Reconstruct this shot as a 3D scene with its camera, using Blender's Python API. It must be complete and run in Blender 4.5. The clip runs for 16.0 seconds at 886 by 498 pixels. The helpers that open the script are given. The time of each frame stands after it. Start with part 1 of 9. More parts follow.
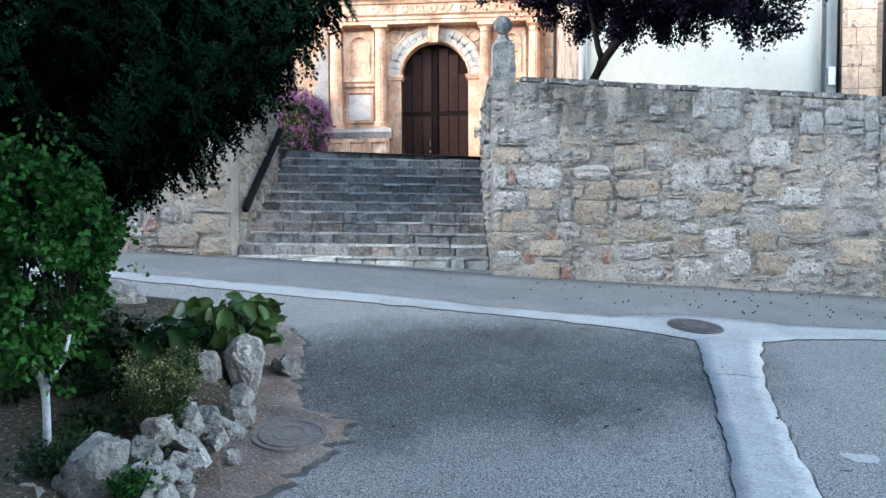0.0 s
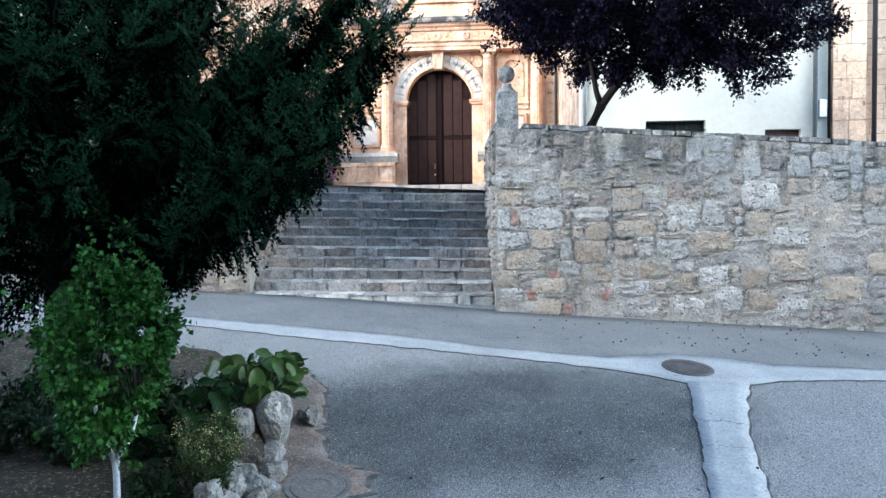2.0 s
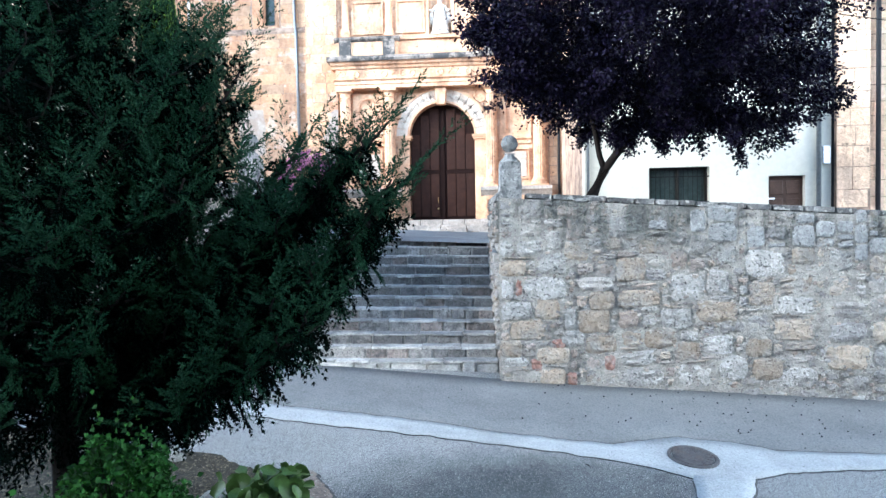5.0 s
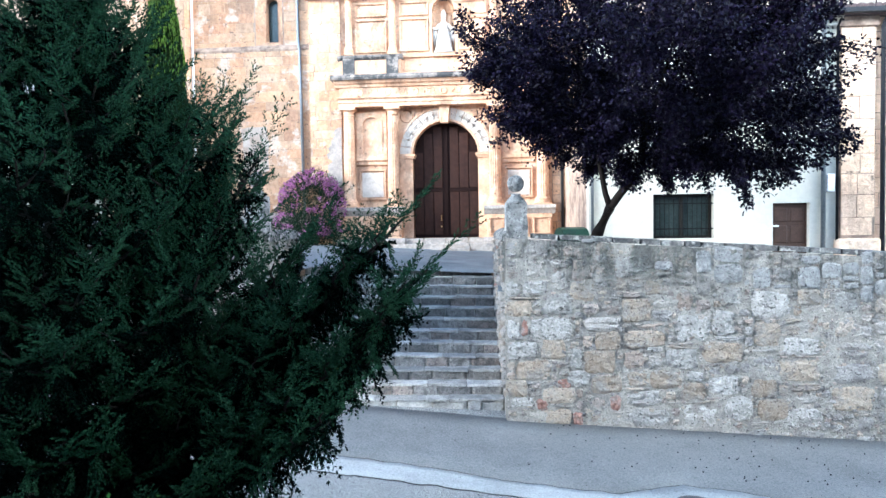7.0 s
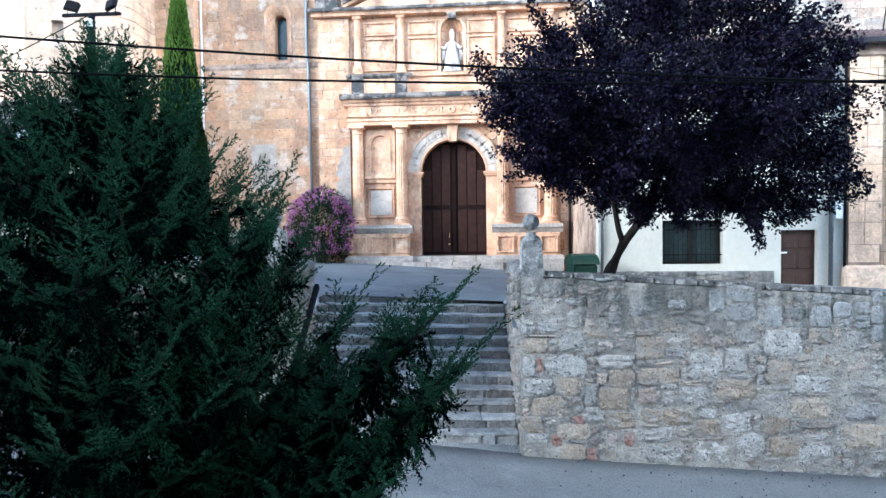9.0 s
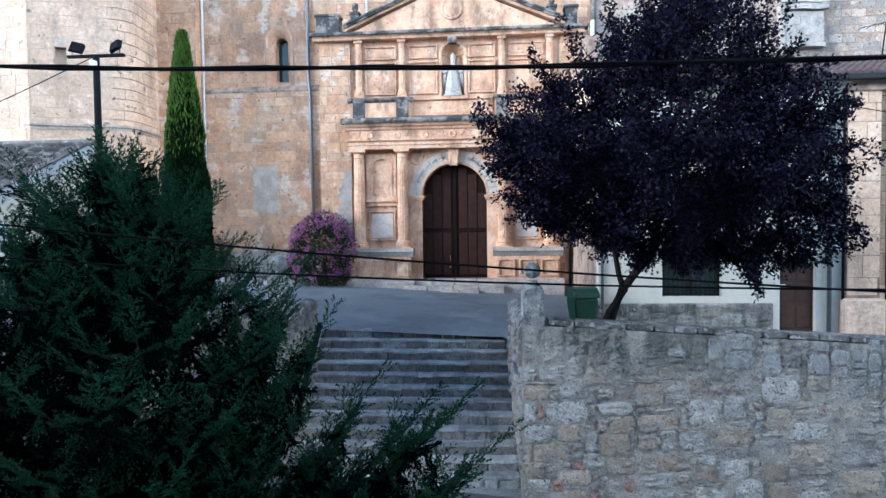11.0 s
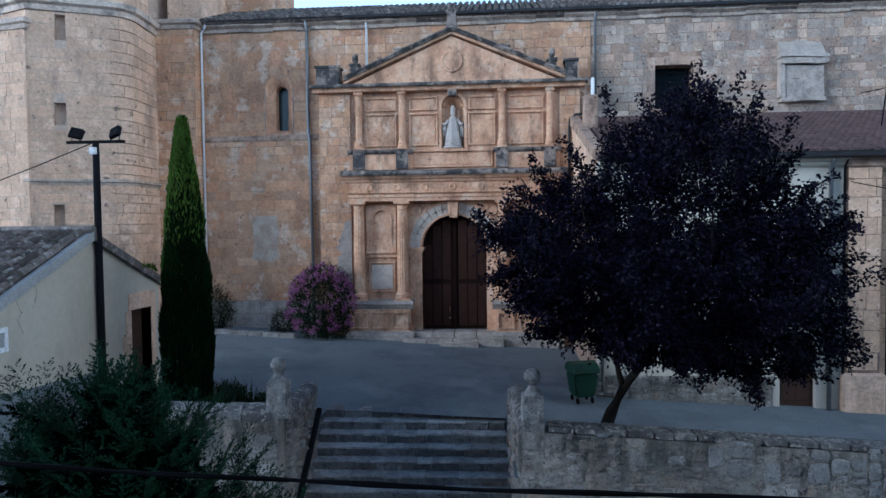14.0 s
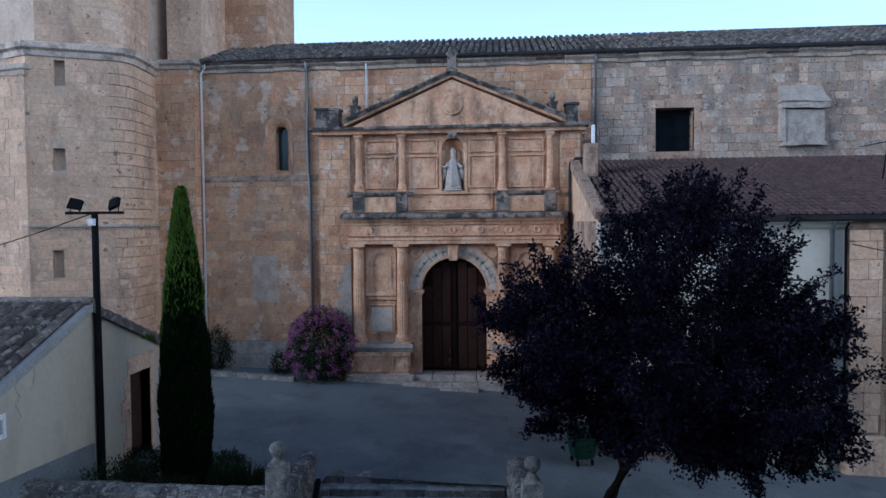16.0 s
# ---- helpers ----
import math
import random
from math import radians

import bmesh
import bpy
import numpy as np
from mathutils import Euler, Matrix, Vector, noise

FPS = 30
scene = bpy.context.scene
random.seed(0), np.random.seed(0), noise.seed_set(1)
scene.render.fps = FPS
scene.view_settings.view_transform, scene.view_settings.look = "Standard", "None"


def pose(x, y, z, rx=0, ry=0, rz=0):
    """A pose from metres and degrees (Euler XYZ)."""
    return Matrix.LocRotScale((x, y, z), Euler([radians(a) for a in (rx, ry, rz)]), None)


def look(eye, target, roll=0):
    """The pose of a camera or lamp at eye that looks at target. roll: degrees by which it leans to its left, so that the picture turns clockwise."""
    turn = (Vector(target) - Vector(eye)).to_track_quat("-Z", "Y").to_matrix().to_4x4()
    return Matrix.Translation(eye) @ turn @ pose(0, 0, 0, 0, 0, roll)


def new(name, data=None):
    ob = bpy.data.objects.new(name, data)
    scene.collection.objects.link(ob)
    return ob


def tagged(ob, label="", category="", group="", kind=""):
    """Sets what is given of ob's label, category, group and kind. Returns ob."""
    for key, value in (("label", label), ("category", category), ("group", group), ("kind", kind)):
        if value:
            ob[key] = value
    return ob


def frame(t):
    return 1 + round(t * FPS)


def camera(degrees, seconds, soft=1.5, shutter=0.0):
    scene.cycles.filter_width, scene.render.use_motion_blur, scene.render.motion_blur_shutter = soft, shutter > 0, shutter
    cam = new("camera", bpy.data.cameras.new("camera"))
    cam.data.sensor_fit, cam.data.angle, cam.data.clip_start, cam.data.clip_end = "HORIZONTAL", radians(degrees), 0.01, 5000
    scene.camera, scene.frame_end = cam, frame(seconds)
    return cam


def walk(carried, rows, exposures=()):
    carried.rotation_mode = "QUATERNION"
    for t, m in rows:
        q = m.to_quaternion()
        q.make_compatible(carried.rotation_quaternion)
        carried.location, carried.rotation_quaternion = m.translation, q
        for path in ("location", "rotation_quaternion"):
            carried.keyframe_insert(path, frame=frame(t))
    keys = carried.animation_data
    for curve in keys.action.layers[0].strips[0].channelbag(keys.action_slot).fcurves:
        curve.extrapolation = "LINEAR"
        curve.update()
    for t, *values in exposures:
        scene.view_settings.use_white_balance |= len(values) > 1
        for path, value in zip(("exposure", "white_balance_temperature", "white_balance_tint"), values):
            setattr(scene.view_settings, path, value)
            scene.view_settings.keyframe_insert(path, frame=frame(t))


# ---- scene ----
cam = camera(66.1, 16.0)
# seconds, x, y, z, pitch up, lean to the right, yaw to the left
ROWS = [
    (0.0, 0.000, 0.000, 1.500, -2.46, 0.38, 4.37),
    (0.5, -0.013, -0.013, 1.621, -2.33, 0.43, 4.43),
    (1.0, -0.007, -0.124, 1.770, -2.20, 0.52, 4.50),
    (1.5, -0.019, -0.353, 1.916, -2.12, 0.55, 4.51),
    (2.0, -0.027, -0.606, 2.103, -2.03, 0.61, 4.60),
    (2.5, -0.035, -0.662, 2.293, -1.99, 0.71, 4.65),
    (3.0, -0.035, -0.668, 2.513, -1.98, 0.77, 4.73),
    (3.5, -0.039, -0.636, 2.720, -1.92, 0.79, 4.77),
    (4.0, -0.025, -0.610, 2.931, -1.87, 0.99, 4.87),
    (6.5, -0.066, -0.547, 3.854, -1.99, 0.85, 4.89),
    (7.0, -0.116, -0.577, 4.051, -2.05, 0.84, 4.91),
    (7.5, -0.156, -0.589, 4.220, -2.13, 0.92, 5.00),
    (8.0, -0.237, -0.625, 4.340, -2.04, 0.96, 5.03),
    (8.5, -0.356, -0.716, 4.545, -2.18, 0.80, 4.95),
    (9.0, -0.387, -0.739, 4.762, -2.16, 0.70, 4.91),
    (11.5, -0.423, -0.856, 5.926, -2.25, 0.74, 4.88),
    (12.0, -0.429, -0.847, 6.219, -2.26, 0.69, 4.87),
    (12.5, -0.424, -0.835, 6.519, -2.21, 0.71, 4.88),
    (13.0, -0.405, -0.809, 6.909, -2.26, 0.67, 4.90),
    (13.5, -0.416, -0.778, 7.201, -2.23, 0.63, 4.84),
    (14.0, -0.409, -0.748, 7.559, -2.19, 0.63, 4.84),
    (14.5, -0.407, -0.724, 7.936, -2.21, 0.61, 4.84),
    (15.0, -0.414, -0.694, 8.325, -2.24, 0.54, 4.83),
    (15.5, -0.419, -0.666, 8.717, -2.25, 0.52, 4.80),
    (16.0, -0.399, -0.638, 9.137, -2.19, 0.53, 4.84),
]
EXPOSURES = [(0.0, 2.26, 4960, 5), (4.0, 2.52, 4900, 5), (8.0, 2.58, 4800, 5), (9.0, 2.13, 4720, 5), (11.5, 1.33, 4560, 5), (12.5, 0.96, 4600, 5), (14.2, 0.1, 4480, 7), (15.5, -0.32, 4500, 11), (16.0, -0.2, 4540, 10)]
walk(cam, [(t, pose(x, y, z, 0, 0, yaw) @ pose(0, 0, 0, 90 + pitch) @ pose(0, 0, 0, 0, 0, -lean)) for t, x, y, z, pitch, lean, yaw in ROWS], EXPOSURES)

# ---- world and light ----
SUN_ELEVATION, SUN_ROTATION = 13.0, 116.0
world = bpy.data.worlds.new("world")
scene.world = world
world.use_nodes = True
wn = world.node_tree.nodes
sky = wn.new("ShaderNodeTexSky")
sky.sky_type, sky.sun_disc = "NISHITA", False
sky.sun_elevation, sky.sun_rotation = radians(SUN_ELEVATION), radians(SUN_ROTATION)
sky.air_density, sky.dust_density, sky.ozone_density = 1.0, 6.0, 1.5
# pale haze that thickens towards the horizon all round
wl = world.node_tree.links
coord, split, rise, haze = wn.new("ShaderNodeTexCoord"), wn.new("ShaderNodeSeparateXYZ"), wn.new("ShaderNodeMapRange"), wn.new("ShaderNodeMix")
rise.interpolation_type = "SMOOTHSTEP"
for i, v in enumerate((0.0, 0.75, 0.92, 0.0)):
    rise.inputs[1 + i].default_value = v
haze.data_type = "RGBA"
haze.inputs[7].default_value = (9.5, 10.8, 11.5, 1)
wl.new(coord.outputs["Generated"], split.inputs[0])
wl.new(split.outputs[2], rise.inputs[0])
wl.new(rise.outputs[0], haze.inputs[0])
wl.new(sky.outputs[0], haze.inputs[6])
wl.new(haze.outputs[2], wn["Background"].inputs[0])
wn["Background"].inputs[1].default_value = 0.15
sun_data = bpy.data.lights.new("sun", "SUN")
sun_data.energy, sun_data.angle, sun_data.color = 2.6, radians(24), (1.0, 0.86, 0.69)
sun = new("sun", sun_data)
sun.matrix_world = look((-52.0, -15.4, 16.3), (0, 10, 3))

# ---- materials ----
TILT_A = radians(3.1)
def ramp(nt, cols, fac):
    n = nt.nodes.new("ShaderNodeValToRGB")
    e = n.color_ramp.elements
    while len(e) < len(cols):
        e.new(0.5)
    for i, c in enumerate(cols):
        e[i].position = 0.25 + 0.5 * i / max(1, len(cols) - 1)
        e[i].color = (*c, 1)
    nt.links.new(fac, n.inputs[0])
    return n.outputs[0]


def mixed(nt, kind, fac, a, b):
    n = nt.nodes.new("ShaderNodeMix")
    n.data_type, n.blend_type = "RGBA", kind
    for sock, v in ((0, fac), (6, a), (7, b)):
        if isinstance(v, bpy.types.NodeSocket):
            nt.links.new(v, n.inputs[sock])
        else:
            n.inputs[sock].default_value = v if isinstance(v, (int, float)) else (*v, 1)
    return n.outputs[2]


def noisy(nt, vec, scale, detail=5, rough=0.6):
    n = nt.nodes.new("ShaderNodeTexNoise")
    n.inputs["Scale"].default_value, n.inputs["Detail"].default_value, n.inputs["Roughness"].default_value = scale, detail, rough
    nt.links.new(vec, n.inputs["Vector"])
    return n.outputs[0]


def spread(nt, fac, lo, hi, a=0.0, b=1.0):
    n = nt.nodes.new("ShaderNodeMapRange")
    for i, v in enumerate((lo, hi, a, b)):
        n.inputs[1 + i].default_value = v
    nt.links.new(fac, n.inputs[0])
    return n.outputs[0]


def material(name, cols, rough=0.85, scale=2.0, fine=30.0, bump=0.3, stain=None, stain_scale=0.5, stain_at=(0.5, 0.7), stain_most=0.7,
             own="", palette=None, palette_most=0.7, own_value=0.0, metal=0.0, specks=None, speck_scale=120.0, speck_at=(0.62, 0.68), relief=0.01, through_light=0.0, streak=1.0, grit=0.25, shine=0.3, patch=None, patch_scale=0.6, patch_at=(0.56, 0.62), dusty=None, algae=None):
    """A surface with two scales of variation, stains, specks and, per piece (own: object or island), a tone of its own."""
    m = bpy.data.materials.new(name)
    m.use_nodes = True
    nt = m.node_tree
    bsdf = nt.nodes["Principled BSDF"]
    geo = nt.nodes.new("ShaderNodeNewGeometry")
    at = geo.outputs["Position"]
    big = noisy(nt, at, scale)
    col = ramp(nt, cols, big)
    own_out = None
    if own == "object":
        own_out = nt.nodes.new("ShaderNodeObjectInfo").outputs["Random"]
    elif own == "island":
        own_out = geo.outputs["Random Per Island"]
    if own_out and palette:
        r = nt.nodes.new("ShaderNodeValToRGB")
        r.color_ramp.interpolation = "CONSTANT"
        e = r.color_ramp.elements
        while len(e) < len(palette):
            e.new(0.5)
        for i, c in enumerate(palette):
            e[i].position, e[i].color = i / len(palette), (*c, 1)
        nt.links.new(own_out, r.inputs[0])
        col = mixed(nt, "MIX", palette_most, col, r.outputs[0])
    if own_out and own_value:
        w = nt.nodes.new("ShaderNodeMath")
        w.operation, w.inputs[1].default_value = "FRACT", 0
        k = nt.nodes.new("ShaderNodeMath")
        k.operation, k.inputs[1].default_value = "MULTIPLY", 7.31
        nt.links.new(own_out, k.inputs[0])
        nt.links.new(k.outputs[0], w.inputs[0])
        g = spread(nt, w.outputs[0], 0, 1, 1 - own_value, 1 + own_value)
        col = mixed(nt, "MULTIPLY", 1.0, col, g)
    small = noisy(nt, at, fine, 4, 0.65)
    if stain:
        vec = at
        if streak != 1.0:
            mp = nt.nodes.new("ShaderNodeMapping")
            mp.inputs["Scale"].default_value = (1, 1, 1 / streak)
            nt.links.new(at, mp.inputs[0])
            vec = mp.outputs[0]
        col = mixed(nt, "MIX", spread(nt, noisy(nt, vec, stain_scale, 8, 0.68), *stain_at, 0, stain_most), col, stain)
    if patch:
        off = nt.nodes.new("ShaderNodeVectorMath")
        off.inputs[1].default_value = (31.7, 12.3, 5.1)
        nt.links.new(at, off.inputs[0])
        col = mixed(nt, "MIX", spread(nt, noisy(nt, off.outputs[0], patch_scale, 7, 0.62), *patch_at, 0, 0.6), col, patch)
    if dusty:
        # colour, middle, turn and half-sizes of the fresher stretch that is free of dust
        tone, middle, turn, half = dusty
        mp = nt.nodes.new("ShaderNodeMapping")
        mp.vector_type = "TEXTURE"
        mp.inputs["Location"].default_value, mp.inputs["Rotation"].default_value, mp.inputs["Scale"].default_value = middle, (0, 0, turn), half
        nt.links.new(at, mp.inputs[0])
        far = nt.nodes.new("ShaderNodeVectorMath")
        far.operation = "LENGTH"
        nt.links.new(mp.outputs[0], far.inputs[0])
        edge = nt.nodes.new("ShaderNodeMath")
        edge.operation = "MULTIPLY_ADD"
        edge.inputs[1].default_value = 0.7
        nt.links.new(noisy(nt, at, 1.3, 7, 0.62), edge.inputs[0])
        nt.links.new(far.outputs["Value"], edge.inputs[2])
        col = mixed(nt, "MIX", spread(nt, edge.outputs[0], 1.05, 1.5, 0, 0.7), col, tone)
    col = mixed(nt, "MULTIPLY", 1.0, col, spread(nt, small, 0.3, 0.7, 1 - grit, 1 + grit * 0.9))
    if algae:
        # colour, direction across the wall's top and the levels between which the growth sets in
        tone, across, lo, hi = algae
        dot = nt.nodes.new("ShaderNodeVectorMath")
        dot.operation = "DOT_PRODUCT"
        dot.inputs[1].default_value = across
        nt.links.new(at, dot.inputs[0])
        mp = nt.nodes.new("ShaderNodeMapping")
        mp.inputs["Scale"].default_value = (1, 1, 0.22)
        nt.links.new(at, mp.inputs[0])
        level = spread(nt, dot.outputs["Value"], lo, hi, 0, 1)
        growth = spread(nt, noisy(nt, mp.outputs[0], 2.4, 7, 0.66), 0.4, 0.58, 0, 0.85)
        both = nt.nodes.new("ShaderNodeMath")
        both.operation = "MULTIPLY"
        nt.links.new(level, both.inputs[0])
        nt.links.new(growth, both.inputs[1])
        col = mixed(nt, "MIX", both.outputs[0], col, tone)
    if specks:
        col = mixed(nt, "MIX", spread(nt, noisy(nt, at, speck_scale, 2, 0.5), *speck_at, 0, 0.8), col, specks)
    nt.links.new(col, bsdf.inputs["Base Color"])
    bsdf.inputs["Roughness"].default_value, bsdf.inputs["Metallic"].default_value = rough, metal
    bsdf.inputs["Specular IOR Level"].default_value = shine
    if bump:
        b = nt.nodes.new("ShaderNodeBump")
        b.inputs["Strength"].default_value, b.inputs["Distance"].default_value = bump, relief
        nt.links.new(mixed(nt, "ADD", 1.0, small, big), b.inputs["Height"])
        nt.links.new(b.outputs[0], bsdf.inputs["Normal"])
    if through_light:
        tr = nt.nodes.new("ShaderNodeBsdfTranslucent")
        nt.links.new(col, tr.inputs[0])
        mx = nt.nodes.new("ShaderNodeMixShader")
        mx.inputs[0].default_value = through_light
        nt.links.new(bsdf.outputs[0], mx.inputs[1])
        nt.links.new(tr.outputs[0], mx.inputs[2])
        nt.links.new(mx.outputs[0], nt.nodes["Material Output"].inputs[0])
    return m


ASPHALT = material("asphalt", [(0.066, 0.0704, 0.06864), (0.1038, 0.1074, 0.1038), (0.1452, 0.1478, 0.1408)], 0.95, 0.7, 75, 1.0, (0.0572, 0.05984, 0.05896), 0.5, (0.46, 0.6), 0.6, specks=(0.5, 0.49, 0.44), speck_scale=70, speck_at=(0.63, 0.67), relief=0.016, grit=1.1, shine=0.2, patch=(0.1672, 0.1637, 0.1514), patch_scale=0.8, patch_at=(0.54, 0.68), dusty=((0.33, 0.322, 0.304), (0.15, 6.9, 0.0), 0.33, (2.9, 1.75, 9.0)))
PAVING = material("pavement_asphalt", [(0.16, 0.162, 0.1568), (0.21, 0.21, 0.2014)], 0.95, 0.9, 36, 0.5, (0.115, 0.116, 0.114), 0.6, (0.5, 0.7), 0.55, specks=(0.07, 0.07, 0.0665), speck_scale=17, speck_at=(0.7, 0.73), relief=0.008, grit=0.35, shine=0.2)
CONCRETE = material("concrete", [(0.3204, 0.3258, 0.3127), (0.4176, 0.423, 0.4061)], 0.9, 1.6, 36, 0.4, (0.2331, 0.2358, 0.229), 1.1, (0.48, 0.7), 0.6, specks=(0.1746, 0.1746, 0.1676), speck_scale=26, speck_at=(0.66, 0.71), relief=0.01, grit=0.25, shine=0.2)
TERRACE = material("terrace_concrete", [(0.142, 0.165, 0.178), (0.192, 0.216, 0.228)], 0.9, 0.5, 30, 0.3, (0.106, 0.12, 0.13), 0.5, (0.46, 0.62), 0.8, relief=0.006, grit=0.32, patch=(0.23, 0.245, 0.25), patch_scale=0.6, patch_at=(0.55, 0.66))
DIRT = material("dirt", [(0.12, 0.09603, 0.07762), (0.19, 0.1584, 0.1305), (0.25, 0.2161, 0.1808)], 0.95, 3.0, 40, 1.0, (0.17, 0.1152, 0.08379), 2.6, (0.5, 0.62), 0.6, specks=(0.38, 0.3361, 0.2734), speck_scale=34, speck_at=(0.62, 0.68), relief=0.03, grit=0.45)
SOIL = material("soil", [(0.032, 0.028, 0.019), (0.066, 0.056, 0.038)], 0.95, 6, 40, 1.0, (0.15, 0.125, 0.085), 14, (0.55, 0.63), 0.7, specks=(0.26, 0.215, 0.14), speck_scale=34, speck_at=(0.61, 0.66), relief=0.04, grit=0.5)
MORTAR = material("mortar", [(0.2737, 0.2512, 0.2211), (0.3647, 0.3372, 0.2964), (0.449, 0.415, 0.364)], 0.95, 3.5, 24, 1.0, (0.1824, 0.1721, 0.1617), 0.9, (0.5, 0.64), 0.6, specks=(0.07717, 0.07101, 0.06469), speck_scale=24, speck_at=(0.64, 0.655), relief=0.07, streak=2.0, grit=0.2, algae=((0.09301, 0.09381, 0.08428), (0.065 * math.cos(TILT_A), 0.065 * math.sin(TILT_A), 1.0), 2.75, 3.5))
RUBBLE_TONES = [(0.3498, 0.3183, 0.2826), (0.2838, 0.2663, 0.2492), (0.3696, 0.3067, 0.2479), (0.3102, 0.2897, 0.2706), (0.4158, 0.3858, 0.3532), (0.3564, 0.2768, 0.2225), (0.264, 0.252, 0.2439), (0.3828, 0.3482, 0.3092), (0.3458, 0.2832, 0.2492), (0.3828, 0.3196, 0.2505)]
RUBBLE = material("rubble_stone", [(0.2686, 0.2472, 0.2203), (0.3828, 0.3504, 0.3089), (0.4903, 0.4534, 0.403)], 0.92, 6.0, 22, 1.0, (0.1881, 0.1785, 0.1706), 2.6, (0.5, 0.62), 0.65, "object", RUBBLE_TONES, 0.7, 0.2, specks=(0.08059, 0.07404, 0.06717), speck_scale=22, speck_at=(0.635, 0.65), relief=0.07, grit=0.2, algae=((0.1008, 0.1037, 0.096), (0.065 * math.cos(TILT_A), 0.065 * math.sin(TILT_A), 1.0), 2.75, 3.5))
RUBBLE_ISLAND = material("small_rubble", [(0.2708, 0.2492, 0.2201), (0.386, 0.3532, 0.3087), (0.4943, 0.4571, 0.4026)], 0.92, 6.0, 22, 1.0, (0.1896, 0.1799, 0.1704), 2.6, (0.5, 0.62), 0.65, "island", RUBBLE_TONES, 0.7, 0.2, specks=(0.08126, 0.07465, 0.06711), speck_scale=22, speck_at=(0.635, 0.65), relief=0.07, grit=0.2, algae=((0.09975, 0.1026, 0.095), (0.065 * math.cos(TILT_A), 0.065 * math.sin(TILT_A), 1.0), 2.75, 3.5))
OCHRE = material("ochre_stone", [(0.2898, 0.225, 0.1633), (0.3419, 0.2828, 0.2191), (0.3652, 0.3257, 0.2747)], 0.92, 6.0, 22, 1.0, (0.2667, 0.2557, 0.236), 2.4, (0.5, 0.62), 0.7, "object", None, 0.0, 0.2, specks=(0.09849, 0.07868, 0.06222), speck_scale=21, speck_at=(0.64, 0.655), relief=0.06, grit=0.2, algae=((0.075, 0.08, 0.074), (0.065 * math.cos(TILT_A), 0.065 * math.sin(TILT_A), 1.0), 2.75, 3.5))
RED_STONE = material("red_stone", [(0.24, 0.13, 0.1), (0.29, 0.175, 0.138)], 0.92, 5, 20, 0.8, (0.25, 0.225, 0.2), 4.5, (0.48, 0.6), 0.7, relief=0.03, grit=0.3)
PALE_STONE = material("pale_stone", [(0.304, 0.2845, 0.2575), (0.4033, 0.381, 0.3506), (0.4963, 0.4739, 0.4414)], 0.92, 5.5, 22, 1.0, (0.2233, 0.21, 0.1938), 2.4, (0.5, 0.64), 0.6, "object", None, 0.0, 0.18, specks=(0.08065, 0.07449, 0.06744), speck_scale=20, speck_at=(0.63, 0.645), relief=0.07, grit=0.2, algae=((0.075, 0.08, 0.074), (0.065 * math.cos(TILT_A), 0.065 * math.sin(TILT_A), 1.0), 2.75, 3.5))
ROCK = material("garden_limestone", [(0.1462, 0.1394, 0.123), (0.258, 0.2478, 0.2214), (0.387, 0.3721, 0.3362)], 0.92, 8, 26, 1.0, (0.086, 0.08064, 0.0697), 5.0, (0.52, 0.64), 0.6, "object", None, 0.0, 0.2, specks=(0.0602, 0.05712, 0.05084), speck_scale=26, speck_at=(0.65, 0.69), relief=0.03, grit=0.32)
STEP_STONE = material("step_stone", [(0.1483, 0.1397, 0.1292), (0.2529, 0.236, 0.2157), (0.3648, 0.3404, 0.3092)], 0.9, 7, 22, 0.9, (0.09485, 0.09039, 0.08768), 5.0, (0.48, 0.6), 0.7, "object", [(0.2797, 0.2582, 0.2307), (0.2067, 0.1961, 0.1846), (0.3343, 0.2582, 0.2134), (0.3769, 0.3522, 0.323), (0.1847, 0.1773, 0.1731)], 0.5, 0.3, specks=(0.07296, 0.07044, 0.06691), speck_scale=22, speck_at=(0.63, 0.65), relief=0.04, grit=0.45)
DARK_STONE = material("grey_lichened_stone", [(0.2, 0.198, 0.192), (0.27, 0.266, 0.255), (0.34, 0.334, 0.318)], 0.92, 4.5, 20, 1.0, (0.13, 0.131, 0.133), 1.4, (0.46, 0.6), 0.75, "object", None, 0.0, 0.14, specks=(0.07, 0.07, 0.068), speck_scale=22, speck_at=(0.64, 0.655), relief=0.05, streak=2.5, grit=0.25)
TREAD = material("worn_tread_stone", [(0.3156, 0.3028, 0.2808), (0.4449, 0.4259, 0.3914), (0.5743, 0.548, 0.502)], 0.9, 4, 22, 0.8, (0.1875, 0.1819, 0.1702), 2.2, (0.48, 0.6), 0.7, "object", None, 0.0, 0.26, specks=(0.1293, 0.1254, 0.1171), speck_scale=20, speck_at=(0.66, 0.71), relief=0.02, grit=0.3)
POST_STONE = material("post_stone", [(0.15, 0.147, 0.14), (0.25, 0.243, 0.228), (0.36, 0.35, 0.328)], 0.92, 7, 22, 1.0, (0.07, 0.071, 0.072), 5.0, (0.5, 0.6), 0.75, specks=(0.06, 0.06, 0.058), speck_scale=22, speck_at=(0.63, 0.65), relief=0.04, grit=0.3, patch=(0.5, 0.49, 0.46), patch_scale=6.0, patch_at=(0.56, 0.62))
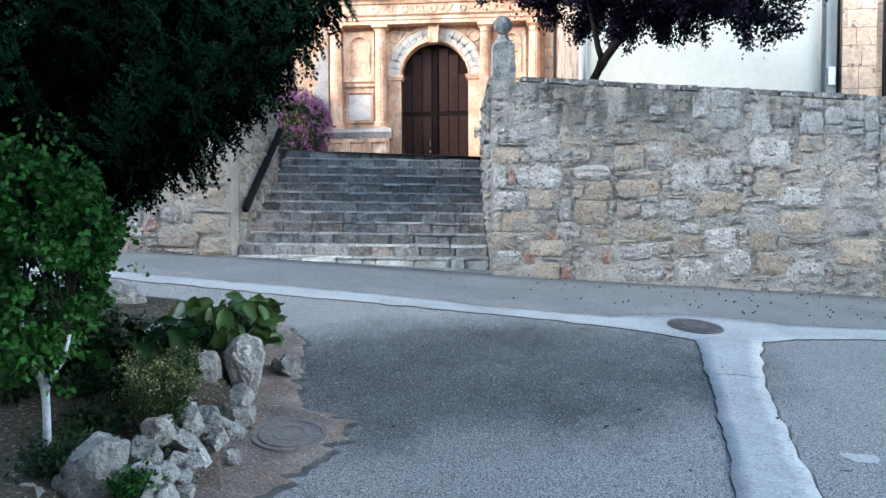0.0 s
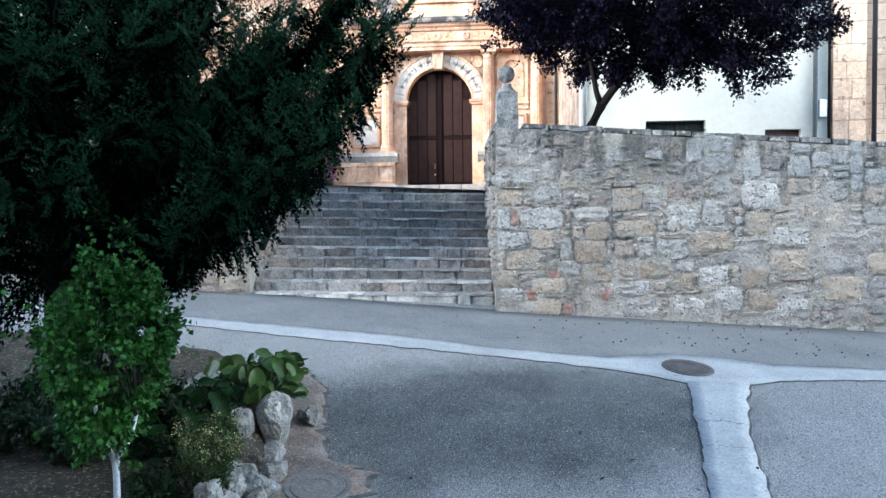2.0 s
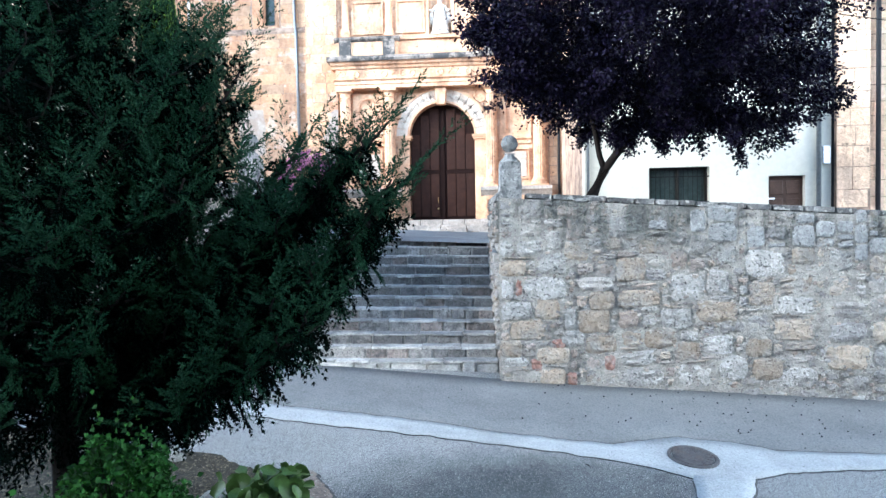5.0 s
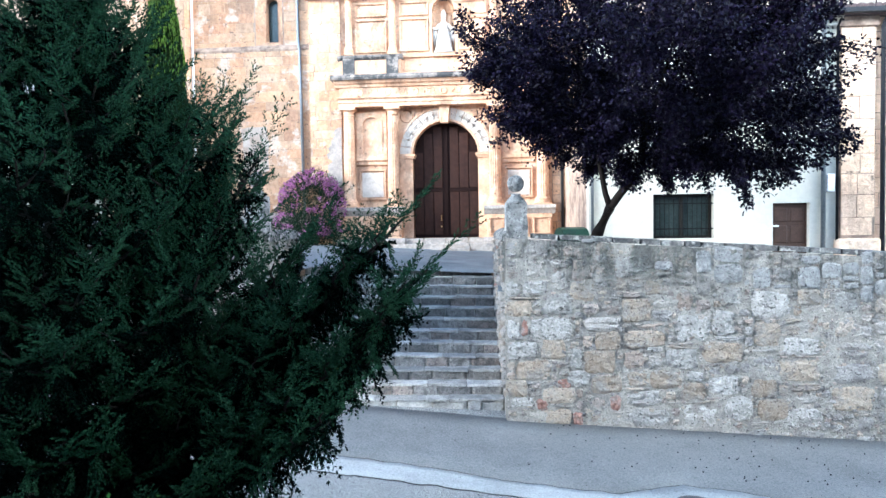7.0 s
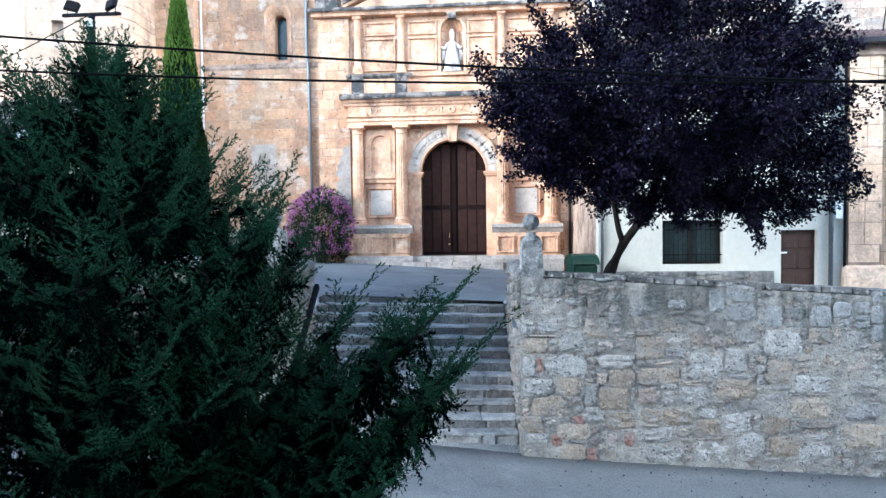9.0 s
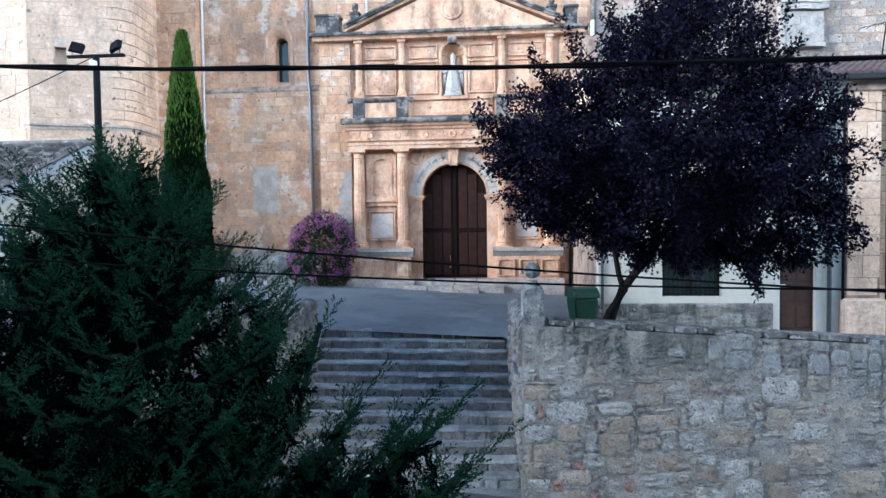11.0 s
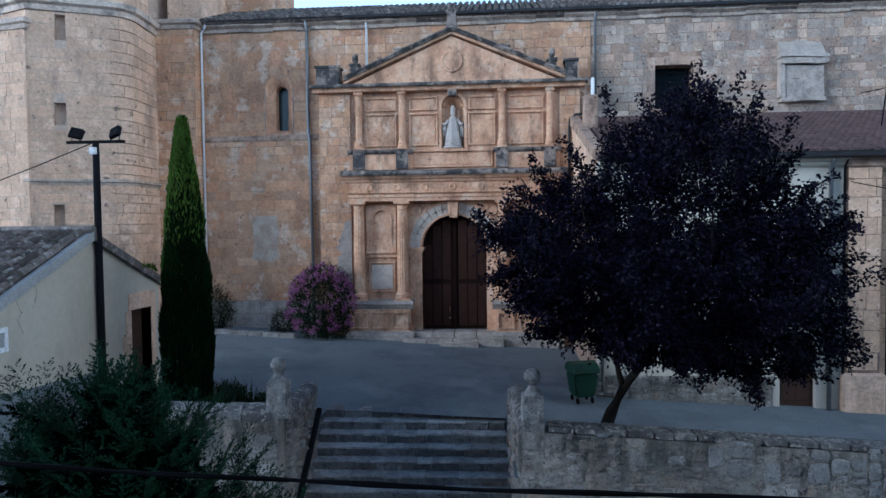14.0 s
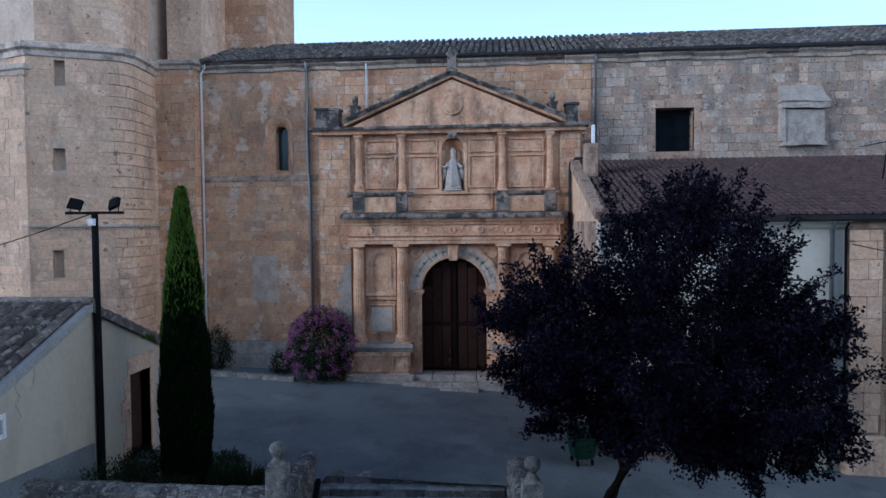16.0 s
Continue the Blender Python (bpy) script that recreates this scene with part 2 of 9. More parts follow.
COPING = material("coping_stone", [(0.08979, 0.08717, 0.08517), (0.1478, 0.1435, 0.1371), (0.2217, 0.2142, 0.1987)], 0.92, 6, 20, 1.0, (0.06334, 0.0615, 0.06167), 1.6, (0.44, 0.6), 0.75, "object", None, 0.0, 0.2, specks=(0.3801, 0.369, 0.3329), speck_scale=11, speck_at=(0.6, 0.65), relief=0.035, grit=0.4, patch=(0.3801, 0.369, 0.3376), patch_scale=3.2, patch_at=(0.56, 0.6))
ASHLAR_TONES = [(0.4985, 0.2909, 0.1567), (0.5438, 0.3428, 0.1935), (0.4192, 0.2337, 0.129), (0.5665, 0.3947, 0.2488), (0.4985, 0.3428, 0.2212), (0.4759, 0.2389, 0.129), (0.4305, 0.322, 0.2304)]
ASHLAR_A = ([(0.396, 0.2099, 0.1145), (0.528, 0.3053, 0.1727), (0.616, 0.4007, 0.2444)], 0.9, 0.7, 9, 0.9, (0.22, 0.1431, 0.097), 0.9, (0.5, 0.66), 0.6)
ASHLAR = material("ashlar", *ASHLAR_A, own="island", palette=ASHLAR_TONES, palette_most=0.42, own_value=0.13, patch=(0.64, 0.53, 0.42), patch_scale=1.5, patch_at=(0.56, 0.62), relief=0.05, streak=2.5, grit=0.2, specks=(0.15, 0.105, 0.08), speck_scale=6.5, speck_at=(0.67, 0.71))
ASHLAR_PIECE = material("ashlar_block", *ASHLAR_A, own="object", palette=ASHLAR_TONES, palette_most=0.42, own_value=0.13, patch=(0.64, 0.53, 0.42), patch_scale=1.5, patch_at=(0.56, 0.62), relief=0.05, streak=2.5, grit=0.2, specks=(0.15, 0.105, 0.08), speck_scale=6.5, speck_at=(0.67, 0.71))
NAVE_TONES = [(0.43, 0.315, 0.235), (0.37, 0.32, 0.27), (0.48, 0.36, 0.255), (0.33, 0.285, 0.245), (0.45, 0.37, 0.3), (0.4, 0.27, 0.19), (0.52, 0.43, 0.34)]
GREY_TONES = [(0.5724, 0.405, 0.2726), (0.6201, 0.45, 0.3102), (0.5035, 0.358, 0.2472), (0.6201, 0.422, 0.2698), (0.5671, 0.42, 0.2989), (0.477, 0.335, 0.2275)]
PALE_ASHLAR = material("pale_ashlar", [(0.5142, 0.3463, 0.2259), (0.6611, 0.4574, 0.3064), (0.7714, 0.5609, 0.3978)], 0.9, 0.7, 9, 0.9, (0.2449, 0.1796, 0.1375), 0.9, (0.5, 0.66), 0.6, "island", GREY_TONES, 0.35, 0.1, patch=(0.808, 0.6098, 0.4518), patch_scale=1.5, patch_at=(0.56, 0.62), relief=0.05, streak=2.5, grit=0.2, specks=(0.1499, 0.1109, 0.0822), speck_scale=4.5, speck_at=(0.66, 0.72))
NAVE_STONE = material("patched_ashlar", [(0.33, 0.25, 0.185), (0.43, 0.335, 0.25), (0.5, 0.405, 0.315)], 0.9, 1.2, 11, 1.0, (0.19, 0.165, 0.148), 1.1, (0.48, 0.62), 0.65, "island", NAVE_TONES, 0.6, 0.26, patch=(0.56, 0.48, 0.39), patch_scale=2.2, patch_at=(0.57, 0.62), relief=0.06, streak=2.0, grit=0.26, specks=(0.12, 0.1, 0.085), speck_scale=7.5, speck_at=(0.66, 0.69))
JOINT = material("lime_joint", [(0.2, 0.1313, 0.09375), (0.5, 0.3687, 0.2687)], 0.95, 2.5, 8, 0.4, (0.125, 0.0875, 0.06875), 1.6, (0.5, 0.6), 0.7, grit=0.2)
PALE_JOINT = material("pale_lime_joint", [(0.432, 0.324, 0.24), (0.6, 0.474, 0.366)], 0.95, 1.6, 8, 0.4, (0.288, 0.222, 0.174), 0.9, (0.5, 0.64), 0.55, grit=0.15)
PORTAL = material("portal_stone", [(0.407, 0.2226, 0.128), (0.583, 0.3551, 0.2153), (0.693, 0.477, 0.3152)], 0.88, 1.6, 8, 0.6, (0.143, 0.09328, 0.06596), 1.5, (0.52, 0.66), 0.7, patch=(0.66, 0.5194, 0.3783), patch_scale=1.8, patch_at=(0.57, 0.64), relief=0.025, streak=2.6, grit=0.18, shine=0.15, specks=(0.176, 0.1166, 0.08245), speck_scale=7, speck_at=(0.67, 0.71))
PORTAL_PALE = material("portal_pale_stone", [(0.47, 0.39, 0.31), (0.6, 0.52, 0.43)], 0.85, 2.2, 10, 0.3, (0.26, 0.2, 0.155), 2.0, (0.5, 0.66), 0.6, relief=0.008, grit=0.12)
PORTAL_GREY = material("weathered_cornice_stone", [(0.13, 0.113, 0.1), (0.25, 0.21, 0.178), (0.37, 0.305, 0.245)], 0.9, 2.6, 12, 0.7, (0.035, 0.036, 0.037), 2.0, (0.44, 0.53), 0.9, relief=0.02, grit=0.25)
STATUE = material("statue_stone", [(0.36, 0.32, 0.28), (0.48, 0.43, 0.38)], 0.8, 4, 25, 0.2, (0.2, 0.17, 0.15), 6, (0.54, 0.7), 0.5)
DOOR_DARK = material("door_frame_wood", [(0.012, 0.006, 0.005), (0.018, 0.009, 0.007)], 0.7, 5, 40, 0.3, relief=0.004, shine=0.05)
DOOR_WOOD = material("door_wood", [(0.024, 0.0112, 0.008), (0.044, 0.0208, 0.0144)], 0.6, 5, 40, 0.3, (0.016, 0.008, 0.0064), 3, (0.5, 0.7), 0.5, relief=0.004, streak=6, shine=0.08)
SIDE_DOOR_WOOD = material("brown_wood", [(0.042, 0.021, 0.0132), (0.066, 0.033, 0.021)], 0.6, 5, 40, 0.3, relief=0.004)
PLASTER = material("cream_plaster", [(0.5, 0.465, 0.385), (0.58, 0.545, 0.46)], 0.9, 0.7, 8, 0.15, (0.37, 0.335, 0.28), 0.5, (0.5, 0.68), 0.6, grit=0.06, relief=0.006, streak=3)
HOUSE_PLASTER = material("yellow_plaster", [(0.45, 0.415, 0.325), (0.52, 0.485, 0.39)], 0.9, 0.8, 8, 0.15, (0.33, 0.3, 0.24), 0.7, (0.5, 0.68), 0.6, relief=0.006, streak=3, grit=0.06)
TILE_A = ([(0.072, 0.0624, 0.056), (0.128, 0.108, 0.0944), (0.192, 0.168, 0.148)], 0.9, 3.5, 22, 0.7, (0.064, 0.064, 0.0576), 2.0, (0.5, 0.66), 0.6)
TILE_GREY = material("weathered_tile", *TILE_A, own="island", own_value=0.5, relief=0.02, patch=(0.4, 0.385, 0.35), patch_scale=5.0, patch_at=(0.55, 0.62))
TILE_GREY_PIECE = material("weathered_tile_piece", *TILE_A, own="object", own_value=0.5, relief=0.02, patch=(0.4, 0.385, 0.35), patch_scale=5.0, patch_at=(0.55, 0.62))
TILE_B = ([(0.085, 0.058, 0.055), (0.13, 0.085, 0.078)], 0.9, 2.5, 30, 0.3, (0.07, 0.06, 0.06), 1.2, (0.5, 0.7), 0.5)
TILE_RED = material("red_tile", *TILE_B, own="island", own_value=0.18, relief=0.006)
TILE_RED_PIECE = material("red_tile_piece", *TILE_B, own="object", own_value=0.18, relief=0.006)
ZINC = material("zinc", [(0.189, 0.198, 0.207), (0.225, 0.234, 0.243)], 0.45, 3, 20, 0.1, metal=0.6)
DARK_ZINC = material("dark_zinc", [(0.025, 0.025, 0.028), (0.0425, 0.0425, 0.046)], 0.55, 3, 20, 0.1, metal=0.3)
WHITE_PAINT = material("white_paint", [(0.72, 0.73, 0.74), (0.8, 0.81, 0.82)], 0.5, 3, 20, 0.05)
IRON = material("black_iron", [(0.008, 0.008, 0.009), (0.016, 0.016, 0.018)], 0.85, 4, 40, 0.2, shine=0.03)
CAST_IRON = material("cast_iron", [(0.09, 0.085, 0.085), (0.14, 0.13, 0.125)], 0.6, 6, 50, 0.4, (0.16, 0.11, 0.08), 4, (0.5, 0.7), 0.5, metal=0.4)
CABLE = material("cable_rubber", [(0.0054, 0.0054, 0.00585), (0.0063, 0.0063, 0.00675)], 0.8, 4, 40, 0.1, shine=0.05)
WINDOW_PAINT = material("dark_window_paint", [(0.014, 0.013, 0.011), (0.022, 0.02, 0.017)], 0.7, 3, 20, 0.1, shine=0.1)
SHUTTER = material("shutter_paint", [(0.008, 0.012, 0.016), (0.016, 0.022, 0.028)], 0.8, 3, 20, 0.2, shine=0.08)
GLASS_DARK = material("dark_pane", [(0.02, 0.028, 0.026), (0.045, 0.06, 0.056)], 0.12, 1.5, 20, 0.02)
BRASS = material("brass", [(0.5, 0.38, 0.16), (0.6, 0.45, 0.2)], 0.3, 4, 20, 0.0, metal=1.0)
GREEN_PLASTIC = material("green_plastic", [(0.0045, 0.024, 0.012), (0.0075, 0.0375, 0.0195)], 0.5, 2, 20, 0.1, (0.009, 0.015, 0.01125), 3, (0.5, 0.65), 0.6)
BARK = material("bark", [(0.0099, 0.0077, 0.0066), (0.022, 0.0176, 0.01485)], 0.95, 6, 35, 0.9, relief=0.02, streak=4, shine=0.1)
WHITE_BARK = material("limewashed_bark", [(0.336, 0.344, 0.352), (0.448, 0.456, 0.464)], 0.9, 8, 40, 0.5, (0.176, 0.16, 0.144), 9, (0.55, 0.66), 0.6)


def foliage(name, cols, value=0.3, rough=0.6, light=0.25, palette=None, shine=0.12):
    return material(name, cols, rough, 1.2, 30, 0.0, own="island", palette=palette, palette_most=0.5, own_value=value, through_light=light, shine=shine)


# needle tones hold the crown's shade: near-black inside, lighter young ends
YEW_SHADED = foliage("shaded_yew_needles", [(0.0009, 0.0028, 0.0019), (0.0022, 0.0062, 0.0039)], 0.5, 0.8, 0.03, shine=0.01)
YEW_TIP = foliage("lit_young_yew_needles", [(0.009248, 0.02828, 0.01315), (0.02651, 0.0601, 0.02897)], 0.5, 0.7, 0.08, shine=0.02)
PURPLE = foliage("purple_leaves", [(0.0026, 0.0022, 0.0066), (0.0092, 0.006, 0.0185)], 0.75, 0.5, 0.03, shine=0.075)
FRESH = foliage("fresh_green_leaves", [(0.0153, 0.0493, 0.0072), (0.03825, 0.102, 0.0144)], 0.5, 0.5, 0.15)
BROAD = foliage("broad_green_leaves", [(0.01352, 0.03549, 0.007301), (0.02964, 0.06344, 0.01217)], 0.5, 0.4, 0.08, [(0.0169, 0.03796, 0.008112), (0.07189, 0.1183, 0.02434), (0.01014, 0.02366, 0.00649)], 0.25)
LOW_GREEN = foliage("low_plant_leaves", [(0.0075, 0.018, 0.006), (0.018, 0.0338, 0.0105)], 0.4, 0.6, 0.08)
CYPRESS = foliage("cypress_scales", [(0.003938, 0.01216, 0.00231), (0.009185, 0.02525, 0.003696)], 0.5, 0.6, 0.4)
# the cypress's sunlit tip and rim, put into the leaf colour
CYPRESS_SUNLIT = foliage("sunlit_cypress_scales", [(0.054, 0.0975, 0.0096), (0.12, 0.1875, 0.024)], 0.4, 0.6, 0.4)
OLEANDER = foliage("oleander_leaves", [(0.006, 0.0135, 0.0055), (0.014, 0.026, 0.0095)], 0.3, 0.6, 0.06)
PINK = foliage("pink_petals", [(0.2788, 0.084, 0.221), (0.3936, 0.176, 0.34)], 0.35, 0.7, 0.3)
DRY_FLOWER = foliage("dry_flower_heads", [(0.25, 0.2, 0.1), (0.4, 0.36, 0.16)], 0.3)
GREY_PLASTER = material("grey_plaster", [(0.27, 0.225, 0.19), (0.37, 0.315, 0.265)], 0.95, 2.5, 14, 0.5, (0.17, 0.15, 0.135), 2.0, (0.5, 0.64), 0.6, relief=0.015, grit=0.2)
COTE_STONE = material("grey_cabinet_stone", [(0.27, 0.235, 0.2), (0.38, 0.33, 0.28), (0.47, 0.41, 0.35)], 0.93, 2.0, 12, 0.8, (0.17, 0.155, 0.145), 1.6, (0.5, 0.64), 0.6, relief=0.03, grit=0.25)
EAVES_STONE = material("eaves_stone", [(0.36, 0.29, 0.225), (0.48, 0.395, 0.315), (0.56, 0.47, 0.385)], 0.93, 2.0, 12, 0.8, (0.15, 0.13, 0.115), 1.6, (0.5, 0.62), 0.7, "object", None, 0.0, 0.18, relief=0.03, grit=0.25)
PATCH_PLASTER = material("old_plaster", [(0.4, 0.32, 0.255), (0.52, 0.44, 0.36)], 0.92, 2.5, 12, 0.5, (0.36, 0.26, 0.19), 2.2, (0.48, 0.6), 0.7, relief=0.012, grit=0.15)
CARVED = material("carved_letters", [(0.06, 0.045, 0.038), (0.1, 0.078, 0.065)], 0.95, 8, 30, 0.0)
TAR = material("dirty_joint_edge_shade", [(0.03, 0.03, 0.03), (0.075, 0.073, 0.07)], 0.95, 5, 30, 0.6, (0.12, 0.115, 0.11), 3.0, (0.52, 0.62), 0.6, relief=0.01, grit=0.4)
DUSTY_IRON = material("dusty_iron", [(0.13, 0.118, 0.106), (0.19, 0.175, 0.158)], 0.92, 6, 30, 0.5, (0.2, 0.16, 0.125), 4, (0.5, 0.62), 0.75, relief=0.006, grit=0.35)
BROAD_DARK = foliage("dark_broad_leaves", [(0.0064, 0.0192, 0.0045), (0.016, 0.0352, 0.0075)], 0.6, 0.4, 0.05, [(0.0112, 0.0288, 0.006), (0.0048, 0.0144, 0.003), (0.048, 0.088, 0.015)], 0.04)
HERB_GREEN = foliage("pale_herb_leaves", [(0.03, 0.05, 0.014), (0.075, 0.095, 0.034)], 0.4, 0.6, 0.15)

# ---- shapes ----
def hexa(bm, pts):
    """A block from its four lower and four upper corners, each ring counter-clockwise from above."""
    v = [bm.verts.new(p) for p in pts]
    for f in ((3, 2, 1, 0), (4, 5, 6, 7), (0, 1, 5, 4), (1, 2, 6, 5), (2, 3, 7, 6), (3, 0, 4, 7)):
        bm.faces.new([v[i] for i in f])


def box(bm, x0, x1, y0, y1, z0, z1):
    hexa(bm, [(x0, y0, z0), (x1, y0, z0), (x1, y1, z0), (x0, y1, z0), (x0, y0, z1), (x1, y0, z1), (x1, y1, z1), (x0, y1, z1)])


def prism(bm, pts, y0, y1):
    """An outline in x and z, pushed from y0 to y1."""
    a = [bm.verts.new((x, y0, z)) for x, z in pts]
    b = [bm.verts.new((x, y1, z)) for x, z in pts]
    bm.faces.new(a)
    bm.faces.new(b[::-1])
    for i in range(len(pts)):
        j = (i + 1) % len(pts)
        bm.faces.new((a[j], a[i], b[i], b[j]))


def prism_z(bm, pts, z0, z1):
    a = [bm.verts.new((x, y, z0)) for x, y in pts]
    b = [bm.verts.new((x, y, z1)) for x, y in pts]
    bm.faces.new(a[::-1])
    bm.faces.new(b)
    for i in range(len(pts)):
        j = (i + 1) % len(pts)
        bm.faces.new((a[i], a[j], b[j], b[i]))


def prism_x(bm, pts, x0, x1):
    a = [bm.verts.new((x0, y, z)) for y, z in pts]
    b = [bm.verts.new((x1, y, z)) for y, z in pts]
    bm.faces.new(a)
    bm.faces.new(b[::-1])
    for i in range(len(pts)):
        j = (i + 1) % len(pts)
        bm.faces.new((a[j], a[i], b[i], b[j]))


def lathe(bm, profile, cx, cy, n=16, part_of=1.0):
    """Turns (radius, z) pairs about the upright through cx, cy."""
    rings = []
    for r, z in profile:
        rings.append([bm.verts.new((cx + r * math.cos(2 * math.pi * i / n), cy + r * math.sin(2 * math.pi * i / n), z)) for i in range(n)])
    for a, b in zip(rings, rings[1:]):
        for i in range(n):
            j = (i + 1) % n
            bm.faces.new((a[i], a[j], b[j], b[i]))
    bm.faces.new(rings[0][::-1])
    bm.faces.new(rings[-1])


def tube(bm, pts, radii, n=8):
    """A tapered tube along points."""
    pts = [Vector(p) for p in pts]
    rings = []
    for i, p in enumerate(pts):
        d = (pts[min(i + 1, len(pts) - 1)] - pts[max(i - 1, 0)]).normalized()
        a = d.cross(Vector((0.3, 0.2, 1)) if abs(d.z) < 0.9 else Vector((1, 0.1, 0))).normalized()
        b = d.cross(a)
        r = radii[i] if isinstance(radii, (list, tuple)) else radii
        rings.append([bm.verts.new(p + r * (a * math.cos(2 * math.pi * k / n) + b * math.sin(2 * math.pi * k / n))) for k in range(n)])
    for u, v in zip(rings, rings[1:]):
        for k in range(n):
            j = (k + 1) % n
            bm.faces.new((u[k], u[j], v[j], v[k]))
    bm.faces.new(rings[0][::-1])
    bm.faces.new(rings[-1])


def finish(bm, name, mat, smooth=False):
    bmesh.ops.recalc_face_normals(bm, faces=bm.faces)
    me = bpy.data.meshes.new(name)
    bm.to_mesh(me)
    bm.free()
    me.materials.append(mat)
    if smooth:
        me.polygons.foreach_set("use_smooth", [True] * len(me.polygons))
    return me


def soften(bm, width=0.015, segments=1):
    bmesh.ops.bevel(bm, geom=list(bm.edges), offset=width, segments=segments, affect="EDGES", clamp_overlap=True)


def part(name, bm, mat, parent, label="", smooth=False):
    ob = new(name, finish(bm, name, mat, smooth))
    ob.parent = parent
    return tagged(ob, label)


def thing(name, label, category, group="", kind="", bm=None, mat=None, smooth=False):
    ob = new(name, finish(bm, name, mat, smooth) if bm else None)
    return tagged(ob, label, category, group, kind)


def raw(name, verts, faces, mat, smooth=False):
    me = bpy.data.meshes.new(name)
    me.from_pydata([tuple(v) for v in verts], [], faces)
    me.materials.append(mat)
    if smooth:
        me.polygons.foreach_set("use_smooth", [True] * len(me.polygons))
    return me


def arched_wall(bm, x0, x1, z0, z1, y0, y1, cx, r, spring, sill, n=14):
    """A wall with one round-headed opening."""
    if cx - r > x0:
        prism(bm, [(x0, z0), (cx - r, z0), (cx - r, z1), (x0, z1)], y0, y1)
    if cx + r < x1:
        prism(bm, [(cx + r, z0), (x1, z0), (x1, z1), (cx + r, z1)], y0, y1)
    if sill > z0:
        prism(bm, [(cx - r, z0), (cx + r, z0), (cx + r, sill), (cx - r, sill)], y0, y1)
    ring = [(cx - r * math.cos(math.pi * i / n), spring + r * math.sin(math.pi * i / n)) for i in range(n + 1)]
    for a, b in zip(ring, ring[1:]):
        prism(bm, [a, b, (b[0], z1), (a[0], z1)], y0, y1)


def niche_shell(bm, cx, y, r, spring, sill, n=10, m=5, deep=0.9):
    """The hollow half-round of a niche with its quarter-dome, open to the front."""
    cols = []
    for i in range(n + 1):
        a = math.pi * i / n
        x, d = cx - r * math.cos(a), y + deep * r * math.sin(a)
        cols.append((bm.verts.new((x, d, sill)), bm.verts.new((x, d, spring))))
    for (a, b), (c, d) in zip(cols, cols[1:]):
        bm.faces.new((a, c, d, b))
    bm.faces.new([c[0] for c in cols])
    last = [c[1] for c in cols]
    for k in range(1, m + 1):
        e = math.pi / 2 * k / m
        row = []
        for i in range(n + 1):
            a = math.pi * i / n
            flute = 1 + 0.04 * (i % 2)
            row.append(bm.verts.new((cx - r * math.cos(a) * math.cos(e) * (1 if k < m else 0), y + deep * r * math.sin(a) * math.cos(e) * flute, spring + r * math.sin(e))))
        for i in range(n):
            bm.faces.new((last[i], last[i + 1], row[i + 1], row[i]))
        last = row


# ---- ground heights ----
WALL_AT = Vector((0.0, 11.42))
WALL_U = Vector((math.cos(TILT_A), math.sin(TILT_A)))
WALL_V = Vector((-math.sin(TILT_A), math.cos(TILT_A)))


def on_wall(u, v=0.0):
    """A place in plan, by its way along the retaining wall and behind its face."""
    p = WALL_AT + u * WALL_U + v * WALL_V
    return p.x, p.y


def road_z(x, y):
    ye = y if y > 3 else 3 + (y - 3) * 0.3
    x = max(-16, min(18, x))
    return -0.718 - 0.067 * x + 0.112 * ye - 0.15 * math.exp(-((x + 1.4) ** 2 / 2 + (y - 5) ** 2 / 4))


def terrace_z(x, y):
    return 2.9 - 0.045 * (x + 0.3) + 0.02 * (y - 15)


def wall_top(u):
    return 3.9 - 0.065 * u if u > -2 else 4.18 - 0.03 * (u + 4.8)


def stair_edge(k, s):
    """The nosing of the k-th step from the top, s from 0 at its left end to 1 at its right."""
    x = -4.52 + 0.02 * k + s * (4.2 + 0.003 * k)
    return x, 14.92 + 0.36 * s - 0.343 * (k - 1), 2.89 - 0.08 * s - 0.2 * (k - 1)


# ---- setting: ground, road, walls ----
def sheet(name, xs, ys, height, mat, label, skip=None):
    verts = [(x, y, height(x, y)) for y in ys for x in xs]
    nx = len(xs)
    faces = [(j * nx + i, j * nx + i + 1, (j + 1) * nx + i + 1, (j + 1) * nx + i) for j in range(len(ys) - 1) for i in range(nx - 1)
             if not (skip and skip((xs[i] + xs[i + 1]) / 2, (ys[j] + ys[j + 1]) / 2))]
    return tagged(new(name, raw(name, verts, faces, mat, True)), label, "ground", "", "structure")


def steps_between(a, b, d):
    n = max(1, round((b - a) / d))
    return [a + (b - a) * i / n for i in range(n + 1)]


def rough_road(x, y):
    return road_z(x, y) + 0.008 * noise.noise((x * 1.3, y * 1.3, 0))


far_xs = [-600, -200, -80, -40, -24] + steps_between(-16, 18, 2) + [28, 50, 100, 250, 600]
far_ys = [-600, -200, -80, -40, -20, -10, -4, 0, 3, 6, 9, 12, 30, 60, 120, 300, 700]
sheet("ground", far_xs, far_ys, lambda x, y: (road_z(x, min(y, 11)) if y < 11.5 else road_z(x, 10)) - 0.12, ASPHALT, "dark asphalt ground falling gently away from the wall")
sheet("road", steps_between(-15, 17, 0.25), steps_between(-11, 12.2, 0.25), rough_road, ASPHALT, "worn grey asphalt road with pale aggregate")


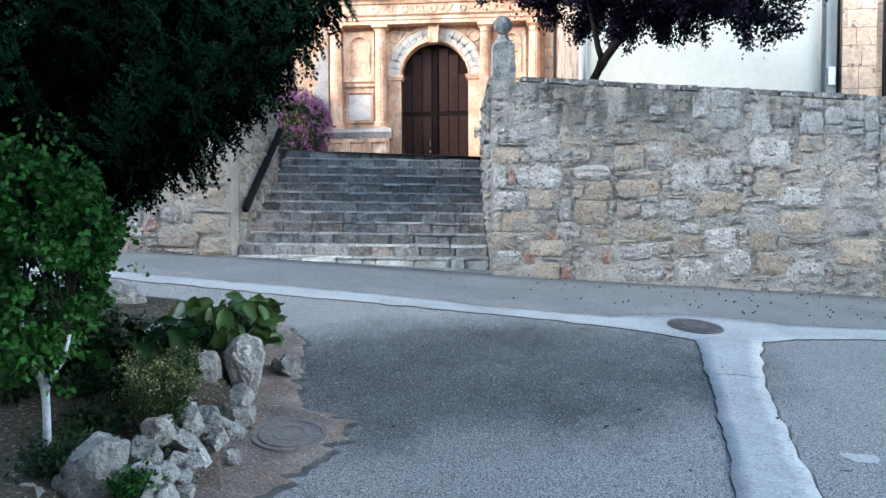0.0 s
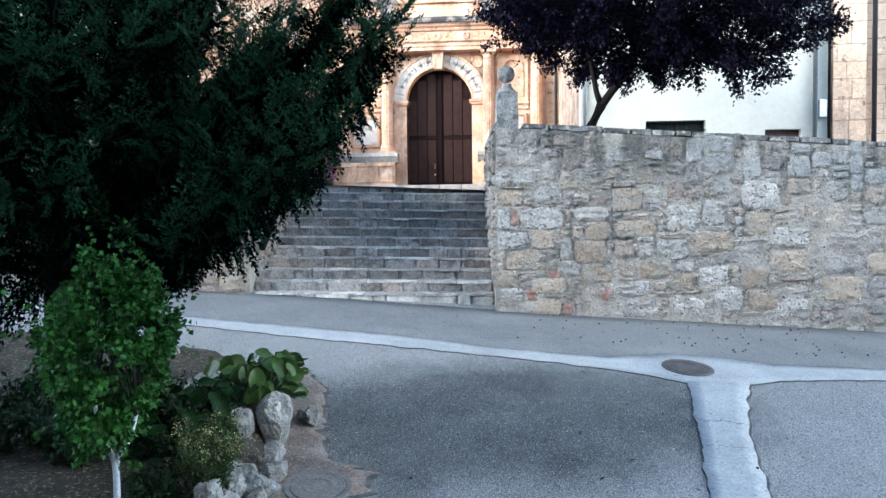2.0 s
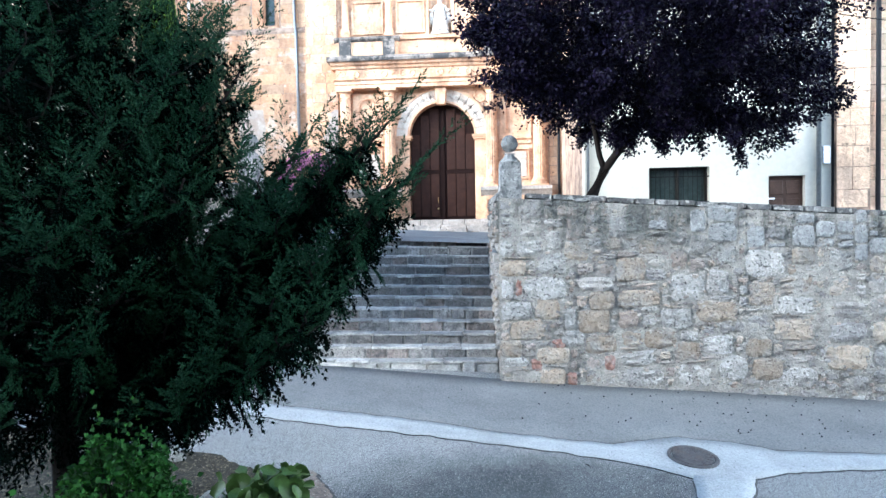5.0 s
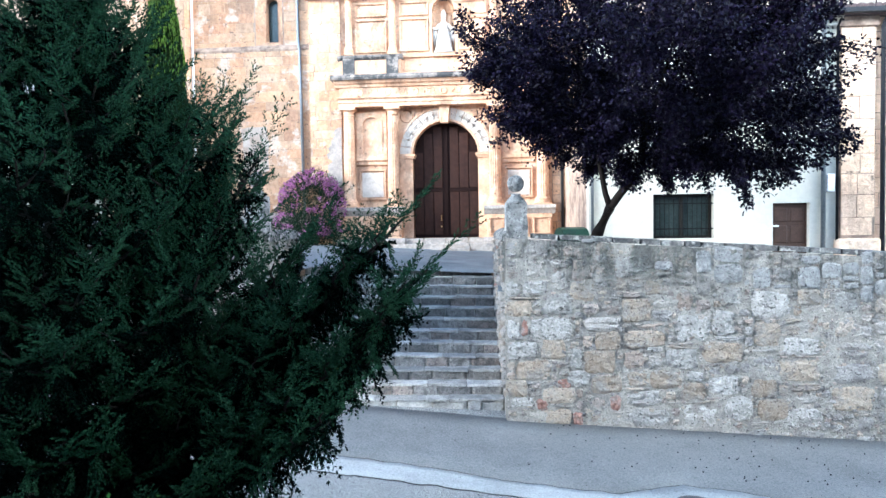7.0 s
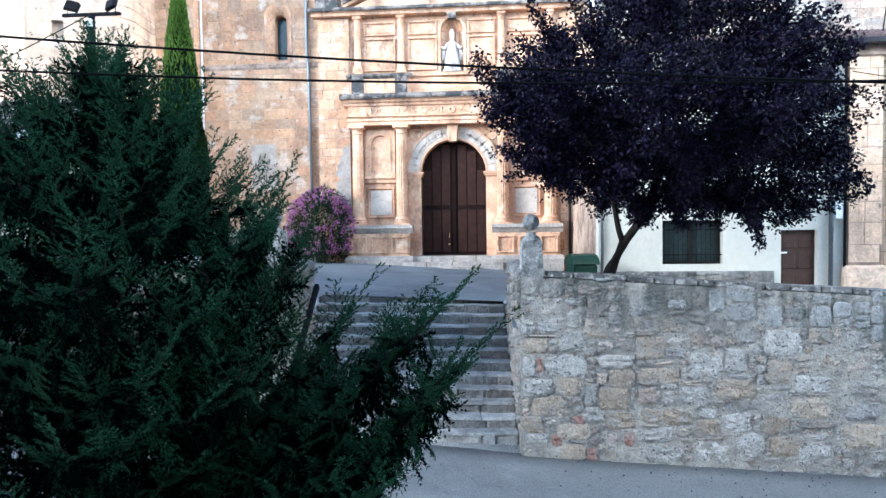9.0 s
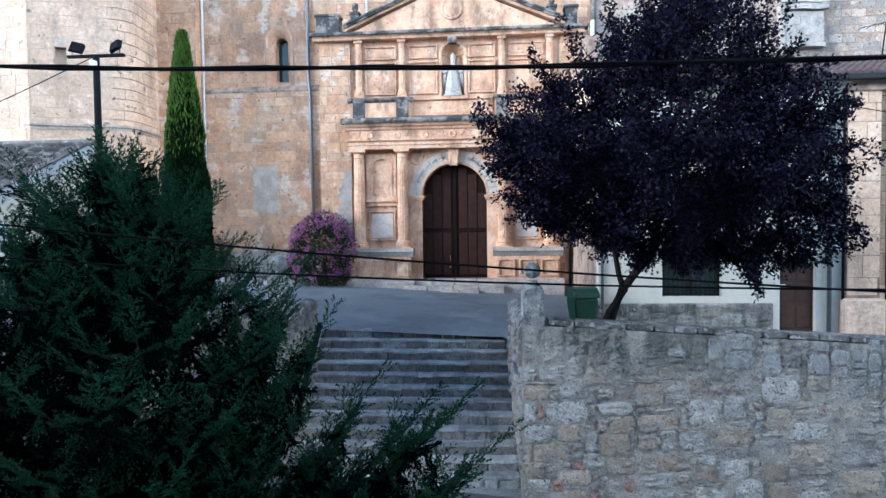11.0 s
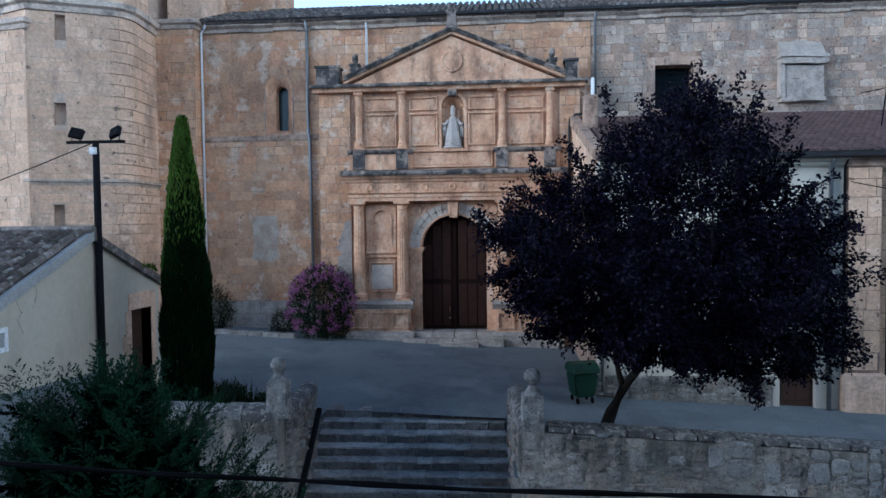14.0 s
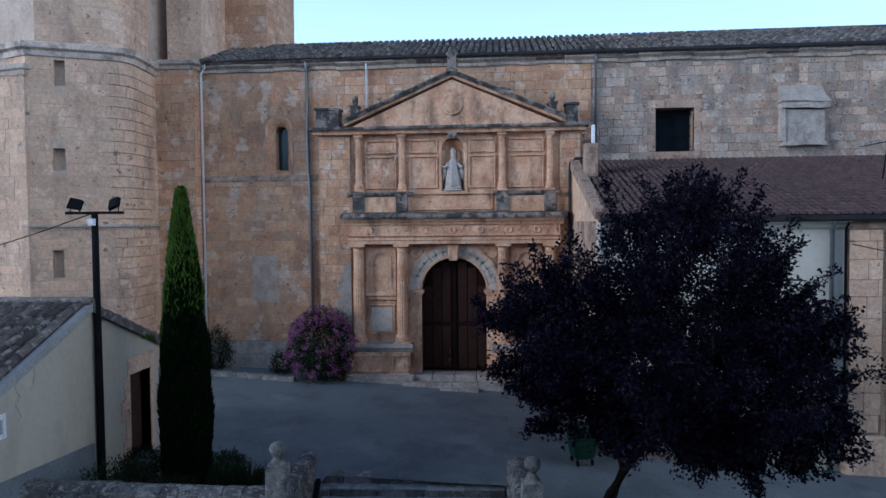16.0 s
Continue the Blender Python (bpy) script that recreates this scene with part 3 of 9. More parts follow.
def band(name, upper, lower, lift, mat, label, jitter=0.03, seed=1, step=0.12, cat="road"):
    """A thin strip laid on the road between two uneven edges."""
    def along(pts):
        pts = [Vector(p) for p in pts]
        ds = [0]
        for a, b in zip(pts, pts[1:]):
            ds.append(ds[-1] + (b - a).length)
        return pts, ds

    def at(pts, ds, f):
        d = f * ds[-1]
        for i in range(len(ds) - 1):
            if d <= ds[i + 1] + 1e-9:
                return pts[i].lerp(pts[i + 1], (d - ds[i]) / max(1e-6, ds[i + 1] - ds[i]))
        return pts[-1]
    (pu, du), (pl, dl) = along(upper), along(lower)
    n = max(4, int(max(du[-1], dl[-1]) / step))
    bm = bmesh.new()
    rows = []
    for i in range(n + 1):
        a, b = at(pu, du, i / n), at(pl, dl, i / n)
        w = (b - a).normalized()
        a = a - w * jitter * (noise.noise((i * 0.45, seed, 0)) * 1.5 + noise.noise((i * 1.7, seed, 5)) * 0.5)
        b = b + w * jitter * (noise.noise((i * 0.45, seed + 9, 0)) * 1.5 + noise.noise((i * 1.7, seed + 9, 5)) * 0.5)
        cross = [a.lerp(b, k / 4) for k in range(5)]
        low = [(a.x, a.y, rough_road(a.x, a.y) - 0.05)]
        rows.append([bm.verts.new(p) for p in low + [(c.x, c.y, rough_road(c.x, c.y) + lift) for c in cross] + [(b.x, b.y, rough_road(b.x, b.y) - 0.05)]])
    for r, s in zip(rows, rows[1:]):
        for k in range(6):
            bm.faces.new((r[k], r[k + 1], s[k + 1], s[k]))
    return thing(name, label, cat, "", "structure", bm, mat, True)


strip_up = [(-14, 10.3), (-5.91, 9.82), (-3.48, 9.59), (-1.39, 9.43), (0.18, 9.16), (1.51, 9.08), (2.1, 9.36), (2.5, 9.5), (3.23, 9.44), (3.9, 9.28), (5.23, 9.42), (9, 9.55), (16, 9.8)]
strip_low = [(-14, 9.85), (-5.54, 9.34), (-3.3, 9.08), (-1.32, 8.92), (0.17, 8.77), (1.3, 8.61), (1.95, 8.45), (2.42, 8.2), (3.0, 8.25), (3.69, 8.6), (4.9, 8.91), (9, 9.1), (16, 9.4)]
band("pavement", [on_wall(-14.0, 0.4), on_wall(-4.5, 0.45), on_wall(0, 0.1), on_wall(16.5, 0.1)], [(p[0], p[1] + 0.02) for p in strip_up], 0.006, PAVING, "smooth grey asphalt verge along the foot of the wall", 0.0)
band("gutter_joint", [(p[0], p[1] + 0.022) for p in strip_up], [(p[0], p[1] - 0.022) for p in strip_low], 0.01, TAR, "dark dirty joint round the gutter strip", 0.03, 3)
band("gutter_strip", strip_up, strip_low, 0.014, CONCRETE, "pale concrete gutter strip set in the asphalt", 0.03, 3)
trench_w = [(2.4, 8.3), (2.23, 7.5), (2.01, 6.39), (1.74, 5.18), (1.55, 4.49), (1.1, 2.6), (0.4, -3)]
trench_e = [(3.2, 8.4), (2.98, 7.85), (2.58, 6.66), (2.32, 5.49), (2.13, 4.59), (1.8, 2.6), (1.2, -3)]
band("gutter_joint", [(p[0] - 0.016, p[1] - 0.03) for p in trench_w], [(p[0] + 0.016, p[1] - 0.03) for p in trench_e], 0.007, TAR, "dark dirty joint round the trench strip", 0.03, 5)
band("gutter_strip", trench_w, trench_e, 0.018, CONCRETE, "pale concrete trench strip crossing the road, cracked", 0.03, 5)
verge = [(-2.4, 7.65), (-2.1, 7.25), (-1.95, 6.75), (-1.83, 6.1), (-1.66, 5.66), (-1.42, 5.58), (-1.22, 5.48), (-1.18, 5.2), (-1.32, 4.75), (-1.5, 4.2), (-1.75, 3.2), (-1.9, 1.0)]
bed_side = [(-2.75, 7.7), (-2.5, 6.6), (-2.4, 5.6), (-2.35, 4.4), (-2.3, 3.0), (-2.4, 1.0)]
# flush dark strip: the ragged edge together with the shadow of its thickness
band("asphalt_lip", bed_side, [(x + 0.06, y - 0.03) for x, y in verge], 0.007, TAR, "dark broken edge of the asphalt, its shadow laid on as a strip", 0.09, 7, 0.05)
band("dirt_verge", bed_side, verge, 0.012, DIRT, "bare greyish brown dirt along the planted bed", 0.09, 7, 0.05)


def manhole(x, y, r, mat, label, ribs=16):
    z = rough_road(x, y) + 0.028
    slope = Matrix.Translation((x, y, z)) @ Vector((0, 0, 1)).rotation_difference(Vector((0.067, -0.112, 1))).to_matrix().to_4x4()
    t = thing("manhole_cover", label, "manhole cover")
    t.matrix_world = slope
    bm = bmesh.new()
    lathe(bm, [(r * 0.82, -0.02), (r * 0.84, 0.0), (r * 0.98, 0.002), (r, -0.03)], 0, 0, 40)
    part("frame", bm, mat, t, smooth=False)
    bm = bmesh.new()
    lathe(bm, [(r * 0.8, -0.03), (r * 0.8, 0.004), (r * 0.74, 0.006), (r * 0.73, 0.001), (r * 0.45, 0.002), (r * 0.44, 0.007), (r * 0.38, 0.007), (r * 0.37, 0.002)], 0, 0, 40)
    lid = part("lid", bm, mat, t)
    for i in range(ribs):
        bm = bmesh.new()
        a = 2 * math.pi * i / ribs
        ca, sa = math.cos(a), math.sin(a)
        pts = [(r * q * ca - w * sa, r * q * sa + w * ca) for q, w in ((0.46, -0.008), (0.71, -0.012), (0.71, 0.012), (0.46, 0.008))]
        prism_z(bm, pts, 0.0, 0.008)
        part("rib", bm, mat, lid)
    return t


manhole(2.54, 8.84, 0.345, CAST_IRON, "round cast-iron manhole cover set in the concrete strip")
manhole(-1.6, 5.13, 0.3, DUSTY_IRON, "dusty round manhole cover sunk in the dirt verge", 0)


def crack(pts, seed, mat, label, wide=0.012):
    """A thin wandering crack laid open in the concrete."""
    r5 = random.Random(seed)
    line = []
    for (x0, y0), (x1, y1) in zip(pts, pts[1:]):
        for k in range(6):
            line.append((x0 + (x1 - x0) * k / 6 + r5.gauss(0, 0.008), y0 + (y1 - y0) * k / 6 + r5.gauss(0, 0.012)))
    vs, fs = [], []
    for i, (x, y) in enumerate(line):
        w = wide * r5.uniform(0.3, 1.0)
        z = rough_road(x, y) + 0.021
        vs += [(x, y - w / 2, z), (x, y + w / 2, z)]
        if i:
            fs.append((2 * i - 2, 2 * i, 2 * i + 1, 2 * i - 1))
    return tagged(new("crack", raw("crack", vs, fs, mat)), label, "crack", "", "structure")


crack([(2.11, 7.09), (2.23, 6.95), (2.41, 7.01), (2.56, 6.97), (2.7, 6.96)], 1, SOIL, "dark crack across the concrete strip", 0.024)
crack([(1.96, 6.24), (2.14, 6.37), (2.26, 6.3), (2.5, 6.36)], 2, SOIL, "fine crack across the concrete strip", 0.01)
crack([(1.72, 5.2), (1.9, 5.12), (2.1, 5.2), (2.25, 5.15)], 3, SOIL, "fine crack across the concrete strip", 0.008)
# pale spill of concrete on the asphalt
vs = [(2.74 + (0.13 + 0.03 * math.sin(3 * a)) * math.cos(a), 5.26 + (0.1 + 0.03 * math.cos(2 * a)) * math.sin(a)) for a in [2 * math.pi * i / 24 for i in range(24)]]
tagged(new("concrete_spill", raw("concrete_spill", [(x, y, rough_road(x, y) + 0.006) for x, y in vs], [tuple(range(24))], CONCRETE)), "pale dried spill of concrete on the asphalt", "stain", "", "structure")

# terrace, cut out round the stair
def stair_head(x):
    if -4.62 < x < -0.2:
        s = (x + 4.5) / 4.2
        return 15.22 + 0.1 * s
    return 11.75


txs = sorted(steps_between(-20, 18, 0.5) + [-4.63, -4.61, -0.21, -0.19])
tv, tf = [], []
for x in txs:
    y0 = stair_head(x)
    if x < -4.62:
        y0 = 11.6
    for j in range(29):
        y = y0 + (26 - y0) * j / 28
        tv.append((x, y, terrace_z(x, y) + 0.01 * noise.noise((x * 0.7, y * 0.7, 3))))
for i in range(len(txs) - 1):
    for j in range(28):
        a = i * 29 + j
        tf.append((a, a + 29, a + 30, a + 1))
tagged(new("terrace", raw("terrace", tv, tf, TERRACE, True)), "pale grey concrete church forecourt, sloping slightly", "ground", "", "structure")

# unseen wall across the street, added behind the viewer to shade the low parts
bm = bmesh.new()
box(bm, -62, 34, -9.6, -9.0, -4.5, 14.5)
thing("wall_south", "plain unseen wall added to shade the street", "wall", "", "structure", bm, MORTAR)

# ---- stone pieces ----
def stone_proto(seed, rough=0.12, n=16, dome=0.35, square=(3.0, 6.5)):
    """A unit stone face: 1 wide, 1 high, 1 deep, its front towards -y; worn corners, an uneven face."""
    rng = random.Random(seed)
    bm = bmesh.new()
    outline = []
    k_of = rng.uniform(*square)
    lean = rng.uniform(-0.14, 0.14) * rough * 6
    for i in range(n):
        a = 2 * math.pi * (i + rng.uniform(-0.25, 0.25)) / n
        c, s = math.cos(a), math.sin(a)
        k = (abs(c) ** k_of + abs(s) ** k_of) ** (-1 / k_of) * 0.5 * (1 - rng.uniform(0, rough * 1.3))
        outline.append((c * k * (1 + lean * s), s * k * (1 + lean * 0.7 * c)))
    back = [bm.verts.new((x, 0.5, z)) for x, z in outline]
    mid = [bm.verts.new((x, -0.5 + dome * 0.75 + rng.uniform(-0.05, 0.05), z)) for x, z in outline]
    front = [bm.verts.new((x * rng.uniform(0.86, 0.94), -0.5 + rng.uniform(0, dome * 0.5), z * rng.uniform(0.8, 0.92))) for x, z in outline]
    core = [bm.verts.new((x * rng.uniform(0.4, 0.6), -0.5 + rng.uniform(-dome * 0.35, dome * 0.25), z * rng.uniform(0.4, 0.6))) for x, z in outline[::2]]
    mid_p = bm.verts.new((rng.uniform(-0.1, 0.1), -0.5 + rng.uniform(-0.1, 0.1), rng.uniform(-0.1, 0.1)))
    m = len(core)
    for i in range(n):
        j = (i + 1) % n
        bm.faces.new((back[i], back[j], mid[j], mid[i]))
        bm.faces.new((mid[i], mid[j], front[j], front[i]))
    for i in range(m):
        j = (i + 1) % m
        bm.faces.new((front[2 * i], front[2 * i + 1], core[i]))
        bm.faces.new((front[2 * i + 1], front[(2 * i + 2) % n], core[j], core[i]))
        bm.faces.new((core[i], core[j], mid_p))
    return bm


def protos(count, mat, rough, base, dome=0.35, square=(3.0, 6.5)):
    return [finish(stone_proto(base + i, rough, 16, dome, square), "stone", mat) for i in range(count)]


RUBBLE_P, OCHRE_P, RED_P, PALE_P = protos(22, RUBBLE, 0.15, 10, 0.4, (2.4, 5.0)), protos(9, OCHRE, 0.07, 40, 0.28, (5.0, 10.0)), protos(3, RED_STONE, 0.14, 60), protos(9, PALE_STONE, 0.12, 70, 0.35, (3.5, 7.0))
DARK_P = protos(6, DARK_STONE, 0.07, 90, 0.15, (5.0, 9.0))


def fill(width, height, rng, cell=0.06, sizes=((0.34, 0.8), (0.26, 0.46)), taken=()):
    """Packs a rectangle with uneven stones; gives (x, z, w, h) of each."""
    nx, nz = int(width / cell), int(height / cell)
    used = np.zeros((nx, nz), bool)
    for x, z, w, h in taken:
        used[max(0, int((x - w / 2) / cell + 0.5)):max(0, int((x + w / 2) / cell + 0.5)), max(0, int((z - h / 2) / cell + 0.5)):max(0, int((z + h / 2) / cell + 0.5))] = True
    out = []
    for k in range(nz):
        for i in range(nx):
            if used[i, k]:
                continue
            w = int(rng.uniform(*sizes[0]) / cell + 0.5)
            h = int(rng.uniform(*sizes[1]) / cell + 0.5)
            if rng.random() < 0.34:
                w, h = max(2, w // 2), max(2, h // 2)
            room = 0
            while i + room < nx and not used[i + room, k]:
                room += 1
            # leave no sliver beside the stone
            a = min(w, room)
            if 0 < room - a < 4:
                a = room if room <= 12 else room // 2
            b = 1
            while b < h and k + b < nz and not used[i:i + a, k + b].any():
                b += 1
            used[i:i + a, k:k + b] = True
            # a tall narrow place takes a pile of smaller stones
            m = max(1, int(b / a / 0.95 + 0.3))
            for q in range(m):
                out.append(((i + a / 2) * cell, (k + b * (q + 0.5) / m) * cell, a * cell, b * cell / m))
    return out


def rubble_face(wall, origin, along, normal, spots, base, rng, kinds, depth=0.16, gap=0.034, inside=None, most=300, grey=None):
    """Sets stones, as objects of their own, on an upright face; those past the limit are joined."""
    yaw = math.atan2(along[1], along[0])
    made, verts, faces = 0, [], []
    for x, z, w, h in spots:
        zz = base + z
        if inside and not inside(x, zz, w, h):
            continue
        pick = rng.random()
        me = rng.choice(OCHRE_P if pick < kinds[0] else RED_P if pick < kinds[1] else PALE_P if pick < kinds[2] else RUBBLE_P)
        if grey and grey(x, zz) and rng.random() < 0.7:
            me = rng.choice(DARK_P)
        px, py = origin[0] + along[0] * x, origin[1] + along[1] * x
        out = rng.uniform(-0.026, 0.024)
        m = Matrix.LocRotScale((px + normal[0] * (out - depth / 2 + 0.03), py + normal[1] * (out - depth / 2 + 0.03), zz),
                               Euler((0, radians(rng.uniform(-6, 6)), yaw)), (w - gap * rng.uniform(0.3, 1.6), depth, h - gap * rng.uniform(0.3, 1.6)))
        if made < most and w * h > 0.02:
            ob = new("stone", me)
            ob.parent = wall
            ob.matrix_basis = m
            made += 1
        else:
            b = len(verts)
            verts += [tuple(m @ v.co) for v in me.vertices]
            faces += [tuple(b + i for i in p.vertices) for p in me.polygons]
    if verts:
        ob = new("small_stones", raw("small_stones", verts, faces, RUBBLE_ISLAND))
        ob.parent = wall
        tagged(ob, kind="stuff")


def wall_core(name, label, u0, u1, v0, v1, base, top, mat=MORTAR):
    bm = bmesh.new()
    n = max(1, int((u1 - u0) / 0.4))
    for i in range(n):
        a, b = u0 + (u1 - u0) * i / n, u0 + (u1 - u0) * (i + 1) / n
        c = [on_wall(a, v0), on_wall(b, v0), on_wall(b, v1), on_wall(a, v1)]
        za, zb = top(a), top(b)
        hexa(bm, [(*p, base) for p in c] + [(*c[0], za), (*c[1], zb), (*c[2], zb), (*c[3], za)])
    bmesh.ops.remove_doubles(bm, verts=bm.verts, dist=1e-4)
    return thing(name, label, "wall", "", "structure", bm, mat)


def mortar_face(wall, place, length, z_low, z_high, d=0.04, depth=0.027):
    """An uneven bed of mortar over a wall's face; place(s, out) gives the plan point."""
    nx, verts, faces = int(length / d), [], []
    cols = []
    for i in range(nx + 1):
        s_ = length * i / nx
        lo, hi = z_low(s_), z_high(s_)
        nz = int((z_high(0) - z_low(0)) / d)
        for j in range(nz + 1):
            z = lo + (hi - lo) * j / nz
            q = Vector((s_ * 1.0, z, 4.7))
            o = depth * (noise.noise(q * 2.6) * 0.9 + noise.noise(q * 7) * 0.7 + noise.noise(q * 17) * 0.35) + 0.022 * noise.noise(q * 0.9 + Vector((7, 3, 1)))
            verts.append((*place(s_, o), z))
    m = nz + 1
    for i in range(nx):
        for j in range(nz):
            a = i * m + j
            faces.append((a, a + m, a + m + 1, a + 1))
    ob = new("mortar_bed", raw("mortar_bed", verts, faces, MORTAR))
    ob.parent = wall
    return ob


rng = random.Random(5)
# the wall east of the stair
wall_east = wall_core("wall_east", "tall rubble retaining wall of grey and ochre stones", -0.06, 16.0, 0.05, 0.5, -1.6, lambda u: wall_top(u) - 0.12)
# stones that stand out: u, z, width, height
OCHRES = [(1.29, 2.84, 0.44, 0.36), (2.23, 2.51, 0.5, 0.42), (3.72, 1.75, 0.76, 0.4), (4.49, 2.05, 0.47, 0.43), (5.05, 1.42, 0.72, 0.39), (5.97, 0.92, 0.77, 0.45), (0.78, 1.84, 0.44, 0.37), (0.43, 1.46, 0.62, 0.33), (0.87, 1.01, 0.59, 0.29), (1.58, 1.6, 0.56, 0.42), (2.38, 2.0, 0.74, 0.3), (2.73, 1.28, 0.61, 0.34), (1.7, 1.19, 0.58, 0.33), (2.25, 1.28, 0.41, 0.32), (4.59, 0.73, 0.53, 0.39), (1.73, 1.97, 0.44, 0.33), (0.13, 1.14, 0.37, 0.31), (4.44, 1.11, 0.47, 0.34), (0.83, 0.63, 0.53, 0.33), (0.18, 2.56, 0.47, 0.3), (3.2, 1.06, 0.48, 0.34), (5.2, 2.7, 0.41, 0.27)]
PALES = [(4.54, 2.59, 0.73, 0.51), (0.24, 1.81, 0.59, 0.35), (0.73, 2.19, 0.8, 0.41), (0.46, 2.91, 0.5, 0.3), (3.74, 2.26, 0.38, 0.48), (3.2, 2.19, 0.68, 0.51), (3.74, 1.16, 0.56, 0.36), (3.34, 0.64, 0.71, 0.45), (5.07, 1.84, 0.66, 0.35), (0.86, 2.62, 0.53, 0.41), (0.08, 2.9, 0.25, 0.3), (1.17, 1.66, 0.23, 0.42), (3.89, 2.74, 0.35, 0.39), (0.08, 2.2, 0.25, 0.36), (1.21, 1.3, 0.4, 0.3), (0.22, 0.89, 0.46, 0.18), (3.99, 0.76, 0.54, 0.45), (2.4, 0.61, 0.89, 0.36), (3.01, 1.63, 0.59, 0.39), (5.02, 0.57, 0.94, 0.39), (2.14, 3.3, 0.73, 0.48)]
REDS = [(0.98, 1.21, 0.28, 0.18), (0.57, 0.85, 0.21, 0.24), (1.2, 0.59, 0.18, 0.26), (1.86, 0.88, 0.2, 0.3), (0.27, 2.22, 0.12, 0.33)]
BASE_E = -0.95


def set_named(wall, group_of, spots, depth, out=0.044):
    for u, z, w, h in spots:
        w, h = w + 0.02, h + 0.02
        ob = new("stone", rng.choice(group_of))
        ob.parent = wall
        ob.matrix_basis = Matrix.LocRotScale((*on_wall(u, depth / 2 - out + rng.uniform(0, 0.022)), z), Euler((0, radians(rng.uniform(-2, 2)), TILT_A)), (w, depth, h))


for kind_of, spots in ((OCHRE_P, OCHRES), (PALE_P, PALES), (RED_P, REDS)):
    set_named(wall_east, kind_of, spots, 0.2)
taken = [(u + 0.06, z - BASE_E, w, h) for u, z, w, h in OCHRES + PALES + REDS]
spots = fill(9.2, 5.0, rng, taken=taken)
near = lambda x, z, w, h: z - h / 2 < wall_top(x - 0.06) - 0.1 and z + h / 2 > road_z(*on_wall(x)) - 0.1 and z + h / 2 < wall_top(x - 0.06) + 0.05
rubble_face(wall_east, on_wall(-0.06), WALL_U, -WALL_V, spots, BASE_E, rng, (0.05, 0.055, 0.16), inside=near, grey=lambda x, z: x > 1.4 and z > wall_top(x) - 0.5 - 0.09 * max(0, x - 2.0) - 0.14 * noise.noise((x, 0, 3)))
mortar_face(wall_east, lambda s_, o: on_wall(s_ - 0.05, 0.001 - o), 9.5, lambda s_: road_z(*on_wall(s_)) - 0.15, lambda s_: wall_top(s_) - 0.1)
# small stones that fill the joints
CHIPS = [finish(stone_proto(700 + i, 0.16, 8, 0.4, (2.2, 4.0)), "chip", RUBBLE) for i in range(8)]
verts, faces = [], []
r4 = random.Random(61)
for k in range(2300):
    u_ = r4.uniform(0.0, 9.2)
    lo, hi = road_z(*on_wall(u_)), wall_top(u_) - 0.12
    z = r4.uniform(lo, hi)
    w = r4.uniform(0.03, 0.12)
    m = Matrix.LocRotScale((*on_wall(u_, r4.uniform(0.012, 0.03)), z), Euler((r4.uniform(-0.3, 0.3), r4.uniform(-0.6, 0.6), TILT_A)), (w * r4.uniform(0.8, 1.5), 0.07, w * r4.uniform(0.6, 1.0)))
    me = r4.choice(CHIPS)
    b = len(verts)
    verts += [tuple(m @ v.co) for v in me.vertices]
    faces += [tuple(b + i for i in p.vertices) for p in me.polygons]
ob = new("joint_stones", raw("joint_stones", verts, faces, RUBBLE_ISLAND))
ob.parent = wall_east
tagged(ob, kind="stuff")
# coping
coping_protos = []
for i in range(5):
    bm = bmesh.new()
    r2 = random.Random(300 + i)
    hexa(bm, [(sx * (0.5 - r2.uniform(0, 0.03)), sy * (0.5 - r2.uniform(0, 0.05)), z + r2.uniform(-0.08, 0.08)) for z in (-0.5, 0.5) for sx, sy in ((-1, -1), (1, -1), (1, 1), (-1, 1))])
    soften(bm, 0.06)
    coping_protos.append(finish(bm, "coping_stone", COPING))


round_protos = []
for i in range(6):
    bm = bmesh.new()
    r2 = random.Random(340 + i)
    rings = []
    for x in (-0.5, -0.47, -0.16, 0.16, 0.47, 0.5):
        k = 0.9 if abs(x) > 0.48 else 1.0
        rings.append([bm.verts.new((x + r2.uniform(-0.01, 0.01), 0.5 * k * math.cos(math.pi * j / 8), -0.5 + (0.95 * k + r2.uniform(-0.07, 0.05)) * (max(0.0, math.sin(math.pi * j / 8)) ** 0.75 if 0 < j < 8 else 0.0))) for j in range(9)])
    for p, q in zip(rings, rings[1:]):
        for j in range(8):
            bm.faces.new((p[j], p[j + 1], q[j + 1], q[j]))
        bm.faces.new((p[8], p[0], q[0], q[8]))
    bm.faces.new(rings[0])
    bm.faces.new(rings[-1][::-1])
    bmesh.ops.recalc_face_normals(bm, faces=bm.faces)
    round_protos.append(finish(bm, "coping_stone", COPING))


def coping(wall, u0, u1, v0, v1, thick=0.085, shapes=coping_protos):
    u = u0
    while u < u1:
        w = rng.uniform(0.28, 0.6)
        ob = new("coping_stone", rng.choice(shapes))
        ob.parent = wall
        z = wall_top(u + w / 2) - thick / 2
        ob.matrix_basis = Matrix.LocRotScale((*on_wall(u + w / 2, (v0 + v1) / 2), z), Euler((radians(rng.uniform(-2, 2)), radians(3.7 if u > -2 else 1.5), TILT_A)), (w - 0.012, v1 - v0, thick * rng.uniform(0.9, 1.15)))
        u += w


coping(wall_east, 0.42, 16.0, 0.005, 0.53)
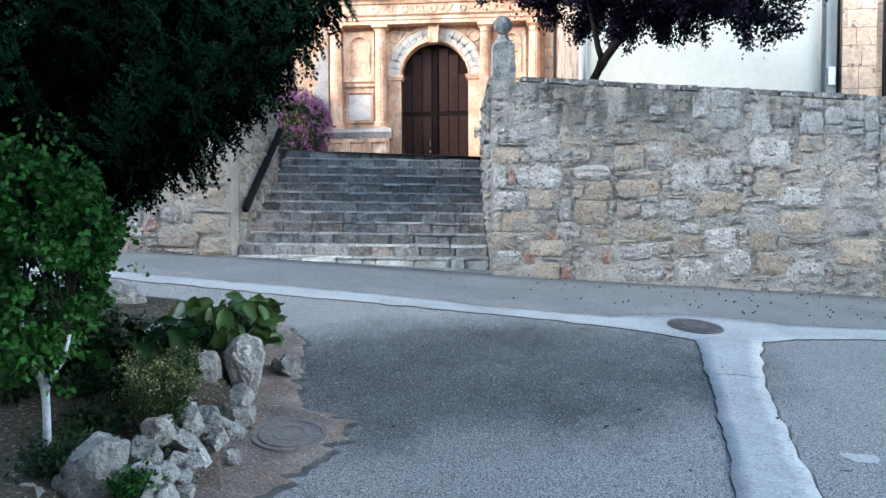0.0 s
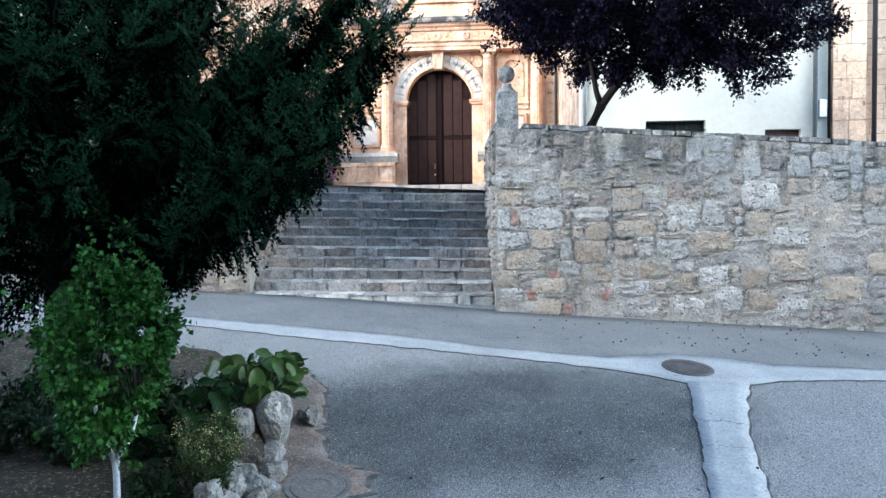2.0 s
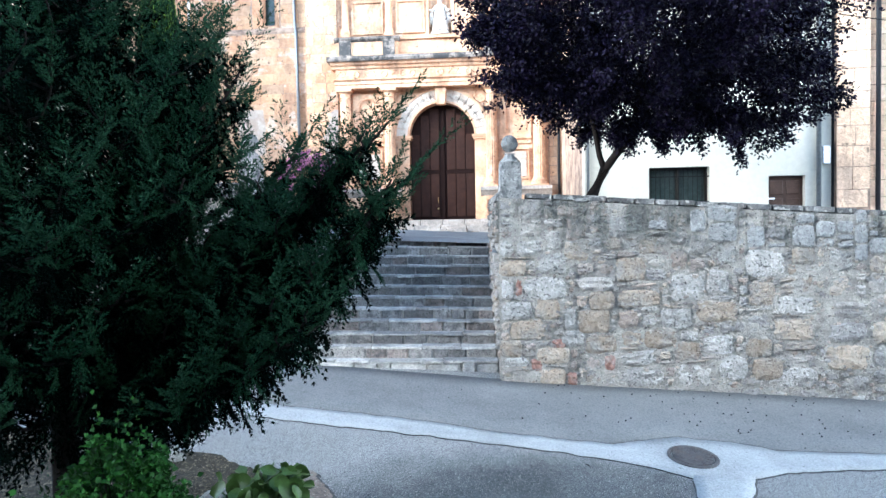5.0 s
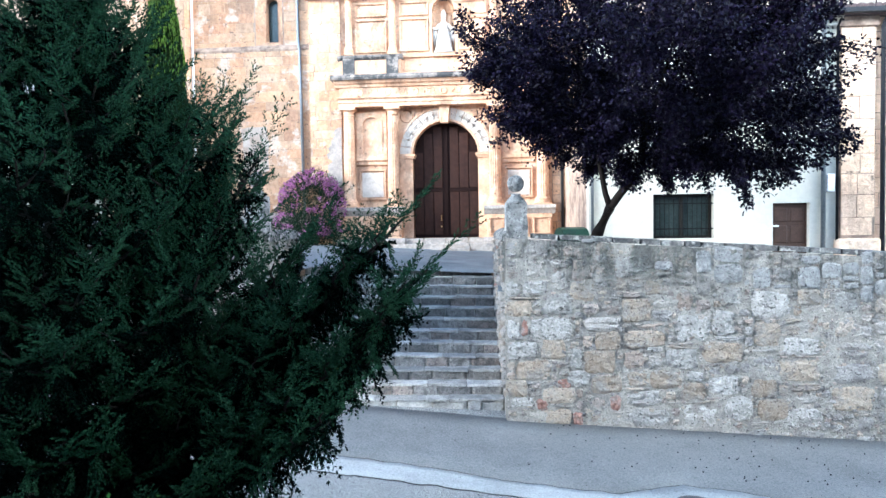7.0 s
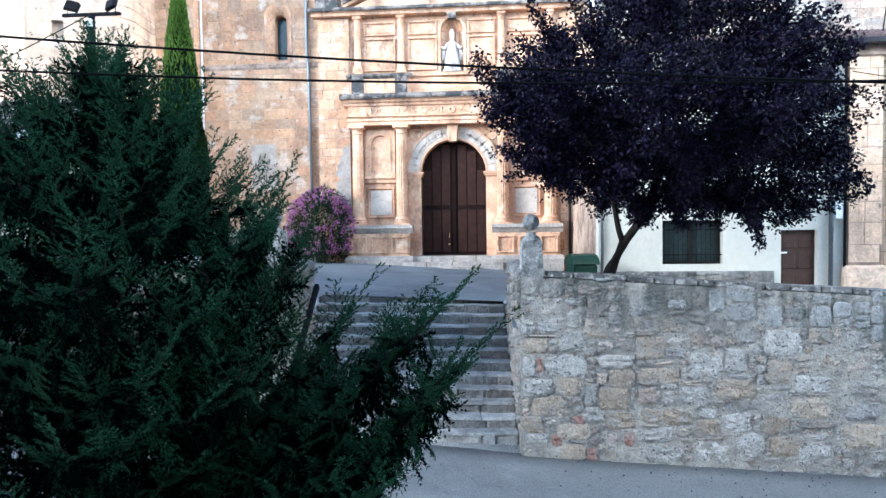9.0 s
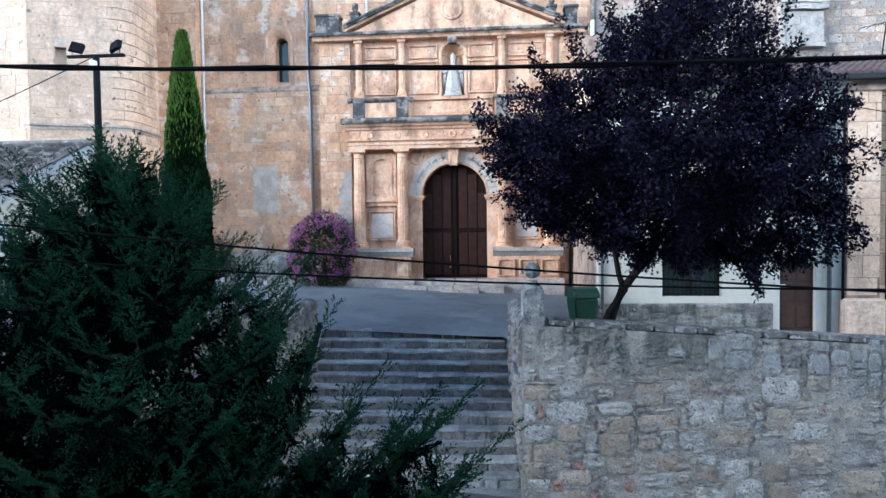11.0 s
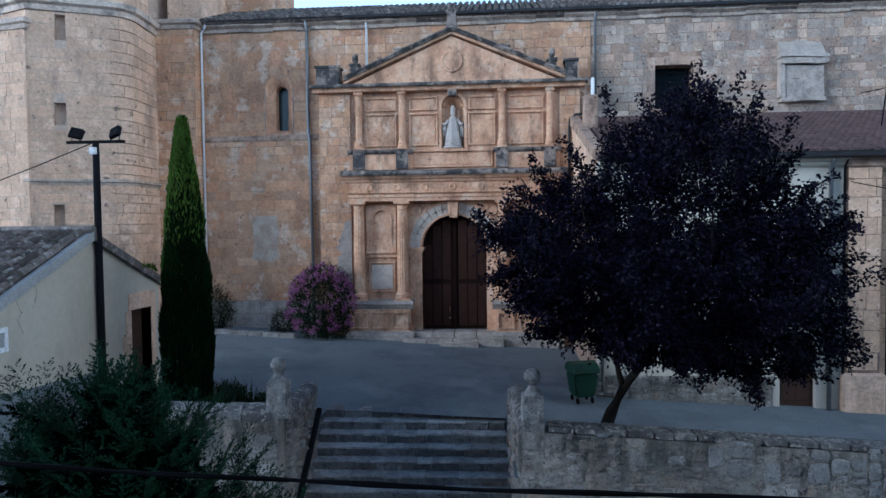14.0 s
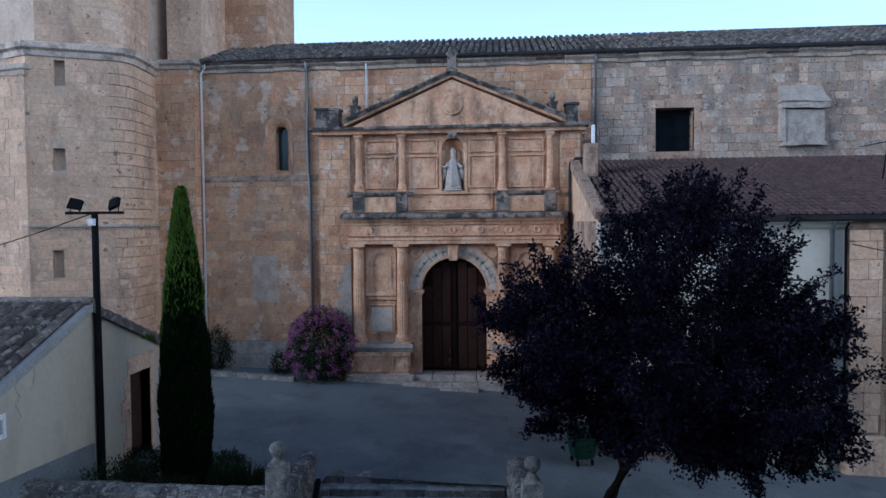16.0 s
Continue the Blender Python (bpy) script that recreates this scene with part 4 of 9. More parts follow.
# the wall west of the stair
wall_west = wall_core("wall_west", "rubble retaining wall with large squared corner blocks", -15.0, -4.56, 0.35, 0.8, -0.5, lambda u: wall_top(u) - 0.12)
BIGW = [(-5.9, 2.02, 0.98, 0.4), (-4.92, 2.38, 0.66, 0.36), (-4.9, 1.92, 0.58, 0.42), (-4.9, 1.46, 0.62, 0.36), (-5.48, 1.24, 0.7, 0.38), (-4.86, 1.06, 0.52, 0.34), (-4.86, 2.86, 0.56, 0.5), (-4.88, 3.4, 0.6, 0.5), (-6.4, 1.55, 0.6, 0.42)]
set_named(wall_west, OCHRE_P, BIGW[:6], 0.2, -0.262)
set_named(wall_west, PALE_P, BIGW[6:], 0.2, -0.262)
set_named(wall_west, RED_P, [(-5.95, 1.45, 0.3, 0.28), (-5.45, 1.24, 0.5, 0.3)], 0.2, -0.252)
taken = [(u + 10.0, z - 0.5, w, h) for u, z, w, h in BIGW]
spots = fill(5.44, 3.8, rng, taken=taken)
rubble_face(wall_west, on_wall(-10.0, 0.3), WALL_U, -WALL_V, spots, 0.5, rng, (0.3, 0.33, 0.4), inside=lambda x, z, w, h: z + h / 2 < wall_top(x - 10) - 0.08)
mortar_face(wall_west, lambda s_, o: on_wall(s_ - 10.4, 0.317 - o), 5.84, lambda s_: 0.6, lambda s_: wall_top(s_ - 10.4) - 0.1)
coping(wall_west, -15.0, -4.85, 0.27, 0.84, 0.26, round_protos)


# flank walls of the stair
def flank(name, label, inner0, inner1, thick, z_top, foot, side):
    """A stair side wall from its front to its back end; side is +1 where it stands to the right of the steps."""
    a, b = Vector(inner0), Vector(inner1)
    d = (b - a).normalized()
    n = Vector((d.y, -d.x)) * side
    bm = bmesh.new()
    m = 9
    for i in range(m):
        p, q = a.lerp(b, i / m), a.lerp(b, (i + 1) / m)
        c = [p + n * 0.03, q + n * 0.03, q + n * thick, p + n * thick]
        if side > 0:
            c = [c[0], c[3], c[2], c[1]]
        zt = [z_top - 0.05 * (i == m - 1)] * 4
        hexa(bm, [(v.x, v.y, foot) for v in c] + [(v.x, v.y, z) for v, z in zip(c, zt)])
    bmesh.ops.remove_doubles(bm, verts=bm.verts, dist=1e-4)
    w = thing(name, label, "wall", "", "structure", bm, MORTAR)
    length = (b - a).length
    spots = fill(length, z_top - foot - 0.06, rng, sizes=((0.2, 0.5), (0.14, 0.32)))
    spots = [s for s in spots if foot + s[1] > 0.9 + 0.5 * s[0] and foot + s[1] < z_top]
    o, al = (a, d) if side < 0 else (b, -d)
    rubble_face(w, (o.x, o.y), (al.x, al.y), (-n.x, -n.y), [(s if side < 0 else (length - s[0], *s[1:])) for s in spots], foot, rng, (0.1, 0.12, 0.25))
    r3 = random.Random(side + 11)
    s = 0.0
    while s < length - 0.1:
        ln = min(r3.uniform(0.35, 0.7), length - s)
        p = a + d * (s + ln / 2) + n * (thick / 2 + 0.0)
        ob = new("coping_stone", r3.choice(round_protos))
        ob.parent = w
        ob.matrix_basis = Matrix.LocRotScale((p.x, p.y, z_top + 0.03), Euler((0, 0, math.atan2(d.y, d.x))), (ln - 0.01, thick + 0.05, 0.22))
        s += ln
    return w


flank("wall_stair_right", "rubble side wall of the stair with a rounded end", (-0.09, 11.5), (-0.27, 14.3), 0.4, 3.83, -0.2, 1)
flank("wall_stair_left", "rubble side wall of the stair under an iron handrail", (-4.53, 11.95), (-4.6, 14.35), 0.36, 3.86, 0.2, -1)


# gate posts with stone balls
def ball_post(x, y, z0, z1, ball_z, label, w=0.4):
    t = thing("ball_post", label, "gate post", "stone ball posts")
    bm = bmesh.new()
    hexa(bm, [(sx * w / 2, sy * w / 2, z0) for sx, sy in ((-1, -1), (1, -1), (1, 1), (-1, 1))] + [(sx * w * 0.46, sy * w * 0.46, z1) for sx, sy in ((-1, -1), (1, -1), (1, 1), (-1, 1))])
    bmesh.ops.subdivide_edges(bm, edges=list(bm.edges), cuts=3, use_grid_fill=True)
    for v in bm.verts:
        v.co += 0.018 * noise.noise_vector(v.co * 6)
    soften(bm, 0.01)
    part("shaft", bm, POST_STONE, t)
    bm = bmesh.new()
    lathe(bm, [(w * 0.48, z1 - 0.02), (w * 0.42, z1 + 0.04), (w * 0.2, z1 + 0.13), (w * 0.24, z1 + 0.16)], 0, 0, 14)
    part("neck", bm, POST_STONE, t, smooth=True)
    bm = bmesh.new()
    bmesh.ops.create_icosphere(bm, subdivisions=3, radius=0.152)
    for v in bm.verts:
        v.co *= 1 + 0.05 * noise.noise(v.co * 9)
        v.co.z += ball_z
    part("ball", bm, POST_STONE, t, "weathered stone ball", True)
    t.matrix_world = pose(x, y, 0, 0, 0, 3.1)
    return t


ball_post(*on_wall(0.16, 0.21), 3.55, 4.42, 4.76, "weathered grey stone post with a ball on the wall corner")
ball_post(*on_wall(-4.58, 0.52), 3.95, 4.62, 4.92, "weathered grey stone post with a lichened ball on the wall corner")

# stair
stairs = thing("stairs", "broad flight of worn grey stone steps", "stairs", "", "structure")
bm = bmesh.new()
for k in range(0, 12):
    e0, e1 = Vector(stair_edge(k, 0)), Vector(stair_edge(k, 1))
    dz = 0.02
    drop = 0.35
    c = [e0 + Vector((-0.05, 0.04, 0)), e1 + Vector((0.05, 0.04, 0)), e1 + Vector((0.05, 0.6, 0)), e0 + Vector((-0.05, 0.6, 0))]
    if k == 0:
        continue
    hexa(bm, [(p.x, p.y, p.z - drop) for p in c] + [(p.x, p.y, p.z - dz) for p in c])
part("stair_body", bm, MORTAR, stairs)
step_protos = []
for i in range(12):
    bm = bmesh.new()
    r2 = random.Random(500 + i)
    box(bm, -0.5, 0.5, -0.5, 0.5, -0.5, 0.5)
    bmesh.ops.subdivide_edges(bm, edges=[e for e in bm.edges if abs(e.verts[0].co.x - e.verts[1].co.x) > 0.5], cuts=2)
    for v in bm.verts:
        v.co += Vector((0, r2.uniform(-0.03, 0.03), r2.uniform(-0.07, 0.0) if v.co.z > 0 else 0))
    soften(bm, 0.06)
    step_protos.append(finish(bm, "step_stone", STEP_STONE if i < 8 else TREAD))
tread_protos = []
for i in range(6):
    bm = bmesh.new()
    r2 = random.Random(540 + i)
    box(bm, -0.5, 0.5, -0.5, 0.5, -0.5, 0.5)
    bmesh.ops.subdivide_edges(bm, edges=[e for e in bm.edges if abs(e.verts[0].co.x - e.verts[1].co.x) > 0.5], cuts=4)
    for v in bm.verts:
        v.co += Vector((0, r2.uniform(-0.035, 0.035), r2.uniform(-0.15, 0.1)))
    soften(bm, 0.03)
    tread_protos.append(finish(bm, "tread_slab", TREAD))
r2 = random.Random(77)
for k in range(0, 12):
    s = -0.055
    while s < 1:
        w = r2.uniform(0.055, 0.16)
        if s + w > 0.93:
            w = 1 - s
        if k == 0:
            # the riser up to the forecourt tapers out towards the right
            a, b = stair_edge(0, s), stair_edge(0, s + w)
            za, zb = a[2] + 0.02 - 0.13 * s, b[2] + 0.02 - 0.13 * (s + w)
            a, b = (a[0], a[1] - 0.04, za), (b[0], b[1] - 0.04, zb)
        else:
            a, b = stair_edge(k, s), stair_edge(k, s + w)
        ob = new("step_stone", r2.choice(step_protos[:8] if k < 11 else step_protos[8:]))
        ob.parent = stairs
        high = 0.21 if k < 11 else 0.42
        ln = math.hypot(b[0] - a[0], b[1] - a[1])
        ob.matrix_basis = Matrix.LocRotScale(((a[0] + b[0]) / 2 - 0.04, (a[1] + b[1]) / 2 + 0.2 + r2.uniform(-0.012, 0.012), (a[2] + b[2]) / 2 - high / 2 + r2.uniform(-0.006, 0.006)),
                                             Euler((0, radians(1.1), math.atan2(b[1] - a[1], b[0] - a[0]))), (ln - 0.018, 0.4, high))
        s += w
    s = -0.03
    while k and s < 0.99:
        w = r2.uniform(0.08, 0.24)
        if s + w > 0.9:
            w = 1.0 - s
        a, b = stair_edge(k, s), stair_edge(k, s + w)
        ln = math.hypot(b[0] - a[0], b[1] - a[1])
        ob = new("tread_slab", r2.choice(tread_protos))
        ob.parent = stairs
        ob.matrix_basis = Matrix.LocRotScale(((a[0] + b[0]) / 2 - 0.04, (a[1] + b[1]) / 2 + 0.178 + r2.uniform(-0.012, 0.012), (a[2] + b[2]) / 2 + r2.uniform(-0.008, 0.008)),
                                             Euler((0, radians(1.1 + r2.uniform(-0.6, 0.6)), math.atan2(b[1] - a[1], b[0] - a[0]))), (ln - 0.012, 0.38, 0.04 * r2.uniform(0.7, 1.3)))
        s += w

# handrail
rail = thing("handrail", "flat black iron handrail bolted to the stair wall", "handrail")
bm = bmesh.new()
p0, p1 = Vector((-4.44, 11.85, 1.7)), Vector((-4.5, 14.15, 3.4))
d = (p1 - p0).normalized()
for s, w in ((0.0, 0.045),):
    up = Vector((0, -d.z, d.y)).normalized()
    sd = d.cross(up)
    c = [p0 - up * 0.06 - sd * 0.05, p0 - up * 0.06 + sd * 0.05, p0 + up * 0.06 + sd * 0.05, p0 + up * 0.06 - sd * 0.05]
    hexa(bm, c + [q + (p1 - p0) for q in c])
soften(bm, 0.008)
part("rail_bar", bm, IRON, rail)
for f in (0.12, 0.5, 0.88):
    p = p0.lerp(p1, f)
    bm = bmesh.new()
    tube(bm, [p, p + Vector((-0.13, 0.0, -0.05))], 0.012, 8)
    part("bracket", bm, IRON, rail)

# ---- church ----
def block_rows(width, z0, z1, rng, row=0.36, lengths=(0.45, 0.95), holes=()):
    """Coursed masonry: (x, z, w, h) of each block, leaving the holes (x0, x1, z0, z1) free."""
    out, z = [], z0
    while z < z1 - 0.05:
        h = min(rng.uniform(row * 0.85, row * 1.15), z1 - z)
        if z1 - z - h < 0.15:
            h = z1 - z
        x = -rng.uniform(0, 0.5)
        while x < width:
            w = rng.uniform(*lengths)
            a, b = max(0, x), min(width, x + w)
            x += w
            spans = [(a, b)]
            for hx0, hx1, hz0, hz1 in holes:
                if z + h > hz0 + 0.02 and z < hz1 - 0.02:
                    spans = [q for p, r in spans for q in ((p, min(r, hx0)), (max(p, hx1), r)) if q[1] - q[0] > 0.06]
            out += [((p + q) / 2, z + h / 2, q - p, h) for p, q in spans if q - p > 0.06]
        z += h
    return out


def masonry(parent, origin, along, normal, blocks, mat, piece_mat=None, most=0, gap=0.01, out=(0.0, 0.007), name="stone_block"):
    """Blocks on an upright face: the first ones as pieces of their own, the others joined."""
    al, no = Vector((*along, 0)), Vector((*normal, 0))
    verts, faces = [], []
    pieces = {}
    for i, (x, z, w, h) in enumerate(blocks):
        r = random.Random(i * 7 + 3)
        c = Vector((origin[0], origin[1], 0)) + al * x + no * r.uniform(*out)
        w2, h2 = (w - gap) / 2, (h - gap) / 2
        if i < most:
            key = (round(w, 1), round(h, 2))
            if key not in pieces:
                pw, ph = (key[0] - gap) / 2 or 0.02, (key[1] - gap) / 2
                vs = [(sx * pw, 0.05, sz * ph) for sx, sz in ((-1, -1), (1, -1), (1, 1), (-1, 1))] + [(sx * pw, -0.002, sz * ph) for sx, sz in ((-1, -1), (1, -1), (1, 1), (-1, 1))] + [(sx * (pw - 0.01), -0.01, sz * (ph - 0.01)) for sx, sz in ((-1, -1), (1, -1), (1, 1), (-1, 1))]
                fs = [(8, 9, 10, 11)] + [(a, (a + 1) % 4, 4 + (a + 1) % 4, 4 + a) for a in range(4)] + [(4 + a, 4 + (a + 1) % 4, 8 + (a + 1) % 4, 8 + a) for a in range(4)]
                pieces[key] = raw(name, vs, fs, piece_mat or mat)
            ob = new(name, pieces[key])
            ob.parent = parent
            ob.matrix_basis = Matrix.LocRotScale((c.x, c.y, z), Euler((0, 0, math.atan2(along[1], along[0]))), (max(0.05, w - gap) / max(0.02, key[0] - gap), 1, 1))
            continue
        b = len(verts)
        for sx, sz in ((-1, -1), (1, -1), (1, 1), (-1, 1)):
            p = c + al * (sx * w2) - no * 0.05
            verts.append((p.x, p.y, z + sz * h2))
        for sx, sz in ((-1, -1), (1, -1), (1, 1), (-1, 1)):
            p = c + al * (sx * (w2 - 0.008)) + no * 0.009
            verts.append((p.x, p.y, z + sz * (h2 - 0.008)))
        faces.append((b + 4, b + 5, b + 6, b + 7))
        faces += [(b + a, b + (a + 1) % 4, b + 4 + (a + 1) % 4, b + 4 + a) for a in range(4)]
    if verts:
        ob = new("masonry", raw("masonry", verts, faces, mat))
        ob.parent = parent
        tagged(ob, kind="stuff")


NAVE_Y, EAVE = 25.3, 15.3
church = thing("church", "sandstone village church with a tiled roof and a classical portal", "church")
bm = bmesh.new()
rngc = random.Random(21)
ZB = 2.0
LW = (-9.47, -8.41, 11.05, 13.38)
UW = (5.34, 6.73, 11.7, 13.3)
# nave wall in pieces round its two windows
box(bm, -12.2, LW[0], NAVE_Y, NAVE_Y + 1.0, ZB, EAVE)
box(bm, LW[0], LW[1], NAVE_Y, NAVE_Y + 1.0, ZB, LW[2])
box(bm, LW[0], LW[1], NAVE_Y, NAVE_Y + 1.0, LW[3], EAVE)
box(bm, LW[1], UW[0], NAVE_Y, NAVE_Y + 1.0, ZB, EAVE)
box(bm, UW[0], UW[1], NAVE_Y, NAVE_Y + 1.0, ZB, UW[2])
box(bm, UW[0], UW[1], NAVE_Y, NAVE_Y + 1.0, UW[3], EAVE)
box(bm, UW[1], 22.0, NAVE_Y, NAVE_Y + 1.0, ZB, EAVE)
nave = part("nave_wall", bm, JOINT, church, "coursed sandstone wall")
# lower part, projecting a little under a sloping ledge
bm = bmesh.new()
box(bm, -11.95, -7.2, NAVE_Y - 0.13, NAVE_Y, ZB, 10.85)
lower_wall = part("lower_wall", bm, JOINT, church, "redder coursed stone below a sloping ledge")
blocks = block_rows(4.75, 4.6, 10.8, rngc, 0.36)
masonry(lower_wall, (-11.95, NAVE_Y - 0.13), (1, 0), (0, -1), blocks, ASHLAR, ASHLAR_PIECE, 120)
blocks = block_rows(4.75, 3.2, 4.6, rngc, 0.4, (0.5, 1.0))
masonry(lower_wall, (-11.95, NAVE_Y - 0.15), (1, 0), (0, -1), blocks, COTE_STONE)
bm = bmesh.new()
prism_x(bm, [(NAVE_Y - 0.15, 10.8), (NAVE_Y, 10.8), (NAVE_Y, 11.06), (NAVE_Y - 0.17, 10.87)], -11.9, -7.2)
part("ledge", bm, JOINT, church, "sloping grey stone ledge stained by rain")
bm = bmesh.new()
rim = []
for (x0, z0), (x1, z1) in zip(((-10.07, 6.2), (-9.02, 6.2), (-9.02, 7.88), (-10.07, 7.88)), ((-9.02, 6.2), (-9.02, 7.88), (-10.07, 7.88), (-10.07, 6.2))):
    for k in range(9):
        q = Vector((x0 + (x1 - x0) * k / 9, z0 + (z1 - z0) * k / 9, 2.5))
        rim.append((q.x + 0.13 * noise.noise(q * 2.3), q.y + 0.16 * noise.noise(q * 2.1 + Vector((5, 0, 0)))))
prism(bm, rim, NAVE_Y - 0.152, NAVE_Y - 0.1)
part("plaster_patch", bm, PATCH_PLASTER, church, "pale plaster patch")
masonry(nave, (-12.2, NAVE_Y), (1, 0), (0, -1), block_rows(5.3, 10.9, 15.05, rngc, 0.37, holes=((LW[0] + 12.2 - 0.05, LW[1] + 12.2 + 0.05, LW[2], LW[3]),)), ASHLAR, ASHLAR_PIECE, 100)
masonry(nave, (-7.2, NAVE_Y), (1, 0), (0, -1), block_rows(10.2, 12.2, 15.05, rngc, 0.37), ASHLAR)
masonry(nave, (3.0, NAVE_Y), (1, 0), (0, -1), block_rows(19, 9.5, 15.05, rngc, 0.31, (0.28, 0.72), holes=((UW[0] - 3.0 - 0.28, UW[1] - 3.0 + 0.28, UW[2] - 0.05, UW[3] + 0.35),)), NAVE_STONE, gap=0.016, out=(-0.004, 0.014))
# round-headed window with splayed reveal
window = new("window")
window.parent = church
cx, r, sp = -8.94, 0.53, 12.85
bm = bmesh.new()
n = 14
outer = [(LW[0], LW[2]), (LW[0], sp)] + [(cx - r * math.cos(math.pi * i / n), sp + r * math.sin(math.pi * i / n)) for i in range(1, n)] + [(LW[1], sp), (LW[1], LW[2])]
ri = 0.24
inner = [(cx - ri, LW[2] + 0.22), (cx - ri, 12.75)] + [(cx - ri * math.cos(math.pi * i / n), 12.75 + ri * math.sin(math.pi * i / n)) for i in range(1, n)] + [(cx + ri, 12.75), (cx + ri, LW[2] + 0.22)]
vo = [bm.verts.new((x, NAVE_Y - 0.012, z)) for x, z in outer]
vi = [bm.verts.new((x, NAVE_Y + 0.35, z)) for x, z in inner]
vd = [bm.verts.new((x, NAVE_Y + 0.75, z)) for x, z in inner]
for i in range(len(outer)):
    j = (i + 1) % len(outer)
    bm.faces.new((vo[i], vo[j], vi[j], vi[i]))
    bm.faces.new((vi[i], vi[j], vd[j], vd[i]))
part("reveal", bm, PORTAL, window, "splayed stone reveal")
half = len(outer) // 2
for k in range(2):
    bm = bmesh.new()
    arc = outer[1:half + 1] if k == 0 else outer[half:-1]
    prism(bm, ([(LW[0], LW[3] + 0.01)] + arc + [(cx, LW[3] + 0.01)]) if k == 0 else ([(cx, LW[3] + 0.01)] + arc + [(LW[1], LW[3] + 0.01)]), NAVE_Y - 0.01, NAVE_Y + 0.3)
    part("spandrel", bm, ASHLAR, window)
for k in range(9):
    bm = bmesh.new()
    a0, a1 = math.pi * k / 9 + 0.012, math.pi * (k + 1) / 9 - 0.012
    prism(bm, [(cx - q * math.cos(t), sp + q * math.sin(t)) for q, t in ((r, a0), (r + 0.3 + 0.05 * (k % 2), a0), (r + 0.3 + 0.05 * (k % 2), a1), (r, a1), (r, (a0 + a1) / 2))], NAVE_Y - 0.022, NAVE_Y + 0.1)
    part("voussoir", bm, ASHLAR_PIECE, window)
bm = bmesh.new()
box(bm, cx - 0.3, cx + 0.3, NAVE_Y + 0.72, NAVE_Y + 0.76, LW[2], LW[3])
part("pane", bm, GLASS_DARK, window)
# square upper window
window2 = new("window")
window2.parent = church
rq = random.Random(33)
for side in (-1, 1):
    z, k = UW[2], 0
    while z < UW[3] - 0.02:
        h = min(rq.uniform(0.26, 0.4), UW[3] - z)
        w = (0.42 if k % 2 else 0.24) + rq.uniform(-0.05, 0.05)
        x = UW[0] if side < 0 else UW[1]
        bm = bmesh.new()
        box(bm, min(x, x + side * w), max(x, x + side * w), NAVE_Y - 0.018 - rq.uniform(0, 0.012), NAVE_Y + 0.2, z + 0.006, z + h - 0.006)
        soften(bm, 0.012)
        part("quoin", bm, NAVE_STONE, window2)
        z, k = z + h, k + 1
x = UW[0] - 0.3
for w in (0.62, 0.5, 0.85):
    bm = bmesh.new()
    box(bm, x + 0.006, x + w - 0.006, NAVE_Y - 0.02 - rq.uniform(0, 0.01), NAVE_Y + 0.2, UW[3], UW[3] + rq.uniform(0.28, 0.36))
    soften(bm, 0.012)
    part("lintel_stone", bm, NAVE_STONE, window2)
    x += w
bm = bmesh.new()
for i in range(4):
    x = UW[0] + (UW[1] - UW[0]) * (i + 0.5) / 4
    box(bm, x - 0.012, x + 0.012, NAVE_Y + 0.35, NAVE_Y + 0.375, UW[2], UW[3])
for i in range(4):
    z = UW[2] + (UW[3] - UW[2]) * (i + 0.5) / 4
    box(bm, UW[0], UW[1], NAVE_Y + 0.36, NAVE_Y + 0.385, z - 0.012, z + 0.012)
part("grille", bm, IRON, window2)
bm = bmesh.new()
box(bm, UW[0] - 0.1, UW[1] + 0.1, NAVE_Y + 0.6, NAVE_Y + 0.63, UW[2] - 0.1, UW[3] + 0.1)
part("shutter", bm, SHUTTER, window2, "dark blue-black boarded shutter")
for k in range(3):
    bm = bmesh.new()
    z = UW[2] + 0.12 + 0.5 * k
    box(bm, UW[0] + 0.08, UW[1] - 0.08, NAVE_Y + 0.57, NAVE_Y + 0.6, z, z + 0.42)
    part("shutter_panel", bm, SHUTTER, window2)
# corbelled box on the upper wall
cote = new("bell_cote")
cote.parent = church
tagged(cote, "small hooded stone cabinet projecting from the wall")


def rough_block(name, pts, mat, parent, seed, amount=0.03):
    bm = bmesh.new()
    hexa(bm, pts)
    bmesh.ops.subdivide_edges(bm, edges=list(bm.edges), cuts=3, use_grid_fill=True)
    for v in bm.verts:
        v.co += amount * noise.noise_vector(v.co * 3 + Vector((seed, 0, 0))) + amount * 0.6 * noise.noise_vector(v.co * 9)
    return part(name, bm, mat, parent)


def corners(x0, x1, y0, y1, z0, z1):
    return [(x0, y0, z0), (x1, y0, z0), (x1, y1, z0), (x0, y1, z0), (x0, y0, z1), (x1, y0, z1), (x1, y1, z1), (x0, y1, z1)]


for k, (x0, x1, z0, z1) in enumerate(((9.86, 10.5, 11.98, 12.62), (10.5, 11.22, 11.98, 12.5), (9.86, 10.42, 12.62, 13.12), (10.42, 11.22, 12.5, 13.1))):
    rough_block("cabinet_stone", corners(x0 + 0.006, x1 - 0.006, NAVE_Y - 0.3, NAVE_Y, z0 + 0.006, z1 - 0.006), COTE_STONE, cote, k, 0.025)
rough_block("side_slab", corners(9.7, 9.85, NAVE_Y - 0.36, NAVE_Y, 11.98, 13.15), COTE_STONE, cote, 7)
rough_block("foot_slab", corners(9.75, 11.28, NAVE_Y - 0.34, NAVE_Y, 11.82, 11.97), COTE_STONE, cote, 8)
